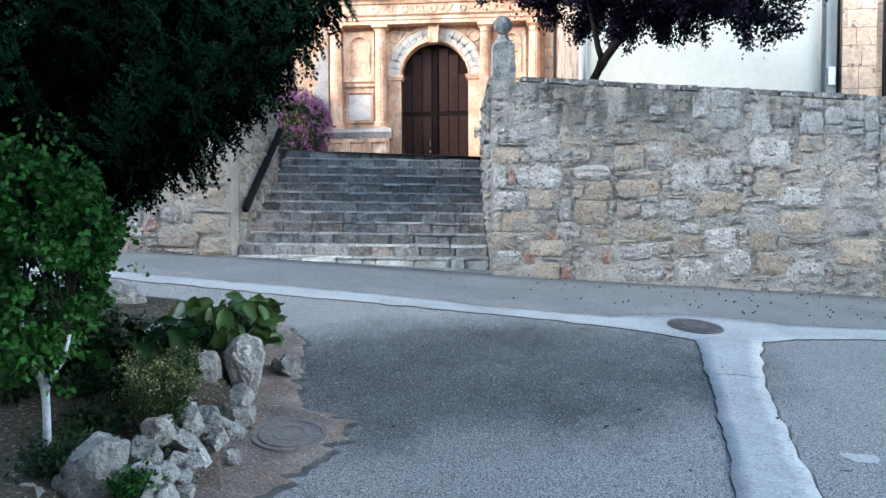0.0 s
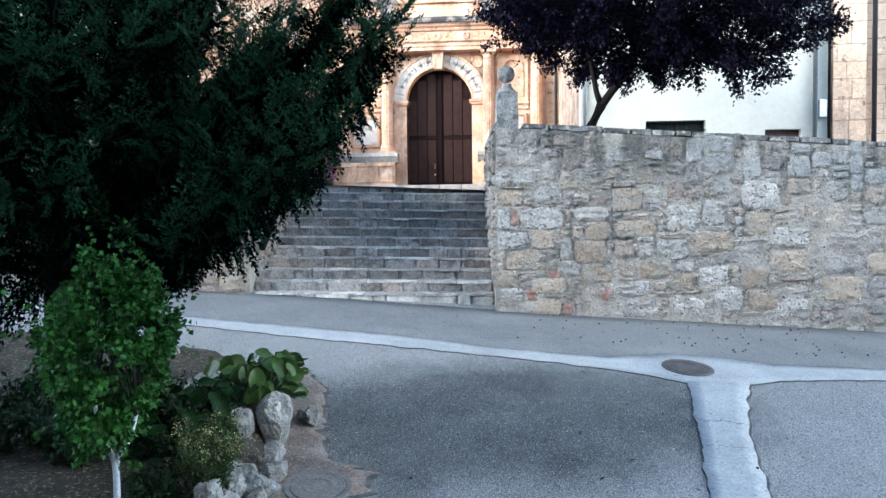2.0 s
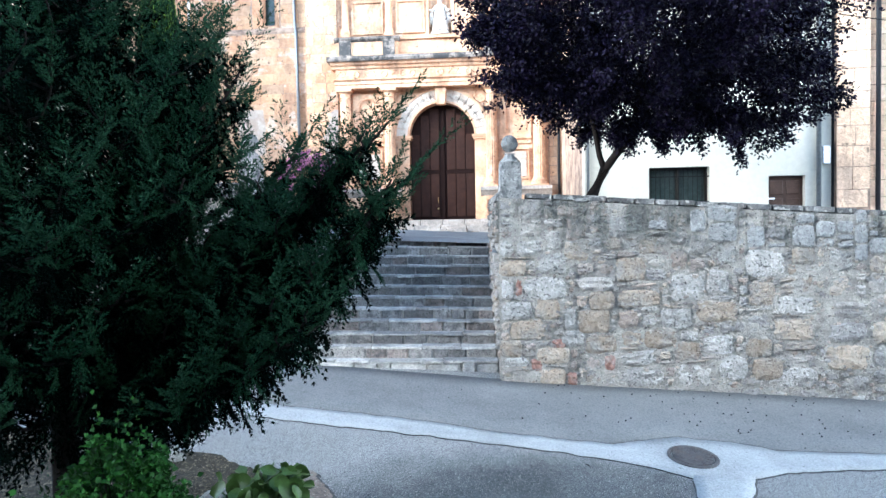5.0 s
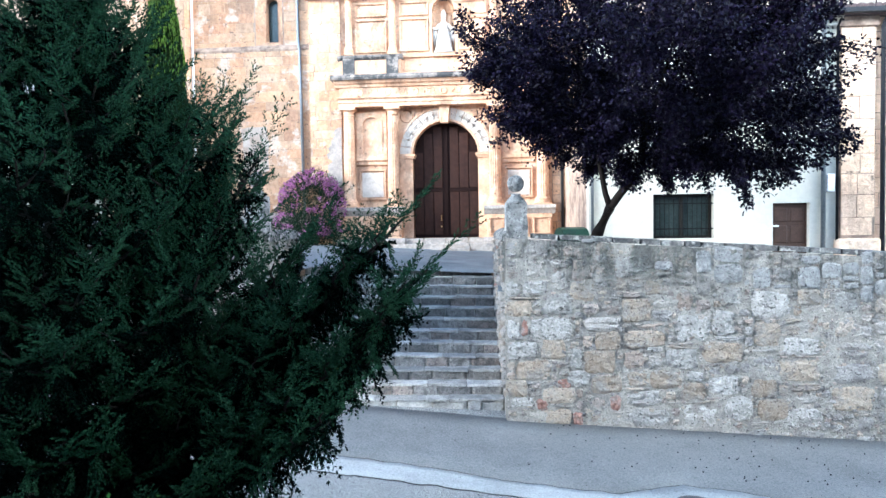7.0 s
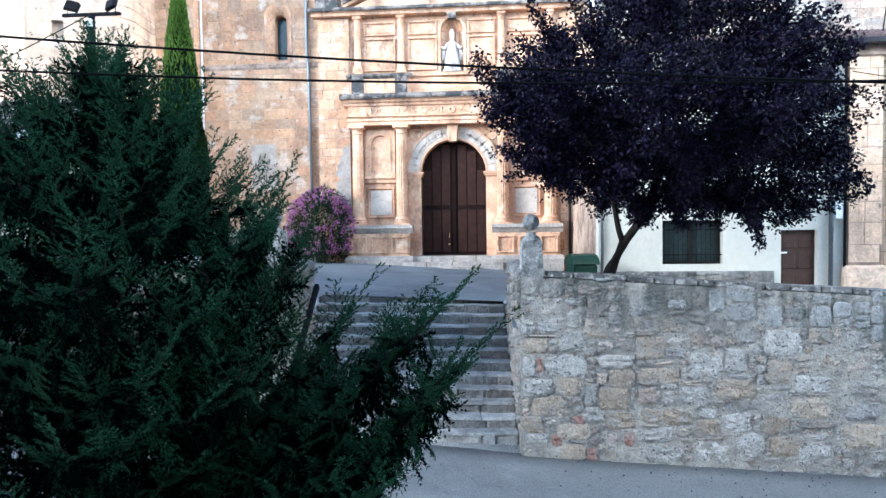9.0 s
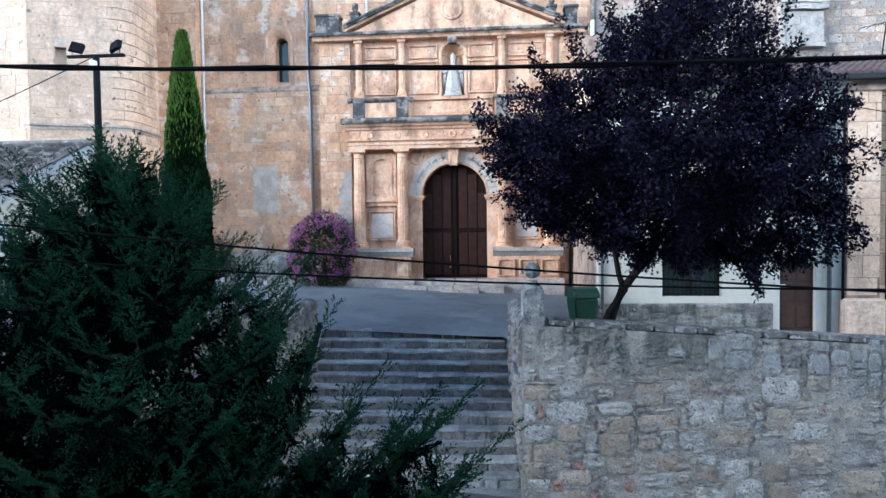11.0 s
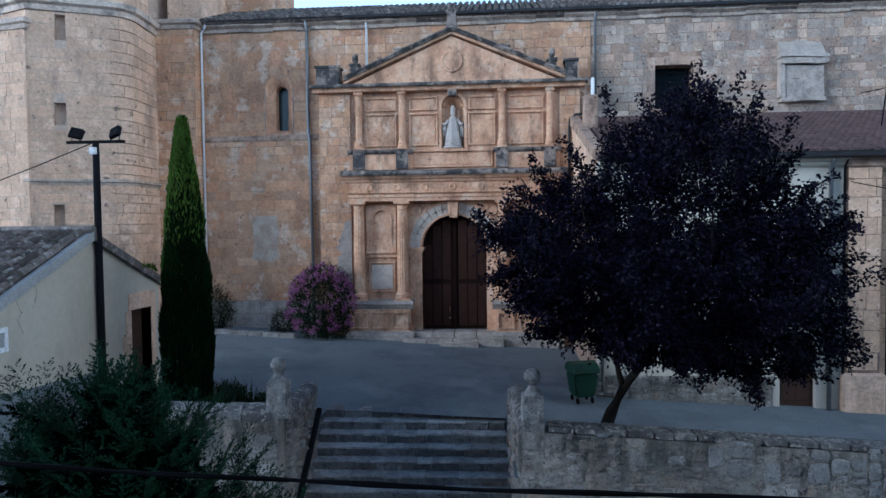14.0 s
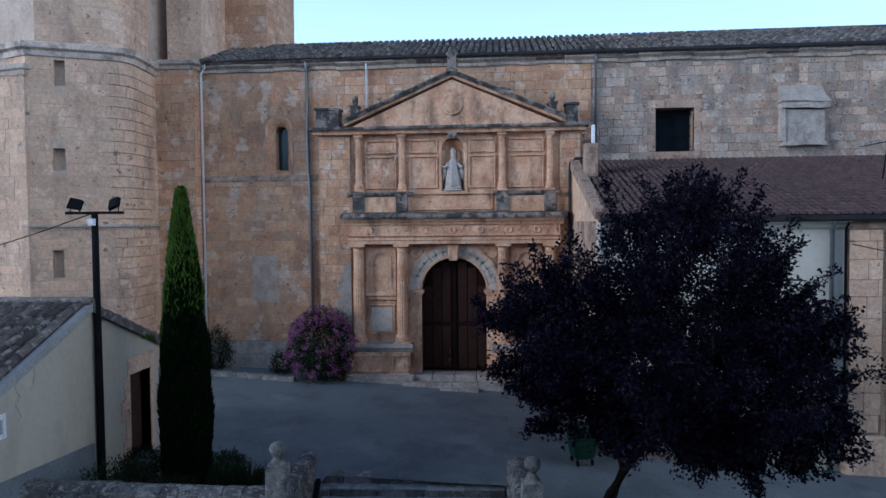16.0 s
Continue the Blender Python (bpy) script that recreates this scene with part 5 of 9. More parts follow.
rough_block("lintel_slab", corners(9.7, 11.32, NAVE_Y - 0.46, NAVE_Y, 13.14, 13.36), COTE_STONE, cote, 9, 0.05)
rough_block("hood_slab", [(9.66, NAVE_Y - 0.5, 13.37), (11.36, NAVE_Y - 0.5, 13.37), (11.36, NAVE_Y, 13.37), (9.66, NAVE_Y, 13.37), (9.7, NAVE_Y - 0.42, 13.46), (11.3, NAVE_Y - 0.42, 13.46), (11.2, NAVE_Y, 14.02), (9.72, NAVE_Y, 14.06)], COTE_STONE, cote, 11, 0.05)
# eaves cornice, roof
r7 = random.Random(77)
x = -12.0
while x < 22:
    x1 = min(22.0, x + r7.uniform(0.5, 1.15))
    dy, dz = r7.uniform(-0.025, 0.025), r7.uniform(-0.03, 0.02)
    bm = bmesh.new()
    prism_x(bm, [(NAVE_Y, 15.02 + dz), (NAVE_Y - 0.1 + dy, 15.05 + dz), (NAVE_Y - 0.12 + dy, 15.16 + dz), (NAVE_Y - 0.28 + dy, 15.25 + dz), (NAVE_Y - 0.3 + dy, 15.36), (NAVE_Y, 15.36)], x + 0.006, x1 - 0.006)
    part("cornice_stone", bm, EAVES_STONE, church)
    x = x1
for x0, x1 in ((-6.25, 3.3), (3.3, 22.0)):
    bm = bmesh.new()
    prism_x(bm, [(NAVE_Y - 0.5, 15.42), (NAVE_Y - 0.48, 15.33), (NAVE_Y - 0.38, 15.31), (NAVE_Y - 0.33, 15.42)], x0, x1 - 0.02)
    part("gutter", bm, DARK_ZINC, church)


def tiled_roof(parent, x0, x1, low, high, mat, piece_mat, most=0, pitch=0.24, course=0.38, rad=0.085, name="roof_tile", base_mat=None, skip_rows=0):
    """Barrel tiles in rows up a slope from low to high, each (y, z)."""
    low, high = Vector((0, *low)), Vector((0, *high))
    up = (high - low)
    length = up.length
    up.normalize()
    nrm = Vector((0, -up.z, up.y))
    if nrm.z < 0:
        nrm = -nrm
    rngt = random.Random(9)
    seg = 4
    def tile_shape(a, b):
        vs = []
        for e, rr, lift in ((0.0, rad * 1.08, 0.035), (course * 1.12, rad * 0.85, 0.012)):
            for i in range(seg + 1):
                t = math.pi * i / seg
                p = Vector((-rr * math.cos(t), 0, 0)) + up * e + nrm * (lift + rr * math.sin(t) * 1.15)
                vs.append(tuple(p))
        return vs, [(i, i + 1, i + seg + 2, i + seg + 1) for i in range(seg)] + [tuple(range(seg + 1))]
    vs, fs = tile_shape(0, 1)
    me = raw(name, vs, fs, piece_mat, False)
    verts, faces, made = [], [], 0
    nx, ny = int((x1 - x0) / pitch), int(length / course)
    for j in range(ny):
        for i in range(nx):
            p = Vector((x0 + (i + 0.5) * pitch + rngt.uniform(-0.025, 0.025), 0, 0)) + low + up * (j * course + rngt.uniform(-0.02, 0.02))
            if made < most:
                ob = new(name, me)
                ob.parent = parent
                ob.matrix_basis = Matrix.Translation(p) @ Matrix.Rotation(rngt.uniform(-0.04, 0.04), 4, nrm)
                made += 1
                continue
            b = len(verts)
            verts += [(p.x + v[0], p.y + v[1], p.z + v[2]) for v in vs]
            faces += [tuple(b + k for k in f) for f in fs]
    if verts:
        ob = new("tile_field", raw("tile_field", verts, faces, mat))
        ob.parent = parent
        tagged(ob, kind="stuff")


bm = bmesh.new()
prism_x(bm, [(NAVE_Y - 0.42, 15.36), (29.4, 17.1), (33.5, 15.4), (33.5, 15.1), (NAVE_Y, 15.1)], -12.0, 22)
nave_roof = part("nave_roof", bm, TILE_GREY, church, "long low roof of weathered barrel tiles")
tiled_roof(nave_roof, -11.9, 22, (NAVE_Y - 0.45, 15.38), (29.4, 17.13), TILE_GREY, TILE_GREY_PIECE, 0, 0.25, 0.42)
# downpipes
def downpipe(name, pts, mat, r=0.055, label=""):
    bm = bmesh.new()
    tube(bm, pts, r, 10)
    return part(name, bm, mat, church, label, True)


downpipe("downpipe", [(-11.72, 24.98, 15.35), (-11.72, 24.98, 15.2), (-11.9, 25.05, 15.0), (-11.9, 25.05, 3.4)], WHITE_PAINT, 0.045, "white painted downpipe")
downpipe("downpipe", [(-7.78, 25.0, 15.35), (-7.78, 25.2, 15.0), (-7.78, 25.2, 11.2), (-7.7, 25.08, 10.8), (-7.62, 25.05, 4.2)], ZINC, 0.06)
downpipe("downpipe", [(-5.45, 25.0, 15.35), (-5.45, 25.2, 15.05), (-5.45, 25.2, 13.2)], WHITE_PAINT, 0.045, "short white downpipe")
downpipe("downpipe", [(3.15, 25.0, 15.35), (3.15, 25.2, 15.05), (3.15, 25.2, 11.0)], ZINC, 0.05)

downpipe("downpipe", [(2.55, 24.2, 11.42), (2.3, 24.2, 11.4), (2.12, 24.25, 11.25), (2.1, 24.3, 10.9), (2.1, 24.3, 3.2)], DARK_ZINC, 0.05)

# apse, buttress, tower
def stone_prism(name, plan, z0, z1, label, faces_of, mat=ASHLAR, row=0.37, parent=church, holes=()):
    bm = bmesh.new()
    prism_z(bm, plan, z0, z1)
    ob = part(name, bm, PALE_JOINT if mat is PALE_ASHLAR else JOINT, parent, label)
    for a, b in faces_of:
        p, q = Vector(plan[a]), Vector(plan[b])
        d = (q - p).normalized()
        masonry(ob, p, d, (d.y, -d.x), block_rows((q - p).length, z0, z1, rngc, row, (0.5, 1.0), holes=[h[1:] for h in holes if h[0] == a]), mat)
    return ob


def fillet(p, c, q, r, n=9):
    """Rounds the corner c between p and q with an arc of radius r."""
    p, c, q = Vector(p), Vector(c), Vector(q)
    a, b = (p - c).normalized(), (q - c).normalized()
    half = math.acos(max(-1, min(1, a.dot(b)))) / 2
    t = r / math.tan(half)
    mid = c + (a + b).normalized() * (r / math.sin(half))
    s0, s1 = c + a * t - mid, c + b * t - mid
    turn = s0.angle_signed(s1)
    rot = [Matrix.Rotation(-turn * i / n, 2) for i in range(n + 1)]
    return [mid + m @ s0 for m in rot]


def masonry_round(parent, path, blocks, mat, gap=0.012):
    """Blocks laid along a curved face, each bent to it."""
    path = [Vector(p) for p in path]
    far = [0.0]
    for p, q in zip(path, path[1:]):
        far.append(far[-1] + (q - p).length)

    def at(d, out):
        i = max(0, min(len(path) - 2, sum(1 for f in far if f <= d) - 1))
        e = (path[i + 1] - path[i]).normalized()
        return path[i] + e * (d - far[i]) + Vector((e.y, -e.x)) * out
    verts, faces = [], []
    for k, (x, z, w, h) in enumerate(blocks):
        o = random.Random(k).uniform(0.006, 0.014)
        n = max(1, int(w / 0.16))
        b = len(verts)
        for i in range(n + 1):
            d = x - w / 2 + gap / 2 + (w - gap) * i / n
            for out, dz in ((-0.05, -h / 2 + gap / 2), (o, -h / 2 + gap / 2 + 0.006), (o, h / 2 - gap / 2 - 0.006), (-0.05, h / 2 - gap / 2)):
                v = at(d, out)
                verts.append((v.x, v.y, z + dz))
        for i in range(n):
            for j in range(3):
                c = b + 4 * i + j
                faces.append((c, c + 4, c + 5, c + 1))
        faces += [(b, b + 1, b + 2, b + 3), (b + 4 * n + 3, b + 4 * n + 2, b + 4 * n + 1, b + 4 * n)]
    ob = new("masonry", raw("masonry", verts, faces, mat))
    ob.parent = parent
    tagged(ob, kind="stuff")


APSE = [(-20.5, 23.5), (-18.6, 22.0), (-16.12, 21.0), (-13.33, 22.3), (-13.6, 24.9), (-13.6, 29), (-20.5, 29)]
slits = ((2, 0.83, 1.15, 13.89, 14.75), (2, 0.73, 1.09, 11.02, 11.79), (2, 0.63, 0.96, 7.38, 8.33))
ARC = fillet(APSE[2], APSE[3], APSE[4], 0.85)
APSE_IN = APSE[:2] + [(-16.28, 21.32)] + [tuple(p + Vector((-0.13, 0.12))) for p in ARC] + APSE[4:]
ROUND = APSE[1:3] + [tuple(p) for p in ARC] + APSE[4:5]
bm = bmesh.new()
prism_z(bm, APSE_IN, 2.5, 14.85)
apse = part("apse", bm, PALE_JOINT, church, "polygonal sandstone apse with slit windows")
p, q = Vector(APSE[1]), Vector(APSE[2])
d = (q - p).normalized()
masonry(apse, p, d, (d.y, -d.x), block_rows((q - p).length, 2.5, 14.85, rngc, 0.37, (0.5, 1.0)), PALE_ASHLAR)
run = [Vector(APSE[2])] + ARC + [Vector(APSE[4])]
masonry_round(apse, run, block_rows(sum((q - p).length for p, q in zip(run, run[1:])), 2.5, 14.85, rngc, 0.37, (0.5, 1.0), holes=[h[1:] for h in slits]), PALE_ASHLAR)
d = (Vector(APSE[3]) - Vector(APSE[2])).normalized()
nn = Vector((d.y, -d.x))
reach = (ARC[0] - Vector(APSE[2])).length
cells = [(0, reach, 2.5, 6.5)]
for (_, a, b, z0, z1), lo, hi in zip(slits[::-1], (6.5, 9.1, 12.9), (9.1, 12.9, 14.85)):
    cells += [(0, a, lo, hi), (b, reach, lo, hi), (a, b, lo, z0), (a, b, z1, hi)]
for a, b, z0, z1 in cells:
    p, q = Vector(APSE[2]) + d * a, Vector(APSE[2]) + d * b
    c = [p, q, q - nn * 0.36, p - nn * 0.36]
    bm = bmesh.new()
    hexa(bm, [(v.x, v.y, z0) for v in c] + [(v.x, v.y, z1) for v in c])
    part("apse_face", bm, PALE_JOINT, church, "outer skin of the apse round its slit windows")
# lower pier against the apse corner
PIER = [(-17.9, 21.35), (-16.15, 20.95), (-16.02, 21.3), (-17.9, 23)]
stone_prism("apse_pier", PIER, 2.5, 14.3, "square sandstone pier beside the apse", ((0, 1), (1, 2)), PALE_ASHLAR)


def moulding(name, plan, z0, z1, out, mat, label=""):
    """A projecting band round a run of plan points."""
    bm = bmesh.new()
    pts = [Vector(p) for p in plan]
    prof = [(0.0, z0), (out * 0.35, z0), (out * 0.45, z0 + (z1 - z0) * 0.4), (out, z0 + (z1 - z0) * 0.55), (out, z1 - 0.03), (out * 0.9, z1), (-0.1, z1)]
    offs = []
    for i, p in enumerate(pts):
        a = (pts[i] - pts[i - 1]).normalized() if i else (pts[1] - pts[0]).normalized()
        b = (pts[i + 1] - pts[i]).normalized() if i < len(pts) - 1 else a
        na, nb = Vector((a.y, -a.x)), Vector((b.y, -b.x))
        m = (na + nb).normalized()
        offs.append(m / max(0.3, m.dot(na)))
    rows = [[bm.verts.new((p.x + o.x * w, p.y + o.y * w, z)) for w, z in prof] for p, o in zip(pts, offs)]
    for r, s in zip(rows, rows[1:]):
        for k in range(len(prof) - 1):
            bm.faces.new((r[k], s[k], s[k + 1], r[k + 1]))
    bm.faces.new(rows[0])
    bm.faces.new(rows[-1][::-1])
    return part(name, bm, mat, church, label)


moulding("apse_cornice", ROUND, 14.85, 15.3, 0.22, EAVES_STONE)
moulding("pier_cornice", PIER[0:3], 14.2, 14.55, 0.14, EAVES_STONE)
bm = bmesh.new()
box(bm, -17.5, -16.45, 22.1, 23.2, 14.5, 16.3)
bmesh.ops.subdivide_edges(bm, edges=list(bm.edges), cuts=4, use_grid_fill=True)
for v in bm.verts:
    v.co += 0.07 * noise.noise_vector(v.co * 3)
part("pier_top", bm, PORTAL_GREY, church, "crumbling masonry stump on the pier")
moulding("string_course", ROUND, 9.0, 9.2, 0.12, EAVES_STONE)
UPPER = [Vector((-16.1, 21.45))] + fillet((-16.1, 21.45), (-13.75, 22.55), (-14.0, 25), 0.8) + [Vector((-14.0, 25))]
bm = bmesh.new()
prism_z(bm, [(-18.4, 22.4)] + [(p.x, p.y) for p in UPPER] + [(-14.0, 28.5), (-18.4, 28.5)], 15.3, 22)
upper_apse = part("upper_apse", bm, PALE_JOINT, church)
masonry_round(upper_apse, UPPER, block_rows(sum((q - p).length for p, q in zip(UPPER, UPPER[1:])), 15.3, 18.5, rngc), PALE_ASHLAR)
BUTT = [(-13.6, 24.72), (-12.08, 24.75), (-11.95, 25.35), (-13.6, 26)]
stone_prism("buttress", BUTT, 2.5, 15.1, "square sandstone buttress", ((0, 1), (1, 2)))
moulding("buttress_cornice", BUTT[0:3], 15.1, 15.45, 0.2, EAVES_STONE)
TOWER = [(-17, 28.0), (-10.3, 28.0), (-10.3, 32), (-17, 32)]
stone_prism("tower", TOWER, 14.0, 24.0, "square sandstone church tower", ((0, 1), (1, 2)))
bm = bmesh.new()
prism_z(bm, [(-13.5, 25.6), (-12.1, 25.6), (-12.1, 28), (-13.5, 28)], 15.4, 22)
part("tower_pier", bm, PALE_ASHLAR, church)

# ---- portal ----
AX = -2.13
portal = thing("portal", "Renaissance stone portal with paired columns and a pediment", "portal")
FACE = 24.5
# rough side blocks and mass behind
bm = bmesh.new()
box(bm, -7.15, -5.95, 24.42, 25.25, 2.6, 12.45)
pw = part("side_pier", bm, JOINT, portal, "rough ashlar pier beside the portal")
masonry(pw, (-7.15, 24.42), (1, 0), (0, -1), block_rows(1.2, 3.0, 12.4, rngc, 0.34, (0.3, 0.6)), ASHLAR)
bm = bmesh.new()
box(bm, 1.75, 2.5, 24.42, 25.25, 2.6, 12.45)
pw2 = part("side_pier", bm, JOINT, portal, "rough ashlar pier beside the portal")
masonry(pw2, (1.75, 24.42), (1, 0), (0, -1), block_rows(0.75, 3.0, 12.4, rngc, 0.34, (0.25, 0.5)), ASHLAR)
bm = bmesh.new()
arched_wall(bm, -5.95, 1.75, 3.3, 8.4, FACE, FACE + 0.7, AX, 1.2, 6.65, 3.3)
# hollow of the side niches is set in front panels
part("lower_front", bm, PORTAL, portal, "warm ashlar front behind the columns")
bm = bmesh.new()
arched_wall(bm, -5.95, 1.75, 9.4, 12.5, FACE, FACE + 0.7, AX, 0.42, 11.85, 10.32)
part("upper_front", bm, PORTAL, portal)
bm = bmesh.new()
niche_shell(bm, AX, FACE, 0.42, 11.85, 10.32)
part("niche", bm, PORTAL, portal, "shell-headed niche")
for i in range(13):
    bm = bmesh.new()
    a = math.pi * (i + 0.5) / 13
    e = (AX - 0.4 * math.cos(a), 11.85 + 0.4 * math.sin(a))
    tube(bm, [(e[0], FACE + 0.02, e[1]), (AX + (e[0] - AX) * 0.75, FACE + 0.2, 11.85 + (e[1] - 11.85) * 0.75), (AX + (e[0] - AX) * 0.25, FACE + 0.3, 11.85 + (e[1] - 11.85) * 0.25)], [0.04, 0.03, 0.012], 6)
    part("shell_rib", bm, PORTAL, portal)
# worn lettering round the arch
bm = bmesh.new()
rl = random.Random(77)
for rr, gap, h in ((1.46, 0.034, 0.042),):
    a = 0.35
    while a < math.pi - 0.3:
        if rl.random() < 0.8 and abs(a - math.pi / 2) > 0.16:
            w = rl.uniform(0.003, 0.008)
            prism(bm, [(AX - q * math.cos(b), 6.65 + q * math.sin(b)) for q, b in ((rr - h, a - w), (rr + h, a - w), (rr + h, a + w), (rr - h, a + w))], FACE - 0.091, FACE - 0.06)
        a += gap
tagged(part("inscription", bm, CARVED, portal, "dark worn lettering round the arch"), kind="stuff")
# grey plaster left on the pier beside the portal
bm = bmesh.new()
edge = [(-5.97, 3.6), (-5.97, 7.7)] + [(-5.97 - 0.55 * math.sin(math.pi * (k + 0.3) / 60) ** 0.35 * (1 + 0.55 * noise.noise((k * 0.31, 3, 0)) + 0.25 * noise.noise((k * 0.9, 8, 0))), 7.7 - k * 0.07) for k in range(59)]
prism(bm, edge[::-1], 24.39, 24.425)
part("plaster_patch", bm, GREY_PLASTER, portal, "grey plaster left on the side pier")
# archivolt of voussoirs
for i in range(17):
    bm = bmesh.new()
    a0, a1 = math.pi * i / 17 + 0.006, math.pi * (i + 1) / 17 - 0.006
    pts = [(AX - r * math.cos(a), 6.65 + r * math.sin(a)) for r, a in ((1.2, a0), (1.7, a0), (1.7, (a0 + a1) / 2), (1.7, a1), (1.2, a1), (1.2, (a0 + a1) / 2))]
    prism(bm, pts, FACE - 0.06, FACE + 0.3)
    pts = [(AX - r * math.cos(a), 6.65 + r * math.sin(a)) for r, a in ((1.36, a0 + 0.03), (1.55, a0 + 0.03), (1.55, a1 - 0.03), (1.36, a1 - 0.03))]
    prism(bm, pts, FACE - 0.085, FACE - 0.05)
    part("voussoir", bm, PORTAL_PALE, portal)
for r0, r1, y in ((1.68, 1.76, FACE - 0.09), (1.2, 1.27, FACE - 0.08)):
    n = 28
    bm = bmesh.new()
    for i in range(n):
        a0, a1 = math.pi * i / n, math.pi * (i + 1) / n
        prism(bm, [(AX - r * math.cos(a), 6.65 + r * math.sin(a)) for r, a in ((r0, a0), (r1, a0), (r1, a1), (r0, a1))], y, FACE)
    part("arch_moulding", bm, PORTAL, portal)
bm = bmesh.new()
prism(bm, [(AX - 0.15, 7.75), (AX + 0.15, 7.75), (AX + 0.22, 8.5), (AX - 0.22, 8.5)], FACE - 0.3, FACE)
prism(bm, [(AX - 0.24, 8.35), (AX + 0.24, 8.35), (AX + 0.26, 8.62), (AX - 0.26, 8.62)], FACE - 0.36, FACE)
soften(bm, 0.02)
part("keystone", bm, PORTAL, portal, "carved scroll keystone")
for sx in (-1, 1):
    bm = bmesh.new()
    x = AX + sx * 1.45
    box(bm, x - 0.25, x + 0.25, FACE - 0.07, FACE + 0.3, 3.56, 6.5)
    part("jamb_pilaster", bm, PORTAL, portal)
    bm = bmesh.new()
    box(bm, x - 0.3, x + 0.3, FACE - 0.14, FACE + 0.3, 6.5, 6.58)
    box(bm, x - 0.34, x + 0.34, FACE - 0.18, FACE + 0.3, 6.58, 6.66)
    part("impost", bm, PORTAL, portal)
    bm = bmesh.new()
    lathe(bm, [(0.0, -0.02), (0.22, -0.02), (0.24, 0.02), (0.2, 0.04), (0.18, 0.02), (0.0, 0.05)], 0, 0, 20)
    for v in bm.verts:
        v.co = Vector((AX + sx * 1.42 + v.co.x, FACE - v.co.z, 8.05 + v.co.y))
    part("roundel", bm, PORTAL, portal, "round medallion in the spandrel", True)


def panel(x0, x1, z0, z1, y, mat, inner=PORTAL, name="panel"):
    bm = bmesh.new()
    w = 0.055
    for a, b, c, d2 in ((x0, x1, z1 - w, z1), (x0, x1, z0, z0 + w), (x0, x0 + w, z0 + w, z1 - w), (x1 - w, x1, z0 + w, z1 - w)):
        box(bm, a, b, y - 0.075, y, c, d2)
    soften(bm, 0.008)
    part(name, bm, mat, portal)
    bm = bmesh.new()
    box(bm, x0 + w + 0.05, x1 - w - 0.05, y - 0.012, y, z0 + w + 0.05, z1 - w - 0.05)
    part("panel_field", bm, inner, portal)


def column(x, z0, z1, r, y, fluted=True):
    bm = bmesh.new()
    n = 32 if fluted else 16
    prof = [(r * 1.45, z0), (r * 1.45, z0 + 0.08), (r * 1.3, z0 + 0.1), (r * 1.35, z0 + 0.15), (r * 1.15, z0 + 0.2), (r * 1.05, z0 + 0.25)]
    lathe(bm, prof, x, y, n)
    box(bm, x - r * 1.5, x + r * 1.5, y - r * 1.5, y + r * 1.2, z0 - 0.08, z0)
    part("column_base", bm, PORTAL, portal, smooth=False)
    bm = bmesh.new()
    rings = []
    for f in range(9):
        z = z0 + 0.25 + (z1 - 0.3 - z0 - 0.25) * f / 8
        rr = r * (1.0 - 0.13 * (f / 8) ** 2)
        rings.append([bm.verts.new((x + rr * (1 - (0.07 if fluted and i % 2 else 0)) * math.cos(2 * math.pi * i / n), y + rr * (1 - (0.07 if fluted and i % 2 else 0)) * math.sin(2 * math.pi * i / n), z)) for i in range(n)])
    for a, b in zip(rings, rings[1:]):
        for i in range(n):
            bm.faces.new((a[i], a[(i + 1) % n], b[(i + 1) % n], b[i]))
    part("column_shaft", bm, PORTAL, portal)
    bm = bmesh.new()
    lathe(bm, [(r * 0.88, z1 - 0.32), (r * 1.0, z1 - 0.3), (r * 0.88, z1 - 0.27), (r * 0.9, z1 - 0.17), (r * 1.25, z1 - 0.1)], x, y, n)
    box(bm, x - r * 1.35, x + r * 1.35, y - r * 1.35, y + r * 1.2, z1 - 0.1, z1)
    part("capital", bm, PORTAL, portal)


COLS = (AX - 3.53, AX - 1.9, AX + 1.82, AX + 3.53)
for x in COLS:
    column(x, 4.78, 8.38, 0.21, 24.28)
# pedestals under the pairs
for x0, x1 in ((-6.0, -3.72), (-0.62, 1.72)):
    bm = bmesh.new()
    box(bm, x0, x1, 24.0, FACE, 3.5, 4.4)
    soften(bm, 0.015)
    part("pedestal", bm, PORTAL, portal)
    bm = bmesh.new()
    prism_x(bm, [(24.0, 4.4), (FACE, 4.4), (FACE, 4.72), (23.86, 4.72), (23.84, 4.6), (23.92, 4.52)], x0 - 0.1, x1 + 0.1)
    part("pedestal_cap", bm, COTE_STONE, portal)
    bm = bmesh.new()
    prism_x(bm, [(23.84, 2.9), (FACE, 2.9), (FACE, 3.58), (23.96, 3.58), (23.9, 3.5), (23.84, 3.45)], x0 - 0.12, x1 + 0.12)
    part("pedestal_foot", bm, COTE_STONE, portal)
    w3 = (x1 - x0) / 3
    for i in range(3):
        panel(x0 + w3 * i + 0.08, x0 + w3 * (i + 1) - 0.08, 3.68, 4.3, 24.0, PORTAL, PORTAL)
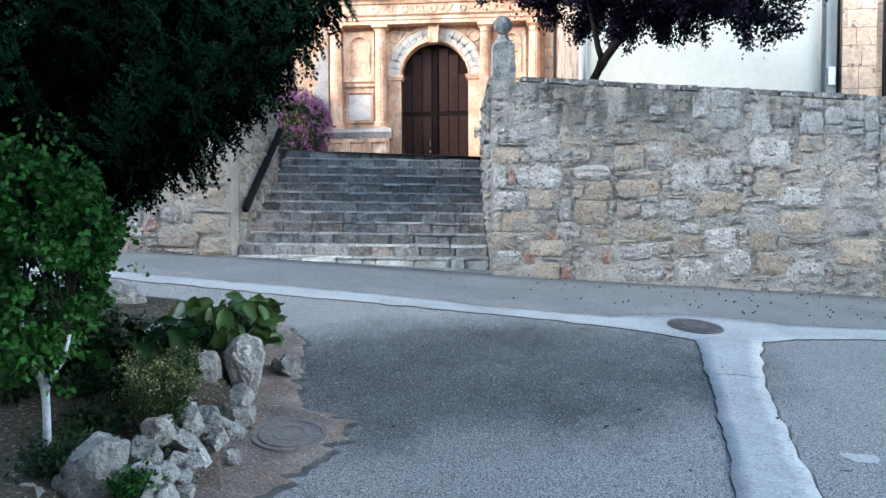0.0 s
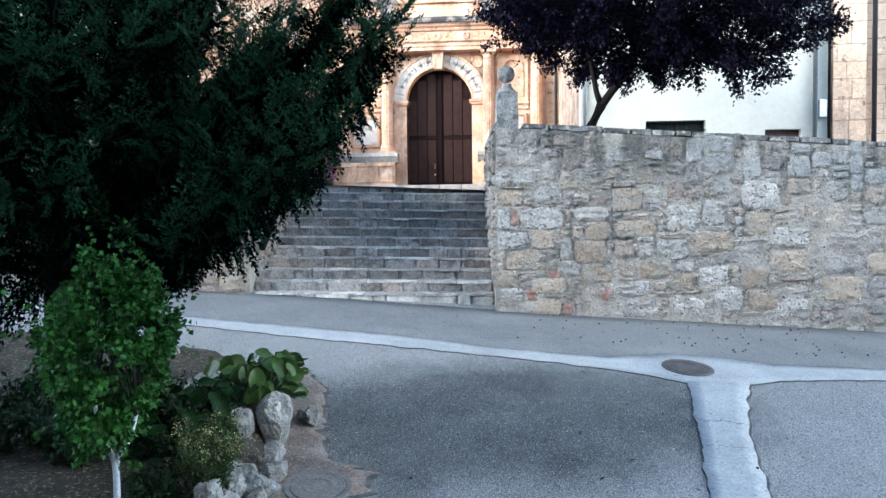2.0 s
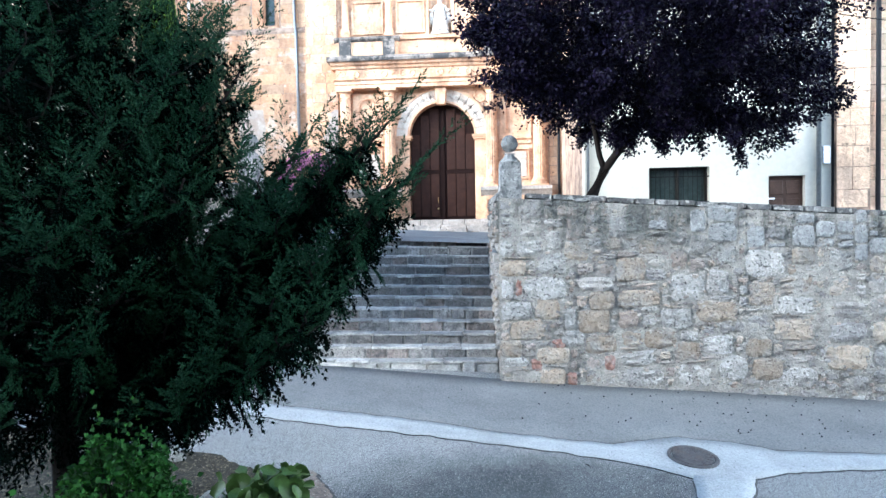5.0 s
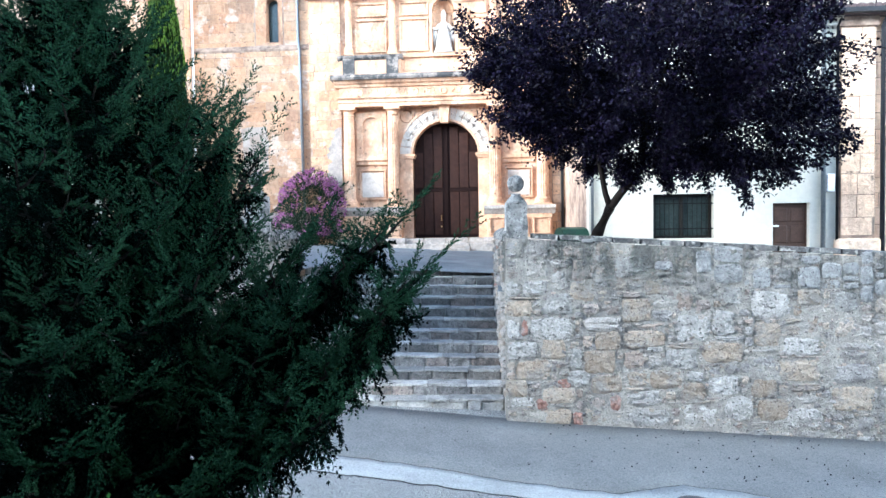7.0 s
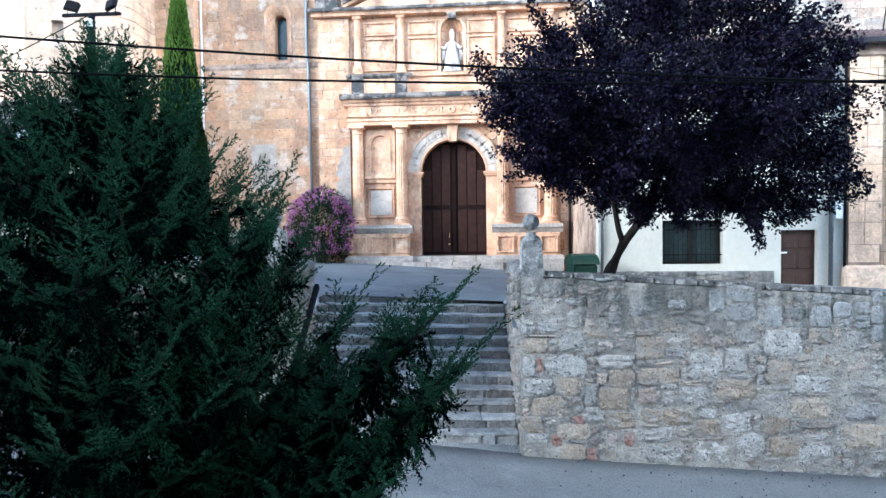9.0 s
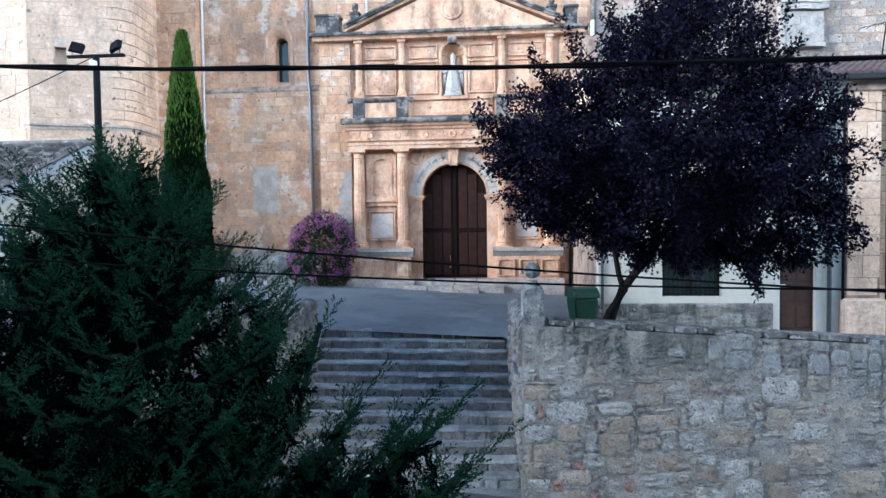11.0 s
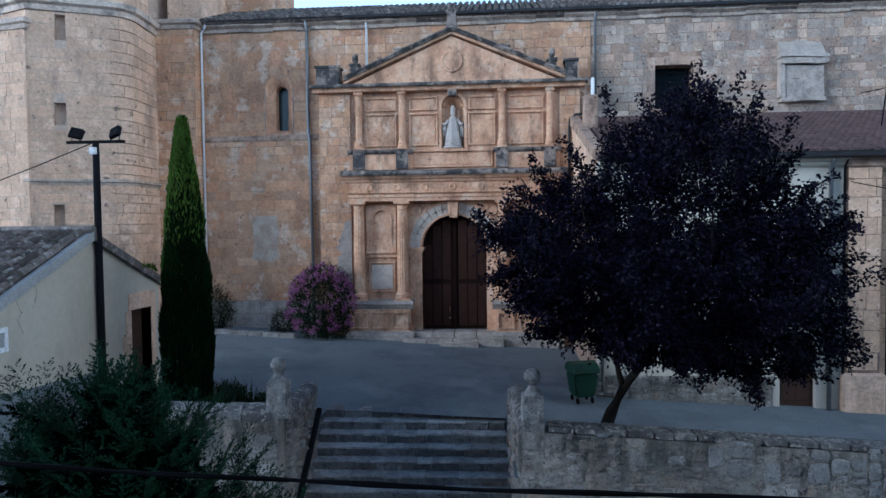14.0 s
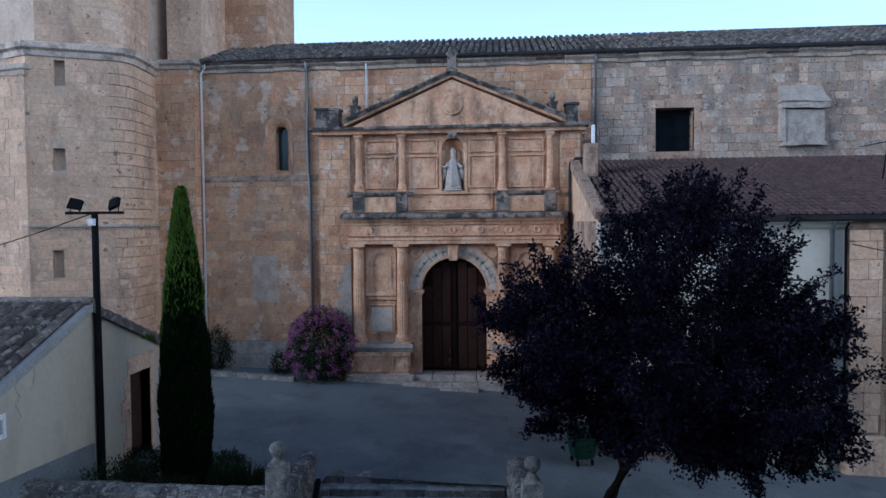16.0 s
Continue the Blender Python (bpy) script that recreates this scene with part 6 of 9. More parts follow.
# side bays
for cxn in ((COLS[0] + COLS[1]) / 2, (COLS[2] + COLS[3]) / 2):
    bm = bmesh.new()
    arched_wall(bm, cxn - 0.56, cxn + 0.56, 6.55, 8.25, FACE - 0.1, FACE, cxn, 0.33, 7.72, 6.68)
    part("niche_front", bm, PORTAL, portal)
    bm = bmesh.new()
    niche_shell(bm, cxn, FACE - 0.03, 0.33, 7.72, 6.68, deep=-0.02)
    part("niche", bm, PORTAL, portal)
    bm = bmesh.new()
    n = 14
    for i in range(n):
        a0, a1 = math.pi * i / n, math.pi * (i + 1) / n
        prism(bm, [(cxn - r * math.cos(a), 7.72 + r * math.sin(a)) for r, a in ((0.33, a0), (0.4, a0), (0.4, a1), (0.33, a1))], FACE - 0.13, FACE - 0.1)
    for s in (-1, 1):
        box(bm, cxn + s * 0.365 - 0.035, cxn + s * 0.365 + 0.035, FACE - 0.13, FACE - 0.1, 6.72, 7.72)
    part("niche_frame", bm, PORTAL, portal)
    bm = bmesh.new()
    prism_x(bm, [(FACE, 6.25), (FACE - 0.1, 6.3), (FACE - 0.12, 6.4), (FACE - 0.2, 6.46), (FACE - 0.2, 6.55), (FACE, 6.55)], cxn - 0.58, cxn + 0.58)
    part("string_course", bm, PORTAL, portal)
    panel(cxn - 0.5, cxn + 0.5, 5.0, 6.12, FACE - 0.02, PORTAL, PORTAL_PALE)
# entablature
bm = bmesh.new()
prism_x(bm, [(FACE, 8.38), (24.02, 8.38), (24.02, 8.5), (23.98, 8.52), (23.98, 8.62), (23.9, 8.68), (FACE, 8.68)], -5.98, 1.76)
part("architrave", bm, PORTAL, portal)
bm = bmesh.new()
box(bm, -5.95, 1.74, 24.05, FACE, 8.68, 9.08)
fr = part("frieze", bm, PORTAL, portal, "carved frieze with scrolls and roundels")
for i in range(15):
    x = -5.7 + i * 0.51
    bm = bmesh.new()
    if i % 2:
        lathe(bm, [(0.02, -0.03), (0.06, 0.0), (0.1, 0.03), (0.12, 0.03), (0.14, 0.0), (0.14, -0.03)], 0, 0, 14)
        for v in bm.verts:
            v.co = Vector((x + v.co.x, 24.05 - v.co.z, 8.88 + v.co.y))
        part("roundel", bm, PORTAL, fr, smooth=True)
    else:
        turn = 1 if i % 4 else -1
        tube(bm, [(x + turn * 0.15 * (1 - q / 15) * math.cos(0.62 * q), 24.045, 8.88 + 0.15 * (1 - q / 15) * math.sin(0.62 * q)) for q in range(14)], [0.03 - 0.0012 * q for q in range(14)], 5)
        for q in range(5):
            t = 0.5 + 1.25 * q
            tube(bm, [(x + 0.15 * math.cos(t), 24.045, 8.88 + 0.12 * math.sin(t)), (x + 0.21 * math.cos(t + 0.25), 24.035, 8.88 + 0.165 * math.sin(t + 0.25)), (x + 0.24 * math.cos(t + 0.6), 24.045, 8.88 + 0.17 * math.sin(t + 0.6))], [0.012, 0.026, 0.008], 5)
        part("scroll", bm, PORTAL, fr)
bm = bmesh.new()
prism_x(bm, [(FACE, 9.08), (23.98, 9.08), (23.94, 9.16), (23.86, 9.2), (23.8, 9.3), (FACE, 9.3)], -6.1, 1.85)
part("bed_moulding", bm, PORTAL, portal)
bm = bmesh.new()
prism_x(bm, [(FACE, 9.3), (23.72, 9.3), (23.68, 9.38), (23.7, 9.48), (FACE + 0.1, 9.57)], -6.2, 1.95)
part("main_cornice", bm, PORTAL_GREY, portal, "black-stained projecting cornice")
# upper storey
for x0, x1 in ((-5.98, -3.68), (-0.6, 1.75)):
    bm = bmesh.new()
    box(bm, x0, x1, 24.3, FACE, 9.55, 10.12)
    part("upper_pedestal", bm, PORTAL, portal)
    bm = bmesh.new()
    prism_x(bm, [(FACE, 10.12), (24.28, 10.12), (24.2, 10.2), (24.18, 10.28), (FACE, 10.3)], x0 - 0.06, x1 + 0.06)
    part("pedestal_cap", bm, PORTAL_GREY, portal)
UCOLS = (AX - 3.5, AX - 1.88, AX + 1.8, AX + 3.53)
for x in UCOLS:
    bm = bmesh.new()
    box(bm, x - 0.22, x + 0.22, 24.22, FACE, 9.57, 10.28)
    soften(bm, 0.015)
    part("die_block", bm, PORTAL_GREY, portal)
    column(x, 10.38, 12.42, 0.118, 24.38)
panel(AX - 1.55, AX + 1.45, 9.62, 10.25, FACE - 0.01, PORTAL)
for x0, x1 in ((UCOLS[0] + 0.22, UCOLS[1] - 0.22), (UCOLS[1] + 0.24, AX - 0.56), (AX + 0.56, UCOLS[2] - 0.24), (UCOLS[2] + 0.22, UCOLS[3] - 0.22)):
    panel(x0, x1, 11.72, 12.22, FACE, PORTAL, PORTAL)
    panel(x0, x1, 10.42, 11.62, FACE, PORTAL, PORTAL)
bm = bmesh.new()
n = 14
for i in range(n):
    a0, a1 = math.pi * i / n, math.pi * (i + 1) / n
    prism(bm, [(AX - r * math.cos(a), 11.85 + r * math.sin(a)) for r, a in ((0.42, a0), (0.52, a0), (0.52, a1), (0.42, a1))], FACE - 0.06, FACE)
for s in (-1, 1):
    box(bm, AX + s * 0.47 - 0.05, AX + s * 0.47 + 0.05, FACE - 0.06, FACE, 10.32, 11.85)
box(bm, AX - 0.55, AX + 0.55, FACE - 0.14, FACE + 0.2, 10.2, 10.32)
part("niche_frame", bm, PORTAL, portal)
bm = bmesh.new()
prism_x(bm, [(FACE, 12.42), (24.16, 12.42), (24.14, 12.5), (24.08, 12.56), (FACE, 12.56)], -7.3, 2.65)
part("bed_moulding", bm, PORTAL, portal)
bm = bmesh.new()
prism_x(bm, [(FACE, 12.56), (24.0, 12.56), (23.98, 12.6), (23.98, 12.67), (FACE, 12.72)], -7.4, 2.75)
part("pediment_base", bm, PORTAL_GREY, portal, "projecting cornice under the pediment")
bm = bmesh.new()
prism(bm, [(AX - 0.14, 12.2), (AX + 0.14, 12.2), (AX + 0.18, 12.5), (AX - 0.18, 12.5)], FACE - 0.34, FACE)
part("keystone", bm, PORTAL_GREY, portal)
# pediment
bm = bmesh.new()
prism(bm, [(-5.9, 12.68), (1.75, 12.68), (AX, 14.35)], FACE - 0.25, FACE + 0.6)
part("tympanum", bm, PORTAL, portal, "plain triangular tympanum")
bm = bmesh.new()
lathe(bm, [(0.3, -0.02), (0.38, -0.02), (0.42, 0.025), (0.36, 0.025), (0.3, 0.008), (0.28, -0.01)], 0, 0, 24)
for v in bm.verts:
    v.co = Vector((AX + v.co.x, FACE - 0.25 - v.co.z, 13.45 + v.co.y))
part("roundel", bm, PORTAL, portal, "round blank shield", True)
for s, xe in ((-1, -6.1), (1, 1.95)):
    bm = bmesh.new()
    a, b = Vector((xe, 12.72)), Vector((AX, 14.42))
    prism(bm, [(a.x, a.y), (b.x, b.y), (b.x, b.y + 0.1), (a.x, a.y + 0.1)], FACE - 0.34, FACE + 0.6)
    part("raking_moulding", bm, PORTAL, portal)
    bm = bmesh.new()
    for lo, hi, y in ((0.1, 0.18, FACE - 0.44), (0.18, 0.25, FACE - 0.5)):
        prism(bm, [(a.x, a.y + lo), (b.x, b.y + lo), (b.x, b.y + hi), (a.x, a.y + hi)], y, FACE + 0.6)
    part("raking_cornice", bm, PORTAL_GREY, portal, "dark weathered raking cornice")
bm = bmesh.new()
box(bm, AX - 0.2, AX + 0.2, FACE - 0.3, FACE + 0.1, 14.45, 14.75)
box(bm, AX - 0.16, AX + 0.16, FACE - 0.26, FACE + 0.06, 14.75, 15.25)
lathe(bm, [(0.2, 15.25), (0.22, 15.32), (0.1, 15.36), (0.14, 15.46), (0.08, 15.56), (0.02, 15.58)], AX, FACE - 0.1, 14)
part("finial", bm, PORTAL_GREY, portal, "stone finial on the apex")
for x, hgt in ((-5.75, 0.85), (-4.1, 0.5), (-0.2, 0.5), (1.5, 0.85)):
    f = abs(x - AX) / 3.9
    z = 14.5 - 1.7 * f + 0.1
    bm = bmesh.new()
    box(bm, x - 0.15, x + 0.15, FACE - 0.15, FACE + 0.15, z - 0.1, z + hgt * 0.45)
    box(bm, x - 0.19, x + 0.19, FACE - 0.19, FACE + 0.19, z + hgt * 0.45, z + hgt * 0.55)
    if hgt > 0.6:
        lathe(bm, [(0.05, z + hgt * 0.55), (0.12, z + hgt * 0.75), (0.1, z + hgt * 0.95), (0.02, z + hgt)], x, FACE, 12)
    part("pinnacle", bm, PORTAL_GREY, portal)
for x0, x1 in ((-7.2, -6.35), (1.98, 2.4)):
    bm = bmesh.new()
    box(bm, x0, x1, FACE - 0.2, FACE + 0.4, 12.7, 13.35)
    box(bm, x0 - 0.05, x1 + 0.05, FACE - 0.25, FACE + 0.4, 13.35, 13.43)
    part("parapet_block", bm, PORTAL_GREY, portal)
# sill steps
for i, (x0, x1, y, z0, z1) in enumerate(((-3.72, -0.5, 24.0, 3.3, 3.56), (-4.0, -0.3, 23.62, 3.0, 3.36), (-2.6, -1.2, 23.3, 2.95, 3.22))):
    bm = bmesh.new()
    m = 4 if i < 2 else 2
    for k in range(m):
        box(bm, x0 + (x1 - x0) * k / m + 0.008, x0 + (x1 - x0) * (k + 1) / m - 0.008, y, FACE + 0.3 - 0.02 * i, z0, z1)
    soften(bm, 0.02)
    part("sill_step", bm, COTE_STONE, portal)

# door
door = thing("door_1", "tall arched double door of dark brown boards, shut", "door", "", "structure")
for s in (-1, 1):
    bm = bmesh.new()
    n = 10
    pts = [(AX + s * 0.008, 3.58), (AX + s * 1.24, 3.58), (AX + s * 1.24, 6.65)] + [(AX + s * 1.24 * math.cos(math.pi / 2 * i / n), 6.65 + 1.24 * math.sin(math.pi / 2 * i / n)) for i in range(1, n)] + [(AX + s * 0.008, 6.65 + 1.24)]
    if s < 0:
        pts = pts[::-1]
    prism(bm, pts, FACE + 0.36, FACE + 0.44)
    leaf = part("door_leaf", bm, DOOR_DARK, door)
    for i in range(3):
        bm = bmesh.new()
        x0, x1 = AX + s * (0.14 + 0.36 * i), AX + s * (0.14 + 0.36 * i + 0.33)
        top_z = 6.65 + math.sqrt(max(0.01, 1.2 ** 2 - max(abs(x0 - AX), abs(x1 - AX)) ** 2)) - 0.06
        for z0, z1 in ((3.68, 5.28), (5.42, top_z)):
            box(bm, min(x0, x1), max(x0, x1), FACE + 0.325, FACE + 0.37, z0, z1)
        soften(bm, 0.012)
        part("board", bm, DOOR_WOOD, leaf)
    bm = bmesh.new()
    box(bm, min(AX + s * 0.02, AX + s * 1.2), max(AX + s * 0.02, AX + s * 1.2), FACE + 0.32, FACE + 0.37, 5.3, 5.4)
    part("rail", bm, DOOR_DARK, leaf)
bm = bmesh.new()
box(bm, AX - 0.05, AX + 0.05, FACE + 0.3, FACE + 0.36, 3.6, 7.8)
part("meeting_stile", bm, DOOR_DARK, door)
bm = bmesh.new()
bmesh.ops.create_icosphere(bm, subdivisions=2, radius=0.035, matrix=Matrix.Translation((AX - 0.2, FACE + 0.3, 3.98)))
tube(bm, [(AX - 0.2, FACE + 0.33, 4.2), (AX - 0.2, FACE + 0.29, 4.24), (AX - 0.2, FACE + 0.29, 4.36), (AX - 0.2, FACE + 0.33, 4.4)], 0.01, 6)
part("door_handle", bm, BRASS, door, "small brass knob and pull")

# statue, a plain robed shape
bm = bmesh.new()
lathe(bm, [(0.3, 0.14), (0.33, 0.17), (0.29, 0.4), (0.22, 0.8), (0.2, 0.98), (0.19, 1.08), (0.1, 1.15), (0.075, 1.19), (0.095, 1.25), (0.095, 1.33), (0.085, 1.36), (0.11, 1.42), (0.09, 1.5), (0.015, 1.6)], 0, 0, 28)
for v in bm.verts:
    a = math.atan2(v.co.y, v.co.x)
    k = 1 + (0.13 * math.sin(a * 7 + v.co.z * 2) if 0.12 < v.co.z < 1.0 else 0)
    v.co.x, v.co.y = v.co.x * k * 0.92, v.co.y * k * 0.75
for s in (-1, 1):
    tube(bm, [(s * 0.15, -0.02, 1.04), (s * 0.25, -0.05, 0.9), (s * 0.32, -0.12, 0.86), (s * 0.37, -0.2, 0.9)], [0.07, 0.07, 0.05, 0.03], 8)
    for e, low in ((0.3, 0.42), (0.35, 0.3), (0.27, 0.36)):
        tube(bm, [(s * e, -0.06, 0.88), (s * (e + 0.02), -0.03, 0.65), (s * e, -0.02, low)], [0.03, 0.045, 0.018], 7)
box(bm, -0.34, 0.34, -0.26, 0.2, 0, 0.06)
box(bm, -0.29, 0.29, -0.22, 0.2, 0.06, 0.16)
st = thing("statue", "pale stone statue of a robed figure in the niche", "statue", bm=bm, mat=STATUE, smooth=True)
st.matrix_world = pose(AX, FACE + 0.08, 10.32)

# ---- parish house east of the portal ----
WY = 17.7
wing = thing("parish_house", "long cream-plastered house with a red tiled roof", "house")
WIN = (3.86, 5.4, 3.6, 4.76)
DOR = (6.88, 7.79, 2.5, 4.48)
bm = bmesh.new()
WT = 9.15
box(bm, 2.2, WIN[0], WY, WY + 0.5, 2.2, WT)
box(bm, WIN[0], WIN[1], WY, WY + 0.5, 2.2, WIN[2])
box(bm, WIN[0], WIN[1], WY, WY + 0.5, WIN[3], WT)
box(bm, WIN[1], DOR[0], WY, WY + 0.5, 2.2, WT)
box(bm, DOR[0], DOR[1], WY, WY + 0.5, DOR[3], WT)
box(bm, DOR[1], 8.5, WY, WY + 0.5, 2.2, WT)
bmesh.ops.remove_doubles(bm, verts=bm.verts, dist=1e-4)
part("front_wall", bm, PLASTER, wing, "cream plaster wall, patched and stained")
bm = bmesh.new()
box(bm, 2.2, 2.6, WY + 0.5, 25.2, 2.2, WT)
part("side_wall", bm, JOINT, wing)
bm = bmesh.new()
prism_x(bm, [(WY + 0.3, WT), (25.2, WT), (25.2, 11.35), (WY + 0.3, WT + 0.1)], 2.2, 2.55)
part("gable_wall", bm, PALE_ASHLAR, wing)
bm = bmesh.new()
box(bm, 8.5, 16.0, WY + 0.04, WY + 0.5, 2.0, WT)
stone_end = part("stone_wall", bm, JOINT, wing, "squared stone end wall")
masonry(stone_end, (9.36, WY + 0.04), (1, 0), (0, -1), block_rows(6.6, 2.2, WT, rngc, 0.42, (0.5, 1.1)), PALE_ASHLAR)
bm = bmesh.new()
box(bm, 8.5, 9.33, WY - 0.1, WY + 0.3, 2.2, WT - 0.25)
box(bm, 8.44, 9.39, WY - 0.16, WY + 0.3, WT - 0.25, WT - 0.02)
pil = part("pilaster", bm, JOINT, wing, "squared stone pilaster")
masonry(pil, (8.5, WY - 0.1), (1, 0), (0, -1), block_rows(0.83, 3.62, WT - 0.28, rngc, 0.5, (0.5, 0.9)), PALE_ASHLAR)
bm = bmesh.new()
box(bm, 8.38, 9.45, WY - 0.22, WY + 0.2, 2.1, 3.55)
soften(bm, 0.05)
part("pilaster_foot", bm, PALE_ASHLAR, wing)
bm = bmesh.new()
box(bm, 2.1, 6.7, WY - 0.06, WY + 0.1, 2.2, 3.42)
soften(bm, 0.02)
pl = part("plinth", bm, MORTAR, wing, "rough stone plinth with worn plaster")
rp_ = random.Random(8)
for k, (x, z, w, h) in enumerate(fill(4.5, 1.2, rp_, sizes=((0.3, 0.7), (0.2, 0.36)))):
    ob = new("stone", PALE_P[k % 9] if k % 3 else RUBBLE_P[k % 14])
    ob.parent = pl
    ob.matrix_basis = Matrix.LocRotScale((2.15 + x, WY - 0.012 - rp_.uniform(0, 0.03), 2.22 + z), Euler((0, rp_.uniform(-0.05, 0.05), 0)), (w - 0.03, 0.14, h - 0.03))
# roof
bm = bmesh.new()
prism_x(bm, [(WY - 0.42, 9.22), (25.28, 11.42), (25.28, 11.25), (WY - 0.42, 9.1)], 2.15, 16.2)
wroof = part("house_roof", bm, TILE_RED, wing, "shallow roof of dull red barrel tiles")
tiled_roof(wroof, 2.3, 16.0, (WY - 0.46, 9.24), (25.2, 11.42), TILE_RED, TILE_RED_PIECE, 290, 0.2, 0.36, 0.075)
bm = bmesh.new()
prism_x(bm, [(WY - 0.56, 9.25), (WY - 0.54, 9.14), (WY - 0.46, 9.12), (WY - 0.4, 9.22)], 2.15, 16.2)
part("gutter", bm, DARK_ZINC, wing)
bm = bmesh.new()
prism_x(bm, [(WY, 8.88), (WY - 0.12, 8.95), (WY - 0.14, 9.02), (WY - 0.34, 9.08), (WY - 0.34, 9.14), (WY, 9.14)], 2.2, 8.46)
part("eaves_moulding", bm, PLASTER, wing)
bm = bmesh.new()
hexa(bm, [(2.12, WY + 0.2, 9.2), (2.42, WY + 0.2, 9.2), (2.42, 25.2, 11.3), (2.12, 25.2, 11.3), (2.12, WY + 0.2, 9.5), (2.42, WY + 0.2, 9.5), (2.42, 25.2, 11.62), (2.12, 25.2, 11.62)])
part("verge", bm, JOINT, wing, "mortared roof verge")
bm = bmesh.new()
box(bm, 2.35, 2.8, 22.0, 22.5, 10.4, 11.7)
soften(bm, 0.03)
part("verge_stub", bm, JOINT, wing)
bm = bmesh.new()
box(bm, 2.66, 2.77, 22.6, 22.75, 11.45, 12.38)
soften(bm, 0.02)
part("flue", bm, WHITE_PAINT, wing, "short white flue pipe")
# window with bars
bw = new("window")
bw.parent = wing
bm = bmesh.new()
for x0, x1, z0, z1 in ((WIN[0], WIN[0] + 0.07, WIN[2], WIN[3]), (WIN[1] - 0.07, WIN[1], WIN[2], WIN[3]), (WIN[0] + 0.07, WIN[1] - 0.07, WIN[3] - 0.07, WIN[3]), (WIN[0] + 0.07, WIN[1] - 0.07, WIN[2], WIN[2] + 0.07), ((WIN[0] + WIN[1]) / 2 - 0.04, (WIN[0] + WIN[1]) / 2 + 0.04, WIN[2] + 0.07, WIN[3] - 0.07)):
    box(bm, x0, x1, WY + 0.2, WY + 0.26, z0, z1)
part("window_frame", bm, WINDOW_PAINT, bw)
bm = bmesh.new()
box(bm, WIN[0] - 0.05, WIN[1] + 0.05, WY + 0.28, WY + 0.3, WIN[2] - 0.05, WIN[3] + 0.05)
part("pane", bm, GLASS_DARK, bw)
for i in range(13):
    bm = bmesh.new()
    x = WIN[0] + (WIN[1] - WIN[0]) * (i + 0.5) / 13
    tube(bm, [(x, WY + 0.05, WIN[2]), (x, WY + 0.05, WIN[3])], 0.008, 6)
    part("bar", bm, IRON, bw)
for z in (WIN[2] + 0.25, WIN[3] - 0.25):
    bm = bmesh.new()
    box(bm, WIN[0], WIN[1], WY + 0.035, WY + 0.065, z - 0.015, z + 0.015)
    part("cross_bar", bm, IRON, bw)
# side door
sd = new("side_door")
sd.parent = wing
tagged(sd, "brown panelled wooden door, shut")
bm = bmesh.new()
box(bm, DOR[0], DOR[1], WY + 0.16, WY + 0.22, DOR[2], DOR[3])
part("door_leaf", bm, SIDE_DOOR_WOOD, sd)
for cx0, cx1 in ((DOR[0] + 0.08, (DOR[0] + DOR[1]) / 2 - 0.04), ((DOR[0] + DOR[1]) / 2 + 0.04, DOR[1] - 0.08)):
    for z0, z1 in ((DOR[2] + 0.25, DOR[2] + 0.85), (DOR[2] + 0.95, DOR[2] + 1.4), (DOR[2] + 1.5, DOR[3] - 0.12)):
        bm = bmesh.new()
        box(bm, cx0, cx1, WY + 0.135, WY + 0.17, z0, z1)
        soften(bm, 0.015)
        part("door_panel", bm, SIDE_DOOR_WOOD, sd)
bm = bmesh.new()
box(bm, DOR[0] - 0.05, DOR[1] + 0.05, WY - 0.15, WY + 0.2, DOR[2] - 0.15, DOR[2] + 0.02)
part("door_step", bm, PALE_ASHLAR, sd)
bm = bmesh.new()
box(bm, DOR[0] - 0.02, DOR[0] + 0.14, WY - 0.03, WY + 0.0, 3.87, 3.91)
part("name_plate", bm, WHITE_PAINT, sd)
# pipes and meter box on the wall
for x, mat_, r in ((8.08, ZINC, 0.06), (8.42, IRON, 0.035), (9.52, DARK_ZINC, 0.06)):
    bm = bmesh.new()
    tube(bm, [(x, WY - 0.34, 9.15), (x, WY - 0.1, 8.9), (x, WY - 0.1, 2.35)], r, 10)
    part("downpipe", bm, mat_, wing, smooth=True)
bm = bmesh.new()
box(bm, 8.18, 8.36, WY - 0.12, WY, 4.75, 5.2)
soften(bm, 0.015)
part("meter_box", bm, WHITE_PAINT, wing, "small white meter box")
bm = bmesh.new()
tube(bm, [(2.28, WY - 0.06, 3.0), (2.28, WY - 0.06, 9.0)], 0.04, 8)
part("downpipe", bm, ZINC, wing, smooth=True)
bm = bmesh.new()
tube(bm, [(8.55, WY - 0.14, 8.5), (9.6, WY - 0.3, 8.25), (11.5, WY - 1.5, 7.9), (16.0, WY - 5.0, 7.8)], 0.012, 5)
part("wall_cable", bm, CABLE, wing)

antenna = thing("tv_antenna", "thin old television antenna standing on the house roof", "antenna")
bm = bmesh.new()
tube(bm, [(10.95, 20.8, 10.05), (11.2, 20.8, 12.1)], 0.02, 6)
part("mast", bm, IRON, antenna)
bm = bmesh.new()
tube(bm, [(10.35, 20.75, 11.3), (11.1, 20.8, 11.45), (11.6, 20.85, 11.5)], 0.012, 5)
part("boom", bm, IRON, antenna)
for k in range(5):
    x = 10.4 + 0.26 * k
    bm = bmesh.new()
    tube(bm, [(x, 20.5, 11.31 + 0.045 * k), (x, 21.05, 11.31 + 0.045 * k)], 0.007, 5)
    part("element", bm, IRON, antenna)

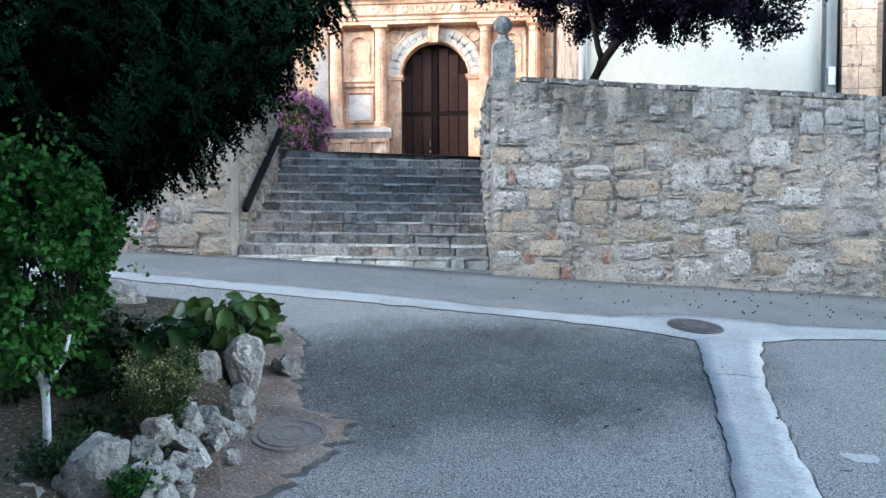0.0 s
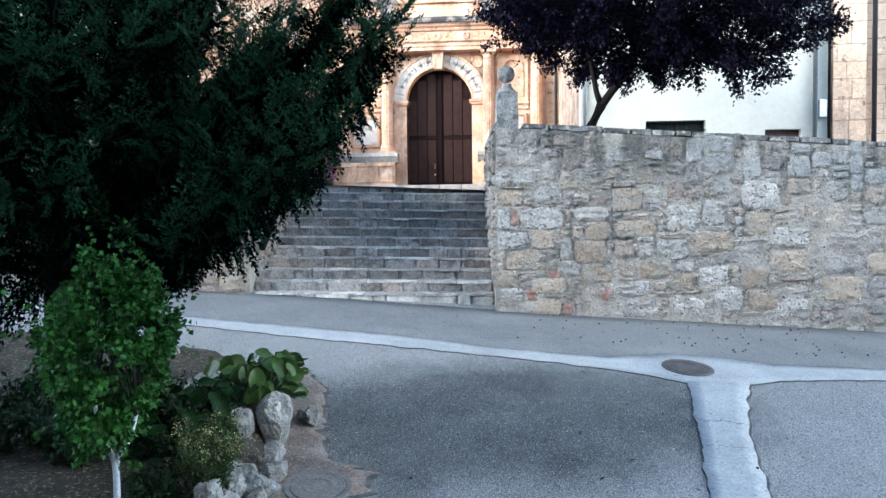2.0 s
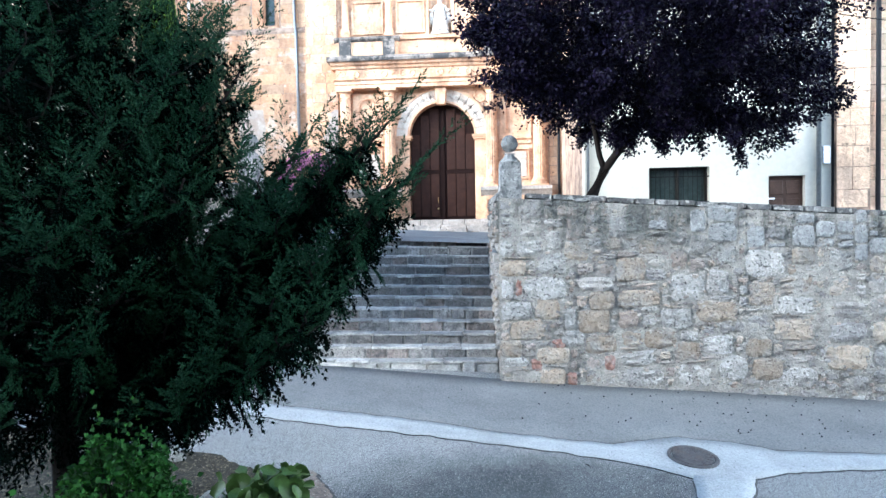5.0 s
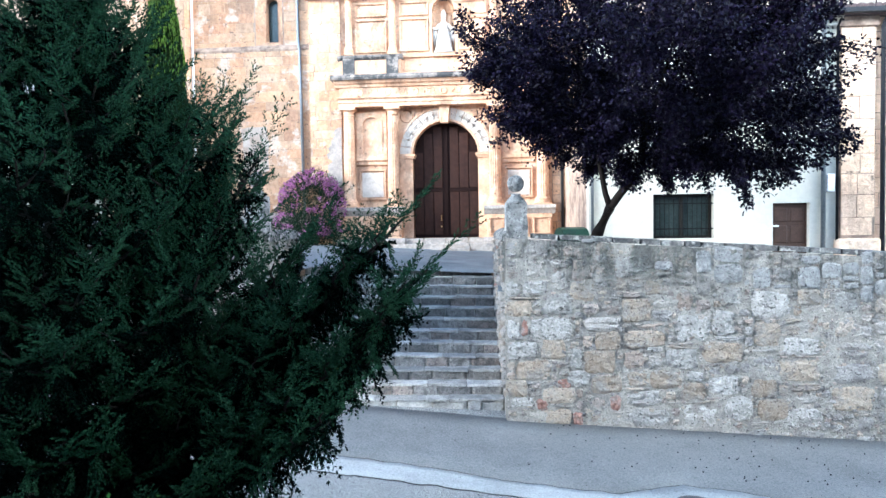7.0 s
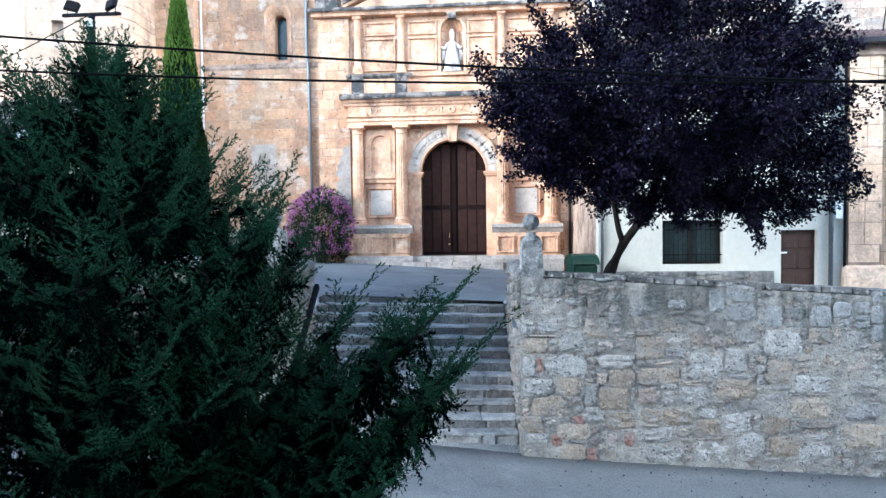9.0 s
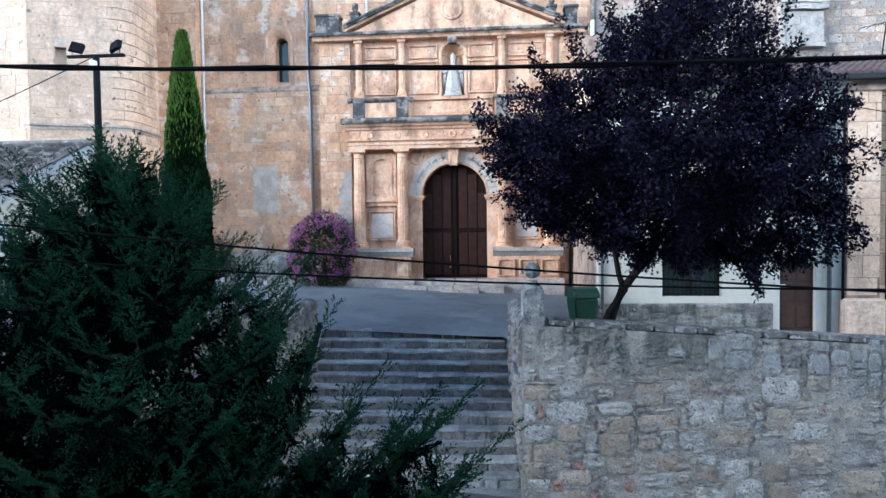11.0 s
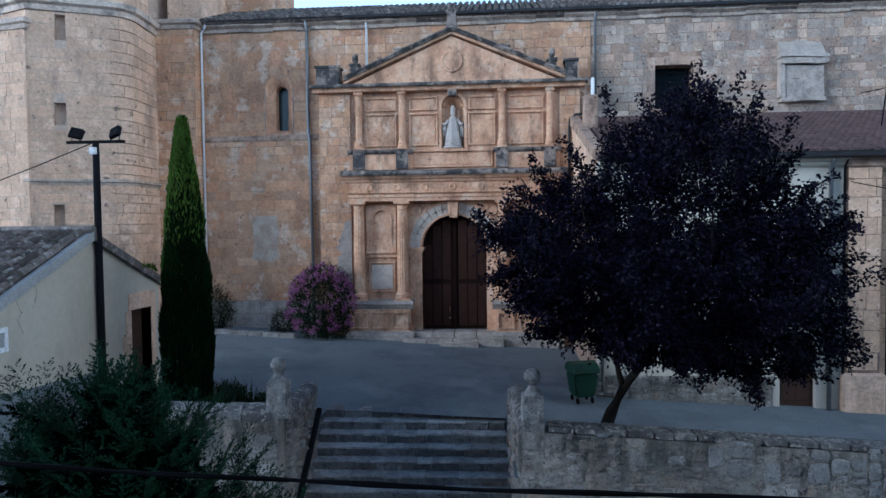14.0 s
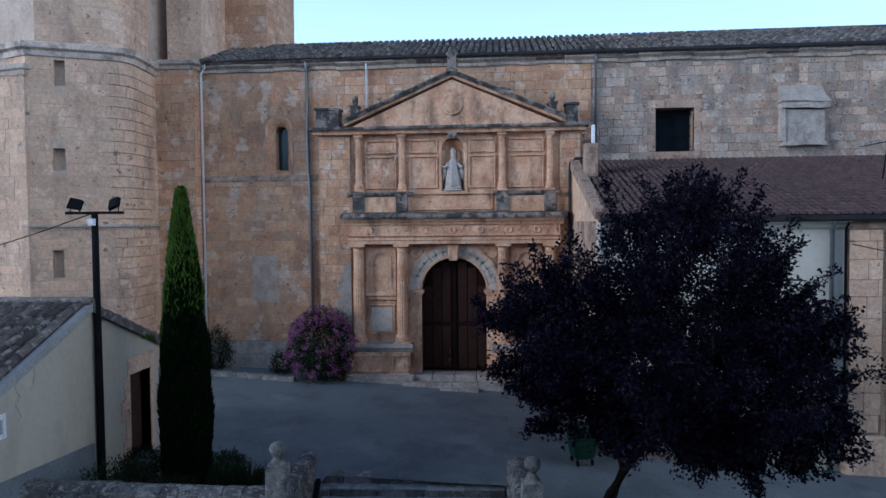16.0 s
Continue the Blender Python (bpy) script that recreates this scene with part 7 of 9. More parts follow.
# low kerb round the planting at the church wall
kerb = thing("planting_kerb", "low pale stone kerb along the planting at the church wall", "kerb")
for k in range(6):
    bm = bmesh.new()
    x0, y0 = -11.6 + 0.62 * k, 23.55 - 0.04 * k
    box(bm, x0, x0 + 0.6, y0, y0 + 0.22, 2.9, terrace_z(x0, y0) + 0.16)
    soften(bm, 0.025)
    part("kerb_stone", bm, PALE_STONE, kerb)

# ---- green container ----
binn = thing("waste_container", "green plastic waste container with a rounded lid", "waste container")
bm = bmesh.new()
hexa(bm, [(-0.38, -0.36, 0.22), (0.38, -0.36, 0.22), (0.38, 0.36, 0.22), (-0.38, 0.36, 0.22), (-0.5, -0.46, 1.0), (0.5, -0.46, 1.0), (0.5, 0.46, 1.0), (-0.5, 0.46, 1.0)])
soften(bm, 0.05, 2)
part("body", bm, GREEN_PLASTIC, binn)
bm = bmesh.new()
prism_x(bm, [(-0.5, 1.01), (0.5, 1.01), (0.48, 1.15), (0.3, 1.3), (0.0, 1.36), (-0.3, 1.3), (-0.48, 1.15)], -0.53, 0.53)
soften(bm, 0.02)
part("lid", bm, GREEN_PLASTIC, binn)
for sx in (-1, 1):
    for sy in (-1, 1):
        bm = bmesh.new()
        lathe(bm, [(0.03, -0.03), (0.1, -0.03), (0.1, 0.03), (0.03, 0.03)], 0, 0, 14)
        for v in bm.verts:
            v.co = Vector((sx * 0.3 + v.co.z, sy * 0.28 + v.co.x, 0.1 + v.co.y))
        part("wheel", bm, CABLE, binn)
bm = bmesh.new()
box(bm, -0.42, 0.42, -0.5, -0.44, 0.92, 0.97)
part("grip_bar", bm, GREEN_PLASTIC, binn)
binn.matrix_world = pose(1.68, 17.1, terrace_z(1.68, 17.1), 0, 0, 15) @ Matrix.Diagonal((0.66, 0.72, 0.8, 1))

# ---- west cottage ----
cottage = thing("cottage", "low yellow-plastered cottage with an old tiled roof", "house")
HX = -9.42
bm = bmesh.new()
ridge_y, ridge_z, slope = 13.5, 7.36, 0.415
gz = lambda y: ridge_z - slope * abs(y - ridge_y)
DY0, DY1, DZ = 15.1, 16.05, 5.5
prism_x(bm, [(10.4, 2.5), (DY0, 2.5), (DY0, gz(DY0)), (ridge_y, ridge_z), (10.4, gz(10.4))], HX - 0.4, HX)
prism_x(bm, [(DY0, DZ), (DY1, DZ), (DY1, gz(DY1)), (DY0, gz(DY0))], HX - 0.4, HX)
prism_x(bm, [(DY1, 2.5), (16.5, 2.5), (16.5, gz(16.5)), (DY1, gz(DY1))], HX - 0.4, HX)
bmesh.ops.remove_doubles(bm, verts=bm.verts, dist=1e-4)
part("gable_wall", bm, HOUSE_PLASTER, cottage, "pale yellow plaster gable, cracked")
for y in (10.4, 16.5):
    bm = bmesh.new()
    box(bm, -17, HX - 0.4, y - (0.0 if y < 12 else 0.4), y + (0.4 if y < 12 else 0.0), 2.5, gz(y))
    part("side_wall", bm, HOUSE_PLASTER, cottage)
for s in (-1, 1):
    bm = bmesh.new()
    ye = ridge_y + s * 3.35
    prism_x(bm, [(ridge_y, ridge_z), (ye, gz(ye)), (ye, gz(ye) + 0.09), (ridge_y, ridge_z + 0.09)], -17, HX + 0.12)
    rp = part("roof_slope", bm, TILE_GREY, cottage, "lichened grey-brown barrel tiles")
    tiled_roof(rp, -14.5, HX + 0.14, (ye, gz(ye) + 0.09), (ridge_y, ridge_z + 0.09), TILE_GREY, TILE_GREY_PIECE, 200, 0.23, 0.36, 0.095)
    bm = bmesh.new()
    prism_x(bm, [(ridge_y, ridge_z - 0.1), (ye, gz(ye) - 0.1), (ye, gz(ye) + 0.1), (ridge_y, ridge_z + 0.1)], HX + 0.005, HX + 0.13)
    part("bargeboard", bm, CONCRETE if s < 0 else TILE_GREY, cottage)
bm = bmesh.new()
tube(bm, [(x, ridge_y, ridge_z + 0.12) for x in (-17, -13, HX + 0.12)], 0.11, 8)
part("ridge_tiles", bm, TILE_GREY, cottage)
bm = bmesh.new()
prism_x(bm, [(10.38, 2.5), (13.6, 2.5), (13.6, 4.33), (10.38, 4.55)], HX, HX + 0.014)
part("dado", bm, TERRACE, cottage, "grey painted dado at the wall's foot")
CRACKS = [[(11.14, 6.26), (11.31, 5.95), (11.21, 5.81), (11.38, 5.5)],
          [(11.71, 6.5), (11.76, 6.25), (11.6, 5.92)]]
for line in CRACKS:
    r6 = random.Random(len(line))
    cv, cf = [], []
    for (y0, z0), (y1, z1) in zip(line, line[1:]):
        for q in range(7):
            cv += [(HX + 0.003, y0 + (y1 - y0) * q / 7 + r6.gauss(0, 0.012) + e, z0 + (z1 - z0) * q / 7) for e in (-0.006, 0.006)]
    cf = [(2 * i, 2 * i + 1, 2 * i + 3, 2 * i + 2) for i in range(len(cv) // 2 - 1)]
    ob = new("crack", raw("crack", cv, cf, DIRT))
    ob.parent = cottage
cd = new("cottage_door")
cd.parent = cottage
tagged(cd, "dark opening in a stone door frame")
bm = bmesh.new()
box(bm, HX - 0.3, HX - 0.25, DY0, DY1, 2.6, DZ)
part("door_leaf", bm, SIDE_DOOR_WOOD, cd)
for y0, y1, z0, z1 in ((DY0 - 0.34, DY0, 3.3, 3.95), (DY0 - 0.22, DY0, 3.955, 4.42), (DY0 - 0.4, DY0, 4.425, 4.95), (DY0 - 0.24, DY0, 4.955, DZ), (DY1, DY1 + 0.2, 3.3, DZ), (DY0 - 0.1, DY1 + 0.2, DZ + 0.005, DZ + 0.42)):
    bm = bmesh.new()
    box(bm, HX - 0.3, HX + 0.03, y0, y1, z0, z1)
    soften(bm, 0.015)
    part("stone_jamb", bm, PALE_ASHLAR, cd)
vent = new("wall_vent")
vent.parent = cottage
tagged(vent, "small square vent in a pale stone frame")
for y0, y1, z0, z1 in ((10.55, 10.63, 5.3, 5.75), (10.84, 10.92, 5.3, 5.75), (10.63, 10.84, 5.3, 5.39), (10.63, 10.84, 5.66, 5.75)):
    bm = bmesh.new()
    box(bm, HX - 0.02, HX + 0.035, y0, y1, z0, z1)
    soften(bm, 0.008)
    part("frame_bar", bm, WHITE_PAINT, vent)
bm = bmesh.new()
box(bm, HX - 0.02, HX + 0.008, 10.63, 10.84, 5.39, 5.66)
part("vent_plate", bm, CONCRETE, vent)

# ---- floodlight mast ----
mast = thing("floodlight_mast", "dark steel mast with two floodlights on a crossbar", "lamp post")
MX, MY = -9.3, 13.67
bm = bmesh.new()
tube(bm, [(MX, MY, 2.9), (MX, MY, 6.2), (MX, MY, 9.42)], [0.09, 0.08, 0.07], 12)
part("pole", bm, IRON, mast, smooth=True)
bm = bmesh.new()
box(bm, MX - 0.66, MX + 0.66, MY - 0.04, MY + 0.04, 9.4, 9.46)
part("crossbar", bm, IRON, mast)
bm = bmesh.new()
box(bm, MX - 0.07, MX + 0.07, MY - 0.16, MY - 0.07, 9.15, 9.3)
soften(bm, 0.01)
part("junction_box", bm, WHITE_PAINT, mast)
for sx, turn in ((-0.45, 12), (0.45, -18)):
    bm = bmesh.new()
    hexa(bm, [(-0.1, -0.05, -0.12), (0.1, -0.05, -0.12), (0.13, 0.05, -0.12), (-0.13, 0.05, -0.12), (-0.1, -0.05, 0.12), (0.1, -0.05, 0.12), (0.13, 0.05, 0.12), (-0.13, 0.05, 0.12)])
    bmesh.ops.scale(bm, vec=(1.25, 1, 1), verts=bm.verts)
    soften(bm, 0.015)
    bmesh.ops.transform(bm, matrix=pose(MX + sx, MY, 9.63, -25, turn, turn), verts=bm.verts)
    fl = part("floodlight", bm, IRON, mast)
    bm = bmesh.new()
    tube(bm, [(MX + sx - 0.1, MY, 9.45), (MX + sx - 0.1, MY, 9.62), (MX + sx + 0.1, MY, 9.62), (MX + sx + 0.1, MY, 9.45)], 0.012, 6)
    part("bracket", bm, IRON, fl)
bm = bmesh.new()
tube(bm, [(MX - 0.05, MY, 9.42), (-11, 14.2, 9.0), (-16, 16, 7.9)], 0.012, 5)
part("feed_wire", bm, CABLE, mast)

# ---- overhead cables ----
def cable(y0, z0, slope, bend, r, label, twist=False):
    """A hanging cable: its height at x = 0, its slope there and how it bends up towards the ends."""
    bm = bmesh.new()
    pts = [(x, y0, z0 + slope * x + bend * x * x) for x in steps_between(-24, 24, 0.5)]
    if twist:
        for k in range(1, 3):
            tube(bm, [(p[0], p[1] + 0.55 * r * math.cos(i * 1.9 + k * 2.1), p[2] + 0.55 * r * math.sin(i * 1.9 + k * 2.1)) for i, p in enumerate(pts)], r * 0.62, 6)
    else:
        tube(bm, pts, r, 6)
    return thing("overhead_cable", label, "cable", "overhead cables", "", bm, CABLE)


cable(2.28, 6.35, -0.012, 0.006, 0.014, "thick twisted black power cable spanning the street", True)
cable(2.28, 5.41, -0.075, 0.006, 0.0055, "thin black telephone cable spanning the street")
cable(2.28, 5.36, -0.03, 0.008, 0.005, "thin black telephone cable spanning the street")

# ---- garden soil behind the west wall and fallen fruit under the plum ----
gv, gf = [], []
gxs, gys = steps_between(-9.4, -4.95, 0.3), steps_between(11.95, 14.7, 0.3)
for y in gys:
    for x in gxs:
        gv.append((x, y, terrace_z(x, y) + 0.07 + 0.05 * noise.noise((x * 2, y * 2, 0)) - (0.12 if x > -5.05 or y > 14.5 else 0)))
n = len(gxs)
for j in range(len(gys) - 1):
    for i in range(n - 1):
        gf.append((j * n + i, j * n + i + 1, (j + 1) * n + i + 1, (j + 1) * n + i))
tagged(new("garden_soil", raw("garden_soil", gv, gf, SOIL, True)), "dark garden soil behind the retaining wall", "ground", "", "structure")
r = random.Random(6)
fv, ff = [], []
for k in range(100):
    x = r.gauss(4.2, 2.2)
    y = r.uniform(9.75, 11.5)
    rad = r.uniform(0.01, 0.018)
    z = rough_road(x, y) + 0.006 + rad * 0.7
    b = len(fv)
    fv += [(x - rad, y, z), (x, y - rad, z), (x + rad, y, z), (x, y + rad, z), (x, y, z + rad), (x, y, z - rad)]
    ff += [(b + i, b + (i + 1) % 4, b + 4) for i in range(4)] + [(b + (i + 1) % 4, b + i, b + 5) for i in range(4)]
tagged(new("fallen_fruit", raw("fallen_fruit", fv, ff, PURPLE)), "small dark fallen plums scattered on the asphalt", "fruit", "", "stuff")

# leaves and litter lying on the road
r = random.Random(16)
spots = [(3.8, 7.24), (2.94, 6.62), (2.91, 6.19), (2.48, 4.97), (1.56, 6.11), (1.22, 5.83), (-0.16, 6.49), (1.06, 8.34), (3.96, 8.78), (2.37, 5.87)] + [(r.uniform(-1, 7), r.uniform(4.5, 10.5)) for _ in range(34)]
lv, lf = [], []
for x, y in spots:
    a, ln, w = r.uniform(0, 6.28), r.uniform(0.015, 0.05), r.uniform(0.008, 0.018)
    z = rough_road(x, y) + 0.026
    c, s_ = math.cos(a), math.sin(a)
    b = len(lv)
    lv += [(x - c * ln, y - s_ * ln, z), (x + s_ * w, y - c * w, z + 0.006), (x + c * ln, y + s_ * ln, z + 0.004), (x - s_ * w, y + c * w, z + 0.008)]
    lf.append((b, b + 1, b + 2, b + 3))
tagged(new("fallen_leaves", raw("fallen_leaves", lv, lf, BARK)), "dry dark leaves scattered over the road", "leaves", "", "stuff")

# ---- plants ----
def leaf_mesh(name, at, ahead, side, length, width, mat, fold=0.25):
    """Many folded leaves in one mesh: places, directions and sideways directions as arrays, one row a leaf."""
    at, ahead, side = (np.asarray(a, float) for a in (at, ahead, side))
    ahead = ahead / np.linalg.norm(ahead, axis=1, keepdims=True)
    side = side - ahead * (side * ahead).sum(1, keepdims=True)
    side = side / np.maximum(1e-6, np.linalg.norm(side, axis=1, keepdims=True))
    up = np.cross(ahead, side)
    ln, wd = np.asarray(length).reshape(-1, 1), np.asarray(width).reshape(-1, 1)
    tip = at + ahead * ln
    left = at + ahead * ln * 0.45 + side * wd / 2 + up * wd * fold
    right = at + ahead * ln * 0.45 - side * wd / 2 + up * wd * fold
    n = len(at)
    verts = np.stack([at, left, tip, right], 1).reshape(-1, 3)
    me = bpy.data.meshes.new(name)
    me.vertices.add(4 * n)
    me.vertices.foreach_set("co", verts.ravel())
    base = 4 * np.arange(n)[:, None]
    loops = (base + np.array([0, 1, 2, 0, 2, 3])).ravel()
    me.loops.add(6 * n)
    me.loops.foreach_set("vertex_index", loops)
    me.polygons.add(2 * n)
    me.polygons.foreach_set("loop_start", 3 * np.arange(2 * n))
    me.update(calc_edges=True)
    me.validate()
    me.materials.append(mat)
    return me


def unit(g, n):
    v = g.normal(size=(n, 3))
    return v / np.linalg.norm(v, axis=1, keepdims=True)


def crown(name, mesh, parent, label=""):
    ob = new(name, mesh)
    ob.parent = parent
    return tagged(ob, label)


# purple-leaved plum behind the wall
g = np.random.default_rng(4)
plum = thing("plum_tree", "purple-leaved plum tree with a leaning dark trunk", "tree")
bm = bmesh.new()
fork = Vector((1.95, 12.6, 4.33))
tube(bm, [(1.42, 12.6, 2.6), (1.55, 12.6, 3.4), (1.72, 12.6, 3.86), tuple(fork)], [0.16, 0.13, 0.115, 0.1], 12)
tube(bm, [fork, (1.86, 12.6, 4.6), (1.79, 12.6, 5.0), (1.6, 12.5, 5.8), (0.9, 12.3, 6.6)], [0.065, 0.055, 0.05, 0.04, 0.02], 8)
tube(bm, [fork, (2.15, 12.6, 4.6), (2.48, 12.6, 4.99), (2.9, 12.5, 5.8), (3.2, 12.3, 7.2)], [0.085, 0.08, 0.07, 0.055, 0.02], 8)
bough = Vector((2.48, 12.6, 5.0))
CC = Vector((2.5, 12.3, 6.9))


def plum_in(p):
    """Whether a place lies in the plum's uneven crown."""
    d = p - np.array([2.64, 12.3, 6.55])
    d[:, 2] += 0.17 * np.minimum(d[:, 0], 0.0)
    low = (d[:, 0] / 2.88) ** 2 + (d[:, 1] / 2.8) ** 2 + (d[:, 2] / 1.52) ** 2
    d = p - np.array([2.95, 12.1, 7.75])
    high = (d[:, 0] / (1.75 - 0.42 * np.clip(d[:, 2], -0.5, 2.2))) ** 2 + (d[:, 1] / 1.8) ** 2 + (d[:, 2] / 2.0) ** 2
    d = p - np.array([4.5, 12.2, 5.7])
    skirt = (d[:, 0] / 1.12) ** 2 + (d[:, 1] / 1.35) ** 2 + (d[:, 2] / 0.98) ** 2
    q = np.minimum(np.minimum(low, high), skirt)
    wob = np.array([0.75 * noise.noise(Vector(v) * 0.85) + 0.85 * noise.noise(Vector((v[0] * 1.5, v[1] * 1.5, v[2] * 3.0))) + 0.25 * noise.noise(Vector(v) * 4.5) for v in p])
    return q + 0.85 * wob - 0.05


cand = np.array(CC) + g.uniform(-1, 1, (16000, 3)) * [4.2, 3.5, 3.4]
q = plum_in(cand)
hollow = np.array([noise.noise(Vector((v[0] * 1.1 + 5, v[1] * 1.1 + 1, v[2] * 2.6 + 2))) for v in cand])
keep = (q < 1.0) & (hollow > -0.3) & (g.random(len(q)) < np.clip(0.25 + 0.75 * q, 0, 1))
twigs = cand[keep][:3400]
# long shoots that stand out of the crown
tips = cand[(q > 0.75) & (q < 1.02)][:330]
shoots = []
for p in tips:
    d = p - np.array([2.7, 12.3, 6.6])
    d = d / np.linalg.norm(d) + [0, 0, 0.4] + g.normal(size=3) * 0.3
    for f in np.arange(0.0, g.uniform(0.2, 0.75), 0.08):
        shoots.append(p + d * f + g.normal(size=3) * 0.02)
shoots = np.array(shoots)
shoots = shoots[(shoots[:, 2] < 10.0) & (shoots[:, 0] < 5.75) & (shoots[:, 0] > -0.95)]
limbs = []
for k in range(7):
    a = 2 * math.pi * k / 7 + 0.4
    end = CC + Vector((math.cos(a) * 2.5, math.sin(a) * 2.0, g.uniform(-0.2, 1.8)))
    if k == 0:
        end = CC + Vector((0.5, 0, 2.4))
    start = bough if end.x > 2.3 else Vector((1.7, 12.55, 5.4))
    mid = start.lerp(end, 0.45) + Vector((0, 0, 0.15))
    pts = [start, start.lerp(mid, 0.5) + Vector((0, 0, 0.1)), mid, end]
    tube(bm, pts, [0.05, 0.04, 0.032, 0.012], 8)
    limbs += [start.lerp(mid, 0.8), mid, mid.lerp(end, 0.5), end]
lm = np.array(limbs)
for t in twigs[::22]:
    o = lm[np.argmin(((lm - t) ** 2).sum(1))]
    m = (o + t) / 2 + g.normal(size=3) * 0.06
    tube(bm, [o, m, t], [0.016, 0.01, 0.004], 4)
part("trunk", bm, BARK, plum, "dark forked trunk and limbs", True)
per = 76
at = np.concatenate([np.repeat(twigs, per, 0) + g.normal(size=(len(twigs) * per, 3)) * 0.115, np.repeat(shoots, 22, 0) + g.normal(size=(len(shoots) * 22, 3)) * 0.055])
out = at - np.array(CC)
ahead = out / np.linalg.norm(out, axis=1, keepdims=True) * 0.5 + unit(g, len(at)) * 0.8 + [0, 0, -0.1]
crown("crown", leaf_mesh("crown", at, ahead, unit(g, len(at)), g.uniform(0.055, 0.095, len(at)), g.uniform(0.036, 0.058, len(at)), PURPLE), plum, "dense blackish purple foliage")

# yew beside the street
g = np.random.default_rng(9)
yew = thing("yew_tree", "dark green yew with ascending branches and drooping sprays", "tree")
bm = bmesh.new()
YX, YY = -3.8, 4.95
tube(bm, [(YX + 0.02, YY, 0.0), (YX, YY, 1.2), (YX - 0.02, YY, 3.0), (YX - 0.05, YY, 5.0), (YX - 0.08, YY, 6.15)], [0.13, 0.11, 0.085, 0.05, 0.012], 10)


def yew_radius(z):
    return float(np.interp(z, [1.3, 2.2, 3.2, 4.2, 4.6, 5.0, 5.4, 5.8, 6.3], [0.6, 1.15, 1.6, 1.6, 1.42, 1.12, 0.78, 0.42, 0.06]))


def spray_shape(seed, hanging, step, needle):
    """A spray of needle-set shoots that grows along +x: flat and feathery, or a loose hanging tassel."""
    r = random.Random(seed)
    rows = []

    def shoot(base, d, length, droop):
        """A shoot set round with needles."""
        d, p = Vector(d).normalized(), Vector(base)
        n = max(4, int(length / step))
        st = length / n
        turn = r.uniform(0, 6.28)
        for i in range(n):
            d = (d + Vector((0, 0, -droop * st))).normalized()
            p = p + d * st
            sd = d.cross(Vector((0, 0, 1)))
            sd = sd.normalized() if sd.length > 0.05 else Vector((0, 1, 0))
            up = sd.cross(d)
            f = 1 - 0.4 * i / n
            for q in (0, 1):
                a = turn + i * 2.4 + q * math.pi
                out = sd * math.cos(a) + up * math.sin(a) * 0.6
                rows.append((p[:], (d * 0.9 + out)[:], d.cross(out)[:], needle * f * r.uniform(0.8, 1.2)))
        rows.append((p[:], d[:], (0.1, 1.0, 0.2), needle * 0.8))
        return p

    if hanging:
        length = r.uniform(0.26, 0.4)
        shoot((0, 0, 0), (1, 0, 0), length, 0.0)
        for k in range(7):
            f = 0.06 + 0.1 * k
            sg = 1 if k % 2 else -1
            shoot((length * f, 0, 0), (1.0, sg * r.uniform(0.2, 0.6), r.uniform(-0.4, 0.4)), r.uniform(0.1, 0.2) * (1.2 - 0.5 * f), 0.0)
    else:
        length = r.uniform(0.26, 0.4)
        shoot((0, 0, 0), (1, 0, 0.15), length, r.uniform(0.3, 1.2))
        for k in range(9):
            f = 0.08 + 0.1 * k
            sg = 1 if k % 2 else -1
            shoot((length * f, 0, 0.02 * f), (0.85, sg * r.uniform(0.55, 0.9), r.uniform(-0.1, 0.3)), r.uniform(0.08, 0.14) * (1.3 - 0.75 * f), r.uniform(0, 2.5))
    return [np.array(c, float) for c in zip(*rows)]


INNER = [[spray_shape(i, False, 0.034, 0.052) for i in range(8)], [spray_shape(50 + i, True, 0.034, 0.052) for i in range(8)]]
OUTER = [[spray_shape(i, False, 0.0155, 0.036) for i in range(10)], [spray_shape(50 + i, True, 0.0155, 0.036) for i in range(8)]]
ny, tip_ny = [[], [], [], [], []], [[], [], [], [], []]


def place_spray(at, ahead, size, young=True, tassel=False):
    """Sets one spray at a place, pointing ahead, its flat side up."""
    x = Vector(ahead).normalized()
    y = Vector((0, 0, 1)).cross(x)
    y = y.normalized() if y.length > 0.1 else Vector((math.cos(size * 90), math.sin(size * 90), 0))
    y = (y + Vector(unit(g, 1)[0]) * 0.35).normalized()
    z = x.cross(y).normalized()
    y = z.cross(x)
    m = np.array([x, y, z])
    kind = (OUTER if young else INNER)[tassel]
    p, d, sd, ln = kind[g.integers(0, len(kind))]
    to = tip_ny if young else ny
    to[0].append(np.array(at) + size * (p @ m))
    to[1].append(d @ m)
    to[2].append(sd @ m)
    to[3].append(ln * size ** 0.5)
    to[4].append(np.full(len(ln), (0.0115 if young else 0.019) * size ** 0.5))


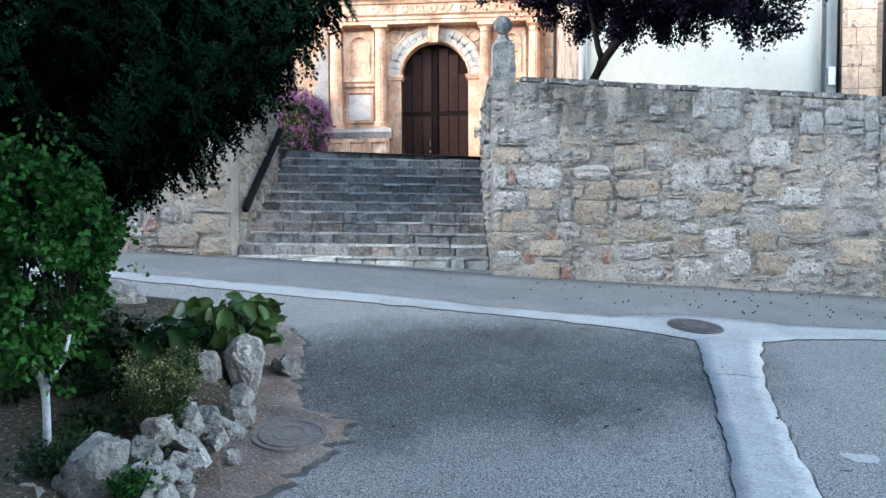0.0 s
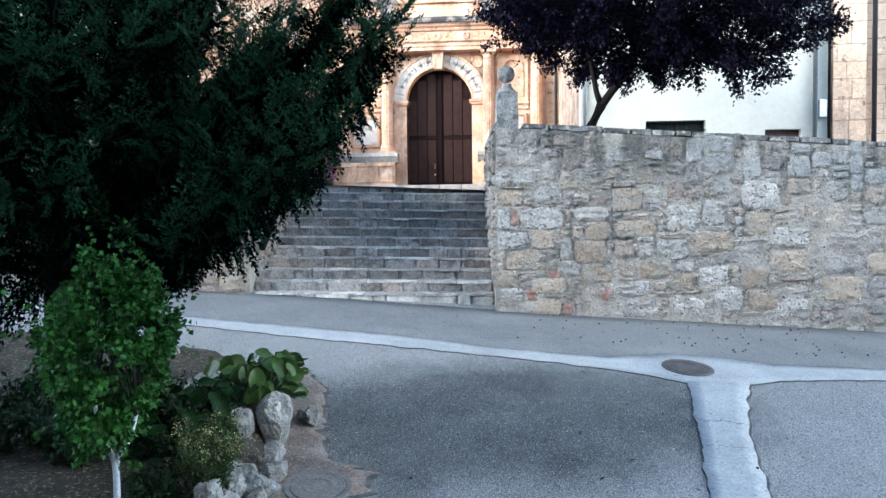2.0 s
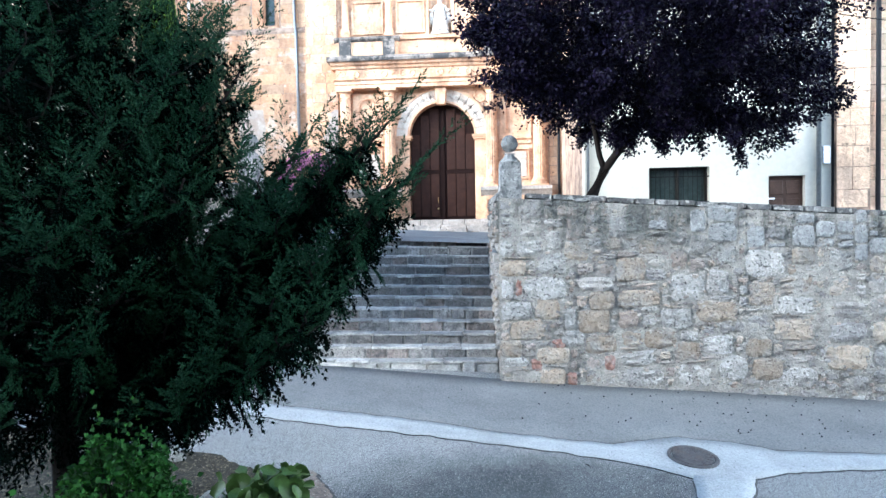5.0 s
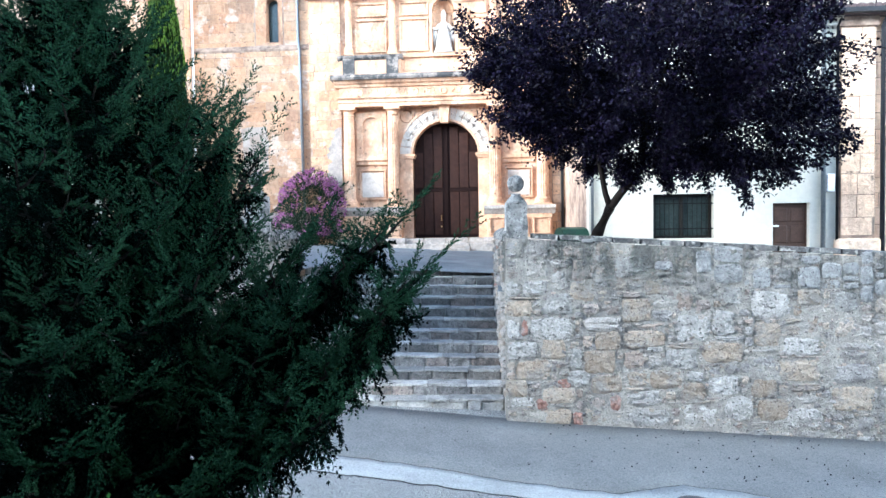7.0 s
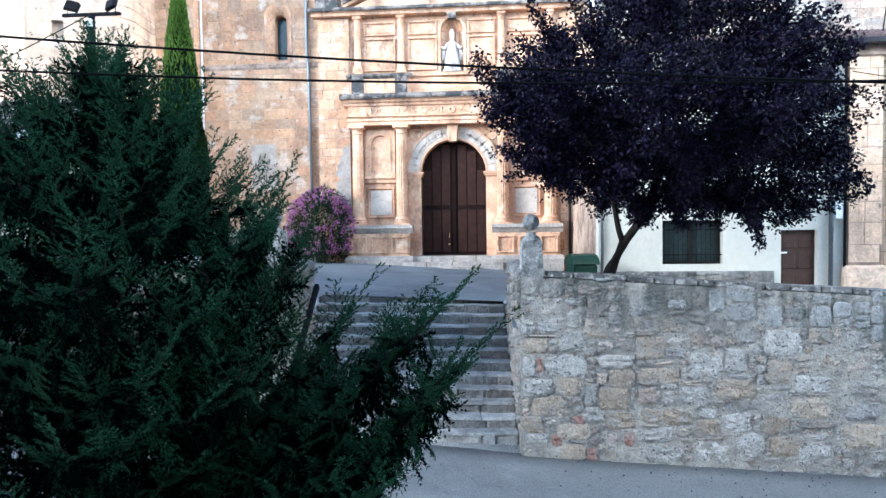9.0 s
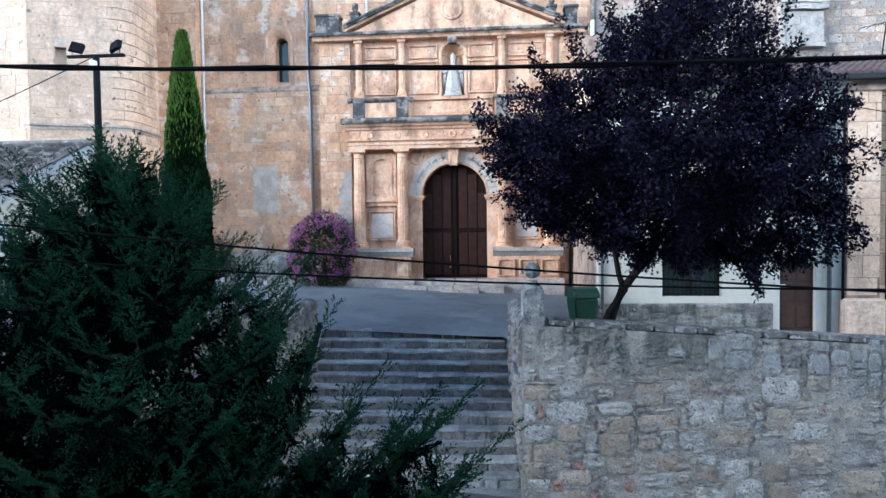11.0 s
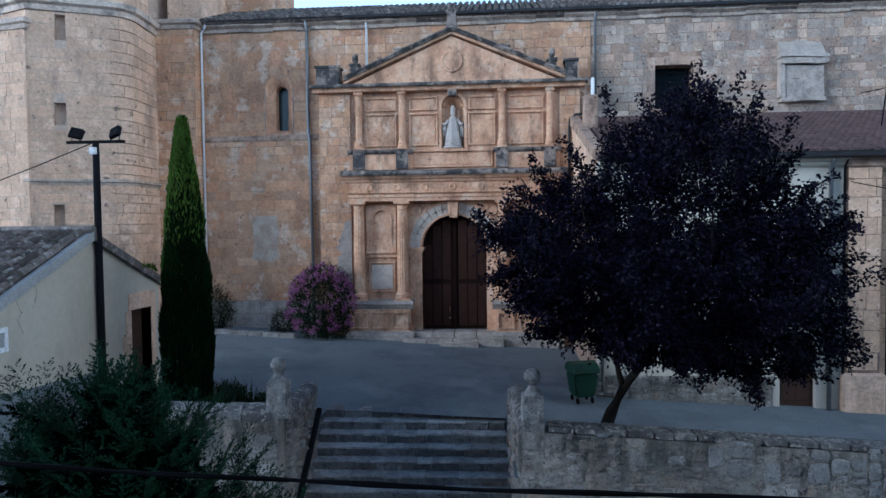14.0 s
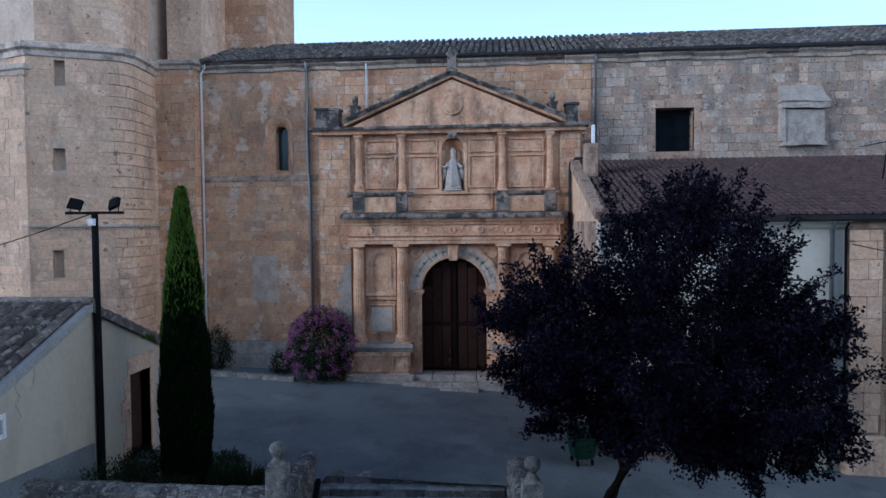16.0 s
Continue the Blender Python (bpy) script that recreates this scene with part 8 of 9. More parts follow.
def limb(a, b, arch, radius, start, every, reach, forks, fork_len, lighter_from):
    """A branch from a to b: short forward sprays on both sides, tassels hanging under it, side branches of its own."""
    a, b = Vector(a), Vector(b)
    ln = (b - a).length
    flat = Vector((b.x - a.x, b.y - a.y, 0)).normalized()
    side = Vector((-flat.y, flat.x, 0))
    pts = []
    for i in range(8):
        f = i / 7
        pts.append(a.lerp(b, f) + Vector((0, 0, -arch * math.sin(math.pi * f))) + side * g.normal() * 0.02)
    tube(bm, pts, [radius * (1 - 0.85 * i / 7) + 0.003 for i in range(8)], 5)
    n = int(ln * (1 - start) / every) + 2
    for j in range(n):
        f = start + (1 - start) * (j + g.random()) / n
        i = min(6, int(f * 7))
        p = pts[i].lerp(pts[i + 1], f * 7 - i)
        t = (pts[i + 1] - pts[i]).normalized()
        sg = 1 if j % 2 else -1
        d = t * g.uniform(0.6, 1.0) + side * sg * g.uniform(0.35, 0.9) + Vector((0, 0, g.uniform(-0.15, 0.35)))
        place_spray(p, d, g.uniform(0.55, 0.95) * reach * (1.05 - 0.3 * f), f > lighter_from)
        if f < 0.95 and g.random() < 0.8:
            place_spray(p + side * g.normal() * 0.06, t * g.uniform(0.05, 0.5) + side * g.normal() * 0.3 + Vector((0, 0, -1.0)), g.uniform(0.6, 1.05) * reach * (1.1 - 0.4 * f), g.random() < (0.5 if f > 0.5 and forks == 0 else 0.12), True)
    place_spray(pts[-1], pts[-1] - pts[-2] + Vector((0, 0, 0.03)), reach * (1.35 if forks else 1.05))
    for j in range(forks):
        f = 0.42 + 0.52 * (j + g.random()) / forks
        i = min(6, int(f * 7))
        p = pts[i].lerp(pts[i + 1], f * 7 - i)
        t = (pts[i + 1] - pts[i]).normalized()
        sg = 1 if j % 2 else -1
        d = (t * 0.8 + side * sg * g.uniform(0.35, 1.0) + Vector((0, 0, g.uniform(0.0, 0.4)))).normalized()
        limb(p, p + d * fork_len * (1.25 - 0.55 * f) * g.uniform(0.8, 1.2), 0.04, radius * 0.4, 0.1, 0.1, reach * 0.9, 0, 0, 0.45)


zb, k = 1.6, 0
while zb < 6.12:
    a = k * 2.399 + g.uniform(-0.3, 0.3)
    r_out = yew_radius(zb + 0.3) * g.uniform(0.72, 1.1)
    rise = (0.25 + 0.55 * (zb - 1.5) / 5) * r_out
    limb((YX, YY, zb), (YX + math.cos(a) * r_out, YY + math.sin(a) * r_out, zb + rise), 0.06 * r_out, 0.018 * min(1.3, r_out), 0.15, 0.11, 1.05, 4 if zb < 5 else 3, 0.34 * min(1.2, r_out) + 0.1, 0.75)
    k += 1
    zb += 0.046 if zb < 3.6 else 0.06
# the long low boughs that reach out over the road, their ends turned up
for tx, ty, tz, z0 in ((-0.85, 4.5, 4.1, 2.0), (-0.66, 4.45, 3.72, 1.8), (-1.02, 4.65, 3.1, 1.6), (-1.32, 4.3, 2.72, 1.6), (-1.9, 4.9, 3.65, 2.2), (-2.0, 4.4, 2.5, 1.5), (-0.92, 4.75, 3.38, 1.7), (-2.0, 4.6, 4.6, 2.7), (-2.25, 4.85, 4.95, 3.2), (-1.9, 5.2, 3.15, 1.8), (-1.8, 5.1, 2.7, 1.6), (-1.22, 4.85, 3.92, 2.1), (-0.88, 4.35, 3.45, 1.7), (-1.85, 4.75, 3.35, 1.9), (-1.75, 5.05, 3.95, 2.3), (-1.12, 4.55, 3.82, 2.0), (-2.35, 4.35, 3.7, 2.2)):
    limb((YX, YY, z0), (tx, ty, tz), 0.3, 0.042, 0.3, 0.085, 1.1, 9, 0.5, 0.8)
# leaders that stand out near the top
for tx, ty, tz, z0 in ((-4.55, 4.95, 5.95, 5.1), (-4.7, 5.0, 5.45, 4.7), (-3.25, 4.9, 5.7, 4.9)):
    limb((YX, YY, z0), (tx, ty, tz), 0.1, 0.02, 0.2, 0.08, 1.1, 6, 0.42, 0.6)
# dense growth round the stem, near-black in place of deep shade
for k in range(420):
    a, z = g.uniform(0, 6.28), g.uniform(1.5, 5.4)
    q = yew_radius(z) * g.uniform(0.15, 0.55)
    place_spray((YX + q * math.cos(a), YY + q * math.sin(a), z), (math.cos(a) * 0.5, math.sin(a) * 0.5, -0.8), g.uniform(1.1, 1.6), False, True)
place_spray((YX - 0.08, YY, 6.1), (0.1, 0, 1), 0.8)
part("trunk", bm, BARK, yew, "thin dark trunk with many branches", True)
crown("crown", leaf_mesh("crown", *[np.concatenate(c) for c in ny], YEW_SHADED, 0.05), yew, "inner needle sprays, near-black to stand for the shade inside")
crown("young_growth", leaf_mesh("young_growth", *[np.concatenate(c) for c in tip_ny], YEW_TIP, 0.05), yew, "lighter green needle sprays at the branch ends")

# cypress by the cottage
g = np.random.default_rng(12)
cyp = thing("cypress_tree", "slender dark green cypress with a paler tip", "tree")
bm = bmesh.new()
tube(bm, [(-7.45, 13.9, 2.9), (-7.43, 13.9, 6.0), (-7.41, 13.9, 9.5)], [0.13, 0.09, 0.01], 8)
part("trunk", bm, BARK, cyp)
n = 26000
z = 3.3 + 6.55 * g.random(n) ** 1.15
rad = np.interp(z, [3.2, 4.2, 6.0, 7.5, 8.8, 9.5, 9.9], [0.46, 0.54, 0.49, 0.35, 0.18, 0.07, 0.0])
a = g.uniform(0, 2 * np.pi, n)
lump = np.array([noise.noise((math.cos(t) * 1.6, math.sin(t) * 1.6, zz * 1.4)) for t, zz in zip(a, z)])
rr = rad * (0.8 + 0.22 * np.sqrt(g.random(n)) + 0.2 * lump)
at = np.stack([-7.43 + rr * np.cos(a), 13.9 + rr * np.sin(a), z], 1)
ahead = np.stack([np.cos(a) * 0.28, np.sin(a) * 0.28, np.ones(n)], 1) + unit(g, n) * 0.18
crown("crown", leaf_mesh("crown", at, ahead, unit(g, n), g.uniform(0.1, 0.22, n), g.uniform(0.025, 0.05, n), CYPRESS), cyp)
# yellow-green shoots at the top and up the sunny flank, painted in place of sunlight
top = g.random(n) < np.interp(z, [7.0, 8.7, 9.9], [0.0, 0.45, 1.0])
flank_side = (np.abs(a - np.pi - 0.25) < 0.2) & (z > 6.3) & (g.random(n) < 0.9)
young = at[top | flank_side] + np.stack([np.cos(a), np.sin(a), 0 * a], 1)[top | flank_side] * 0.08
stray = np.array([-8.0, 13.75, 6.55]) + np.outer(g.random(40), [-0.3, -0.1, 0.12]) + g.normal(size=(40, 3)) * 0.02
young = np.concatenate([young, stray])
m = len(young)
crown("young_growth", leaf_mesh("young_growth", young, unit(g, m) * 0.3 + [0, 0, 1], unit(g, m), g.uniform(0.09, 0.17, m), g.uniform(0.02, 0.04, m), CYPRESS_SUNLIT), cyp, "yellow-green shoots that stand for sunlight on tip and flank")

# flowering oleander by the church
def bush(name, label, cat, centre, radii, n, mat, length, width, seed, floor_cut=-0.9, stems=6, shell=0.55, wobble=0.28):
    g = np.random.default_rng(seed)
    t = thing(name, label, cat)
    c = np.array(centre)
    u = unit(g, n)
    f = (shell + (1 - shell) * g.random((n, 1)))
    wob = np.array([[1 + wobble * noise.noise(Vector(v) * 2.2 + Vector((seed, 0, 0)))] for v in u])
    at = c + u * np.array(radii) * f * wob
    at = at[u[:, 2] > floor_cut]
    m = len(at)
    ahead = (at - c) / np.array(radii) * 0.6 + unit(g, m) * 0.7 + [0, 0, 0.25]
    b = bmesh.new()
    for k in range(stems):
        e = c + unit(g, 1)[0] * np.array(radii) * [0.6, 0.6, 0.4]
        foot = (c[0] + g.uniform(-0.15, 0.15), c[1] + g.uniform(-0.1, 0.1), c[2] - radii[2] * 0.98)
        tube(b, [foot, tuple((np.array(foot) + e) / 2), tuple(e)], [0.03, 0.02, 0.008], 5)
    tagged(part("stem_growth", b, BARK, t), kind="stuff")
    crown("leaves", leaf_mesh("leaves", at, ahead, unit(g, m), g.uniform(*length, m), g.uniform(*width, m), mat), t)
    return t, c, wob


olea, oc, _ = bush("oleander", "round oleander bush covered in pink blossom", "shrub", (-6.98, 23.75, 4.6), (1.26, 1.05, 1.5), 11000, OLEANDER, (0.09, 0.15), (0.022, 0.035), 3, -0.97, 14, wobble=0.15)
g = np.random.default_rng(31)
n = 130
u = unit(g, n)
u[:, 1] = -np.abs(u[:, 1]) * 0.9
u[:, 2] = np.where(u[:, 2] < -0.6, -u[:, 2], u[:, 2])
cl = oc + u * [1.28, 1.05, 1.5] * np.array([[0.97 + 0.15 * noise.noise(Vector(v) * 2.2 + Vector((3, 0, 0)))] for v in u])
at = np.repeat(cl, 28, 0) + g.normal(size=(n * 28, 3)) * 0.052
m = n * 28
crown("blossom", leaf_mesh("blossom", at, np.repeat(u, 28, 0) + unit(g, m) * 0.9, unit(g, m), g.uniform(0.04, 0.065, m), g.uniform(0.04, 0.06, m), PINK, 0.1), olea, "clusters of pink blossom")
bush("shrub", "small dark green shrub at the foot of the church wall", "shrub", (-11.3, 24.6, 4.25), (0.6, 0.5, 0.95), 2500, OLEANDER, (0.07, 0.12), (0.02, 0.035), 5)
bush("shrub", "low dark green shrub at the foot of the church wall", "shrub", (-8.75, 24.55, 3.75), (0.45, 0.4, 0.6), 1500, OLEANDER, (0.07, 0.12), (0.02, 0.035), 6)
for i, (x, y, w, h) in enumerate(((-6.2, 13.2, 0.5, 0.5), (-8.3, 12.7, 0.9, 0.55), (-5.45, 13.1, 0.3, 0.5), (-8.7, 14.3, 0.5, 0.4), (-7.2, 12.8, 0.7, 0.4), (-6.6, 14.2, 0.5, 0.45))):
    bush("shrub", "dark garden shrub behind the retaining wall", "shrub", (x, y, terrace_z(x, y) + h * 0.9), (w, w * 0.8, h), 2200, LOW_GREEN, (0.06, 0.12), (0.015, 0.03), 40 + i)

g = np.random.default_rng(51)
for x, y in ((-5.62, 12.95), (-6.15, 12.85)):
    iris = thing("iris_clump", "clump of tall dark upright leaves behind the wall", "plant", "upright plants behind the wall")
    n = 70
    at = np.array([x, y, terrace_z(x, y) + 0.03]) + g.normal(size=(n, 3)) * [0.13, 0.1, 0.0]
    crown("leaves", leaf_mesh("leaves", at, g.normal(size=(n, 3)) * [0.09, 0.09, 0] + [0, 0, 1], unit(g, n), g.uniform(0.7, 1.3, n), g.uniform(0.03, 0.05, n), LOW_GREEN, 0.1), iris)

# young limewashed tree in the bed
g = np.random.default_rng(17)
sap = thing("young_tree", "young tree with a limewashed forked trunk and fresh green leaves", "tree")
bm = bmesh.new()
SX, SY = -2.56, 3.66
f0 = (SX, SY, 0.58)
tube(bm, [(SX, SY, 0.1), (SX + 0.005, SY, 0.4), f0], [0.025, 0.021, 0.022], 10)
tube(bm, [(SX, SY, 0.5), (SX - 0.02, SY, 0.6), (SX - 0.1, SY, 0.72), (SX - 0.16, SY + 0.02, 1.05)], [0.016, 0.02, 0.017, 0.011], 8)
tube(bm, [(SX, SY, 0.5), (SX + 0.02, SY, 0.6), (SX + 0.1, SY + 0.02, 0.72), (SX + 0.13, SY + 0.04, 0.86)], [0.016, 0.019, 0.016, 0.011], 8)
part("trunk", bm, WHITE_BARK, sap, "limewashed forked trunk", True)
n = 13000
u = unit(g, n)
wob = np.array([[1 + 0.35 * noise.noise(Vector(v) * 2.0)] for v in u])
at = np.array([SX - 0.08, SY + 0.1, 1.3]) + u * [0.38, 0.4, 0.6] * (0.45 + 0.6 * g.random((n, 1)) ** 0.5) * wob
lump = np.array([noise.noise(Vector(v) * 5.5) for v in at])
at, u = at[lump > -0.12], u[lump > -0.12]
n = len(at)
bm = bmesh.new()
for q in range(26):
    e = at[q * 60]
    tube(bm, [(SX + (0.13 if e[0] > SX else -0.16), SY + 0.03, 0.86 if e[0] > SX else 1.0), tuple((np.array([SX, SY, 1.1]) + e) / 2), tuple(e)], [0.01, 0.006, 0.003], 4)
tagged(part("twig_growth", bm, BARK, sap), kind="stuff")
for q in range(70):
    p, o = at[g.integers(0, n)], np.array([SX - 0.06, SY + 0.1, 1.25])
    d = (p - o) / np.linalg.norm(p - o) + [0, 0, 0.25] + g.normal(size=3) * 0.3
    new_at = np.array([p + d * f + g.normal(size=3) * 0.02 for f in np.arange(0.0, g.uniform(0.08, 0.26), 0.022)])
    at, u = np.concatenate([at, new_at]), np.concatenate([u, np.repeat(d[None], len(new_at), 0)])
n = len(at)
crown("crown", leaf_mesh("crown", at, u * 0.5 + unit(g, n) * 0.6 + [0, 0, -0.35], unit(g, n), g.uniform(0.032, 0.058, n), g.uniform(0.028, 0.048, n), FRESH, 0.25), sap, "fresh green heart-shaped leaves")

# ---- planted bed and its rocks ----
def bed_edge(y):
    """The bed's edge towards the road."""
    return float(np.interp(y, [0, 3, 4.2, 5.8, 6.9, 7.3], [-2.1, -2.05, -2.02, -2.15, -2.35, -3.2]))


def bed_z(x, y):
    f = max(0.0, min(1.0, (bed_edge(y) - x) / 0.35)) * max(0.0, min(1.0, (7.5 - 0.1 * (x + 2.4) - y) / 0.4))
    return road_z(x, y) - 0.04 + 0.36 * f + 0.04 * f * noise.noise((x * 3, y * 3, 1))


bv, bf = [], []
bxs, bys = steps_between(-7.5, -1.95, 0.1), steps_between(0.5, 7.8, 0.1)
for y in bys:
    for x in bxs:
        bv.append((x, y, bed_z(x, y)))
nx = len(bxs)
for j in range(len(bys) - 1):
    for i in range(nx - 1):
        bf.append((j * nx + i, j * nx + i + 1, (j + 1) * nx + i + 1, (j + 1) * nx + i))
tagged(new("flower_bed", raw("flower_bed", bv, bf, SOIL, True)), "raised bed of dark dry soil with litter", "flower bed", "", "structure")


def rock(x, y, z, sx, sy, sz, seed, label):
    bm = bmesh.new()
    bmesh.ops.create_icosphere(bm, subdivisions=4, radius=1.12)
    r = random.Random(seed)
    o = Vector((r.uniform(-9, 9), r.uniform(-9, 9), r.uniform(-9, 9)))
    cuts = [(Vector((r.gauss(0, 1), r.gauss(0, 1), r.gauss(0, 1))).normalized(), r.uniform(0.62, 0.85)) for _ in range(9)]
    for v in bm.verts:
        v.co *= 1 + 0.22 * noise.noise(v.co * 1.3 + o)
        for axis, far in cuts:
            m = axis.dot(v.co)
            if m > far:
                v.co -= axis * (m - far) * 0.9
        v.co *= 1 + 0.1 * noise.noise(v.co * 3.3 + o) + 0.06 * noise.noise(v.co * 8 + o)
    t = thing("garden_rock", label, "rock", "rocks edging the bed", "", bm, ROCK)
    t.matrix_world = Matrix.LocRotScale((x, y, z), Euler((r.uniform(-0.3, 0.3), r.uniform(-0.3, 0.3), r.uniform(0, 6))), (sx, sy, sz))
    return t


BIG = "large rough limestone rock edging the flower bed"
SMALL = "small pale limestone rock edging the flower bed"
rocks = [(-2.22, 3.55, 0.14, 0.17, 0.16, 0.29), (-2.18, 5.75, 0.2, 0.19, 0.18, 0.3), (-1.95, 6.28, 0.12, 0.14, 0.12, 0.13), (-2.45, 5.5, 0.25, 0.18, 0.16, 0.24),
         (-2.1, 5.25, 0.08, 0.14, 0.12, 0.13), (-2.02, 5.0, 0.0, 0.12, 0.12, 0.12), (-2.2, 4.85, 0.06, 0.15, 0.12, 0.12), (-2.05, 4.6, 0.05, 0.16, 0.14, 0.15), (-2.22, 4.5, 0.16, 0.12, 0.12, 0.12),
         (-2.02, 4.25, 0.05, 0.15, 0.13, 0.13), (-1.9, 4.05, -0.02, 0.1, 0.1, 0.1), (-1.98, 3.85, -0.02, 0.13, 0.12, 0.12), (-1.85, 3.65, -0.08, 0.11, 0.1, 0.1), (-2.12, 4.1, 0.16, 0.14, 0.12, 0.14),
         (-2.5, 3.35, 0.02, 0.15, 0.14, 0.12), (-2.75, 3.25, 0.04, 0.14, 0.12, 0.12), (-2.35, 3.3, -0.02, 0.1, 0.1, 0.09), (-1.82, 4.35, -0.08, 0.09, 0.08, 0.07), (-4.15, 7.1, 0.5, 0.42, 0.3, 0.36), (-2.95, 6.2, 0.3, 0.45, 0.35, 0.3), (-2.1, 6.35, 0.1, 0.08, 0.08, 0.1),
         (-1.95, 4.75, -0.02, 0.11, 0.1, 0.1), (-2.12, 4.38, 0.14, 0.13, 0.11, 0.12), (-1.92, 4.2, -0.03, 0.12, 0.1, 0.1), (-2.0, 3.7, 0.0, 0.14, 0.12, 0.12), (-2.1, 3.9, 0.1, 0.14, 0.12, 0.13), (-1.9, 3.5, -0.08, 0.12, 0.1, 0.1), (-2.0, 5.12, 0.0, 0.1, 0.1, 0.1), (-2.3, 4.65, 0.14, 0.12, 0.11, 0.12)]
rocks += [(-1.98, 4.02, 0.02, 0.09, 0.08, 0.08), (-1.88, 3.92, -0.04, 0.08, 0.08, 0.07), (-2.06, 3.72, 0.06, 0.1, 0.09, 0.09), (-1.8, 3.8, -0.09, 0.07, 0.07, 0.06), (-2.14, 4.24, 0.1, 0.1, 0.09, 0.1), (-1.95, 3.6, -0.05, 0.09, 0.08, 0.08), (-1.78, 3.55, -0.1, 0.08, 0.07, 0.07), (-1.97, 4.48, 0.0, 0.1, 0.09, 0.1)]
for i, (x, y, z, sx, sy, sz) in enumerate(rocks):
    k = 0.9 if sz > 0.2 else 0.78
    x += 0.07 if 4.3 < y < 5.3 else 0
    rock(x, y, z, sx * k, sy * k, sz * k, i * 3 + 1, BIG if sz > 0.22 else SMALL)


def broad_plant(x, y, z, count, spread_r, leaf, seed, label, mat=BROAD):
    """A clump of large rounded leaves on stalks."""
    r = random.Random(seed)
    t = thing("broad_leaved_plant", label, "plant", "broad-leaved plants in the bed")
    for i in range(count):
        a, d = r.uniform(0, 6.28), spread_r * math.sqrt(r.random())
        tip = Vector((x + d * math.cos(a), y + d * math.sin(a), z + r.uniform(-0.02, 0.34) + 0.12 * (1 - d / spread_r)))
        stalk = bmesh.new()
        tube(stalk, [(x + 0.3 * d * math.cos(a), y + 0.3 * d * math.sin(a), z), tuple(tip)], 0.006, 4)
        part("stalk", stalk, mat, t)
        bm = bmesh.new()
        size = leaf * r.uniform(0.7, 1.15)
        n = 10
        c = bm.verts.new((0, 0, 0))
        ring, mid = [], []
        for k in range(n):
            t2 = 2 * math.pi * k / n
            rr = size * (1 + 0.1 * math.cos(t2)) * (1 if k else 0.82)
            mid.append(bm.verts.new((0.55 * rr * math.cos(t2), 0.5 * rr * math.sin(t2), 0.03 * size)))
            ring.append(bm.verts.new((rr * math.cos(t2), 0.68 * rr * math.sin(t2), size * (0.12 * math.sin(3 * t2 + i) - 0.12 + 0.3 * abs(math.sin(t2))))))
        for k in range(n):
            j = (k + 1) % n
            bm.faces.new((c, mid[k], mid[j]))
            bm.faces.new((mid[k], ring[k], ring[j], mid[j]))
        bmesh.ops.transform(bm, matrix=Matrix.Translation(tip) @ Matrix.Rotation(radians(r.uniform(-15, 85)), 4, 'X') @ Euler((r.uniform(-0.3, 0.3) - 0.25, 0.9 * r.uniform(-0.2, 1.2), math.atan2(tip.y - y, tip.x - x) + r.uniform(-0.6, 0.6))).to_matrix().to_4x4(), verts=bm.verts)
        part("leaf", bm, mat, t, smooth=True)
    return t


broad_plant(-2.55, 6.3, 0.34, 110, 0.52, 0.11, 1, "clump of large glossy rounded leaves at the bed's end")
broad_plant(-2.85, 5.4, 0.28, 44, 0.45, 0.085, 2, "clump of dark rounded leaves among the rocks", BROAD_DARK)
broad_plant(-2.7, 4.85, 0.28, 30, 0.36, 0.085, 3, "small clump of dark rounded leaves", BROAD_DARK)


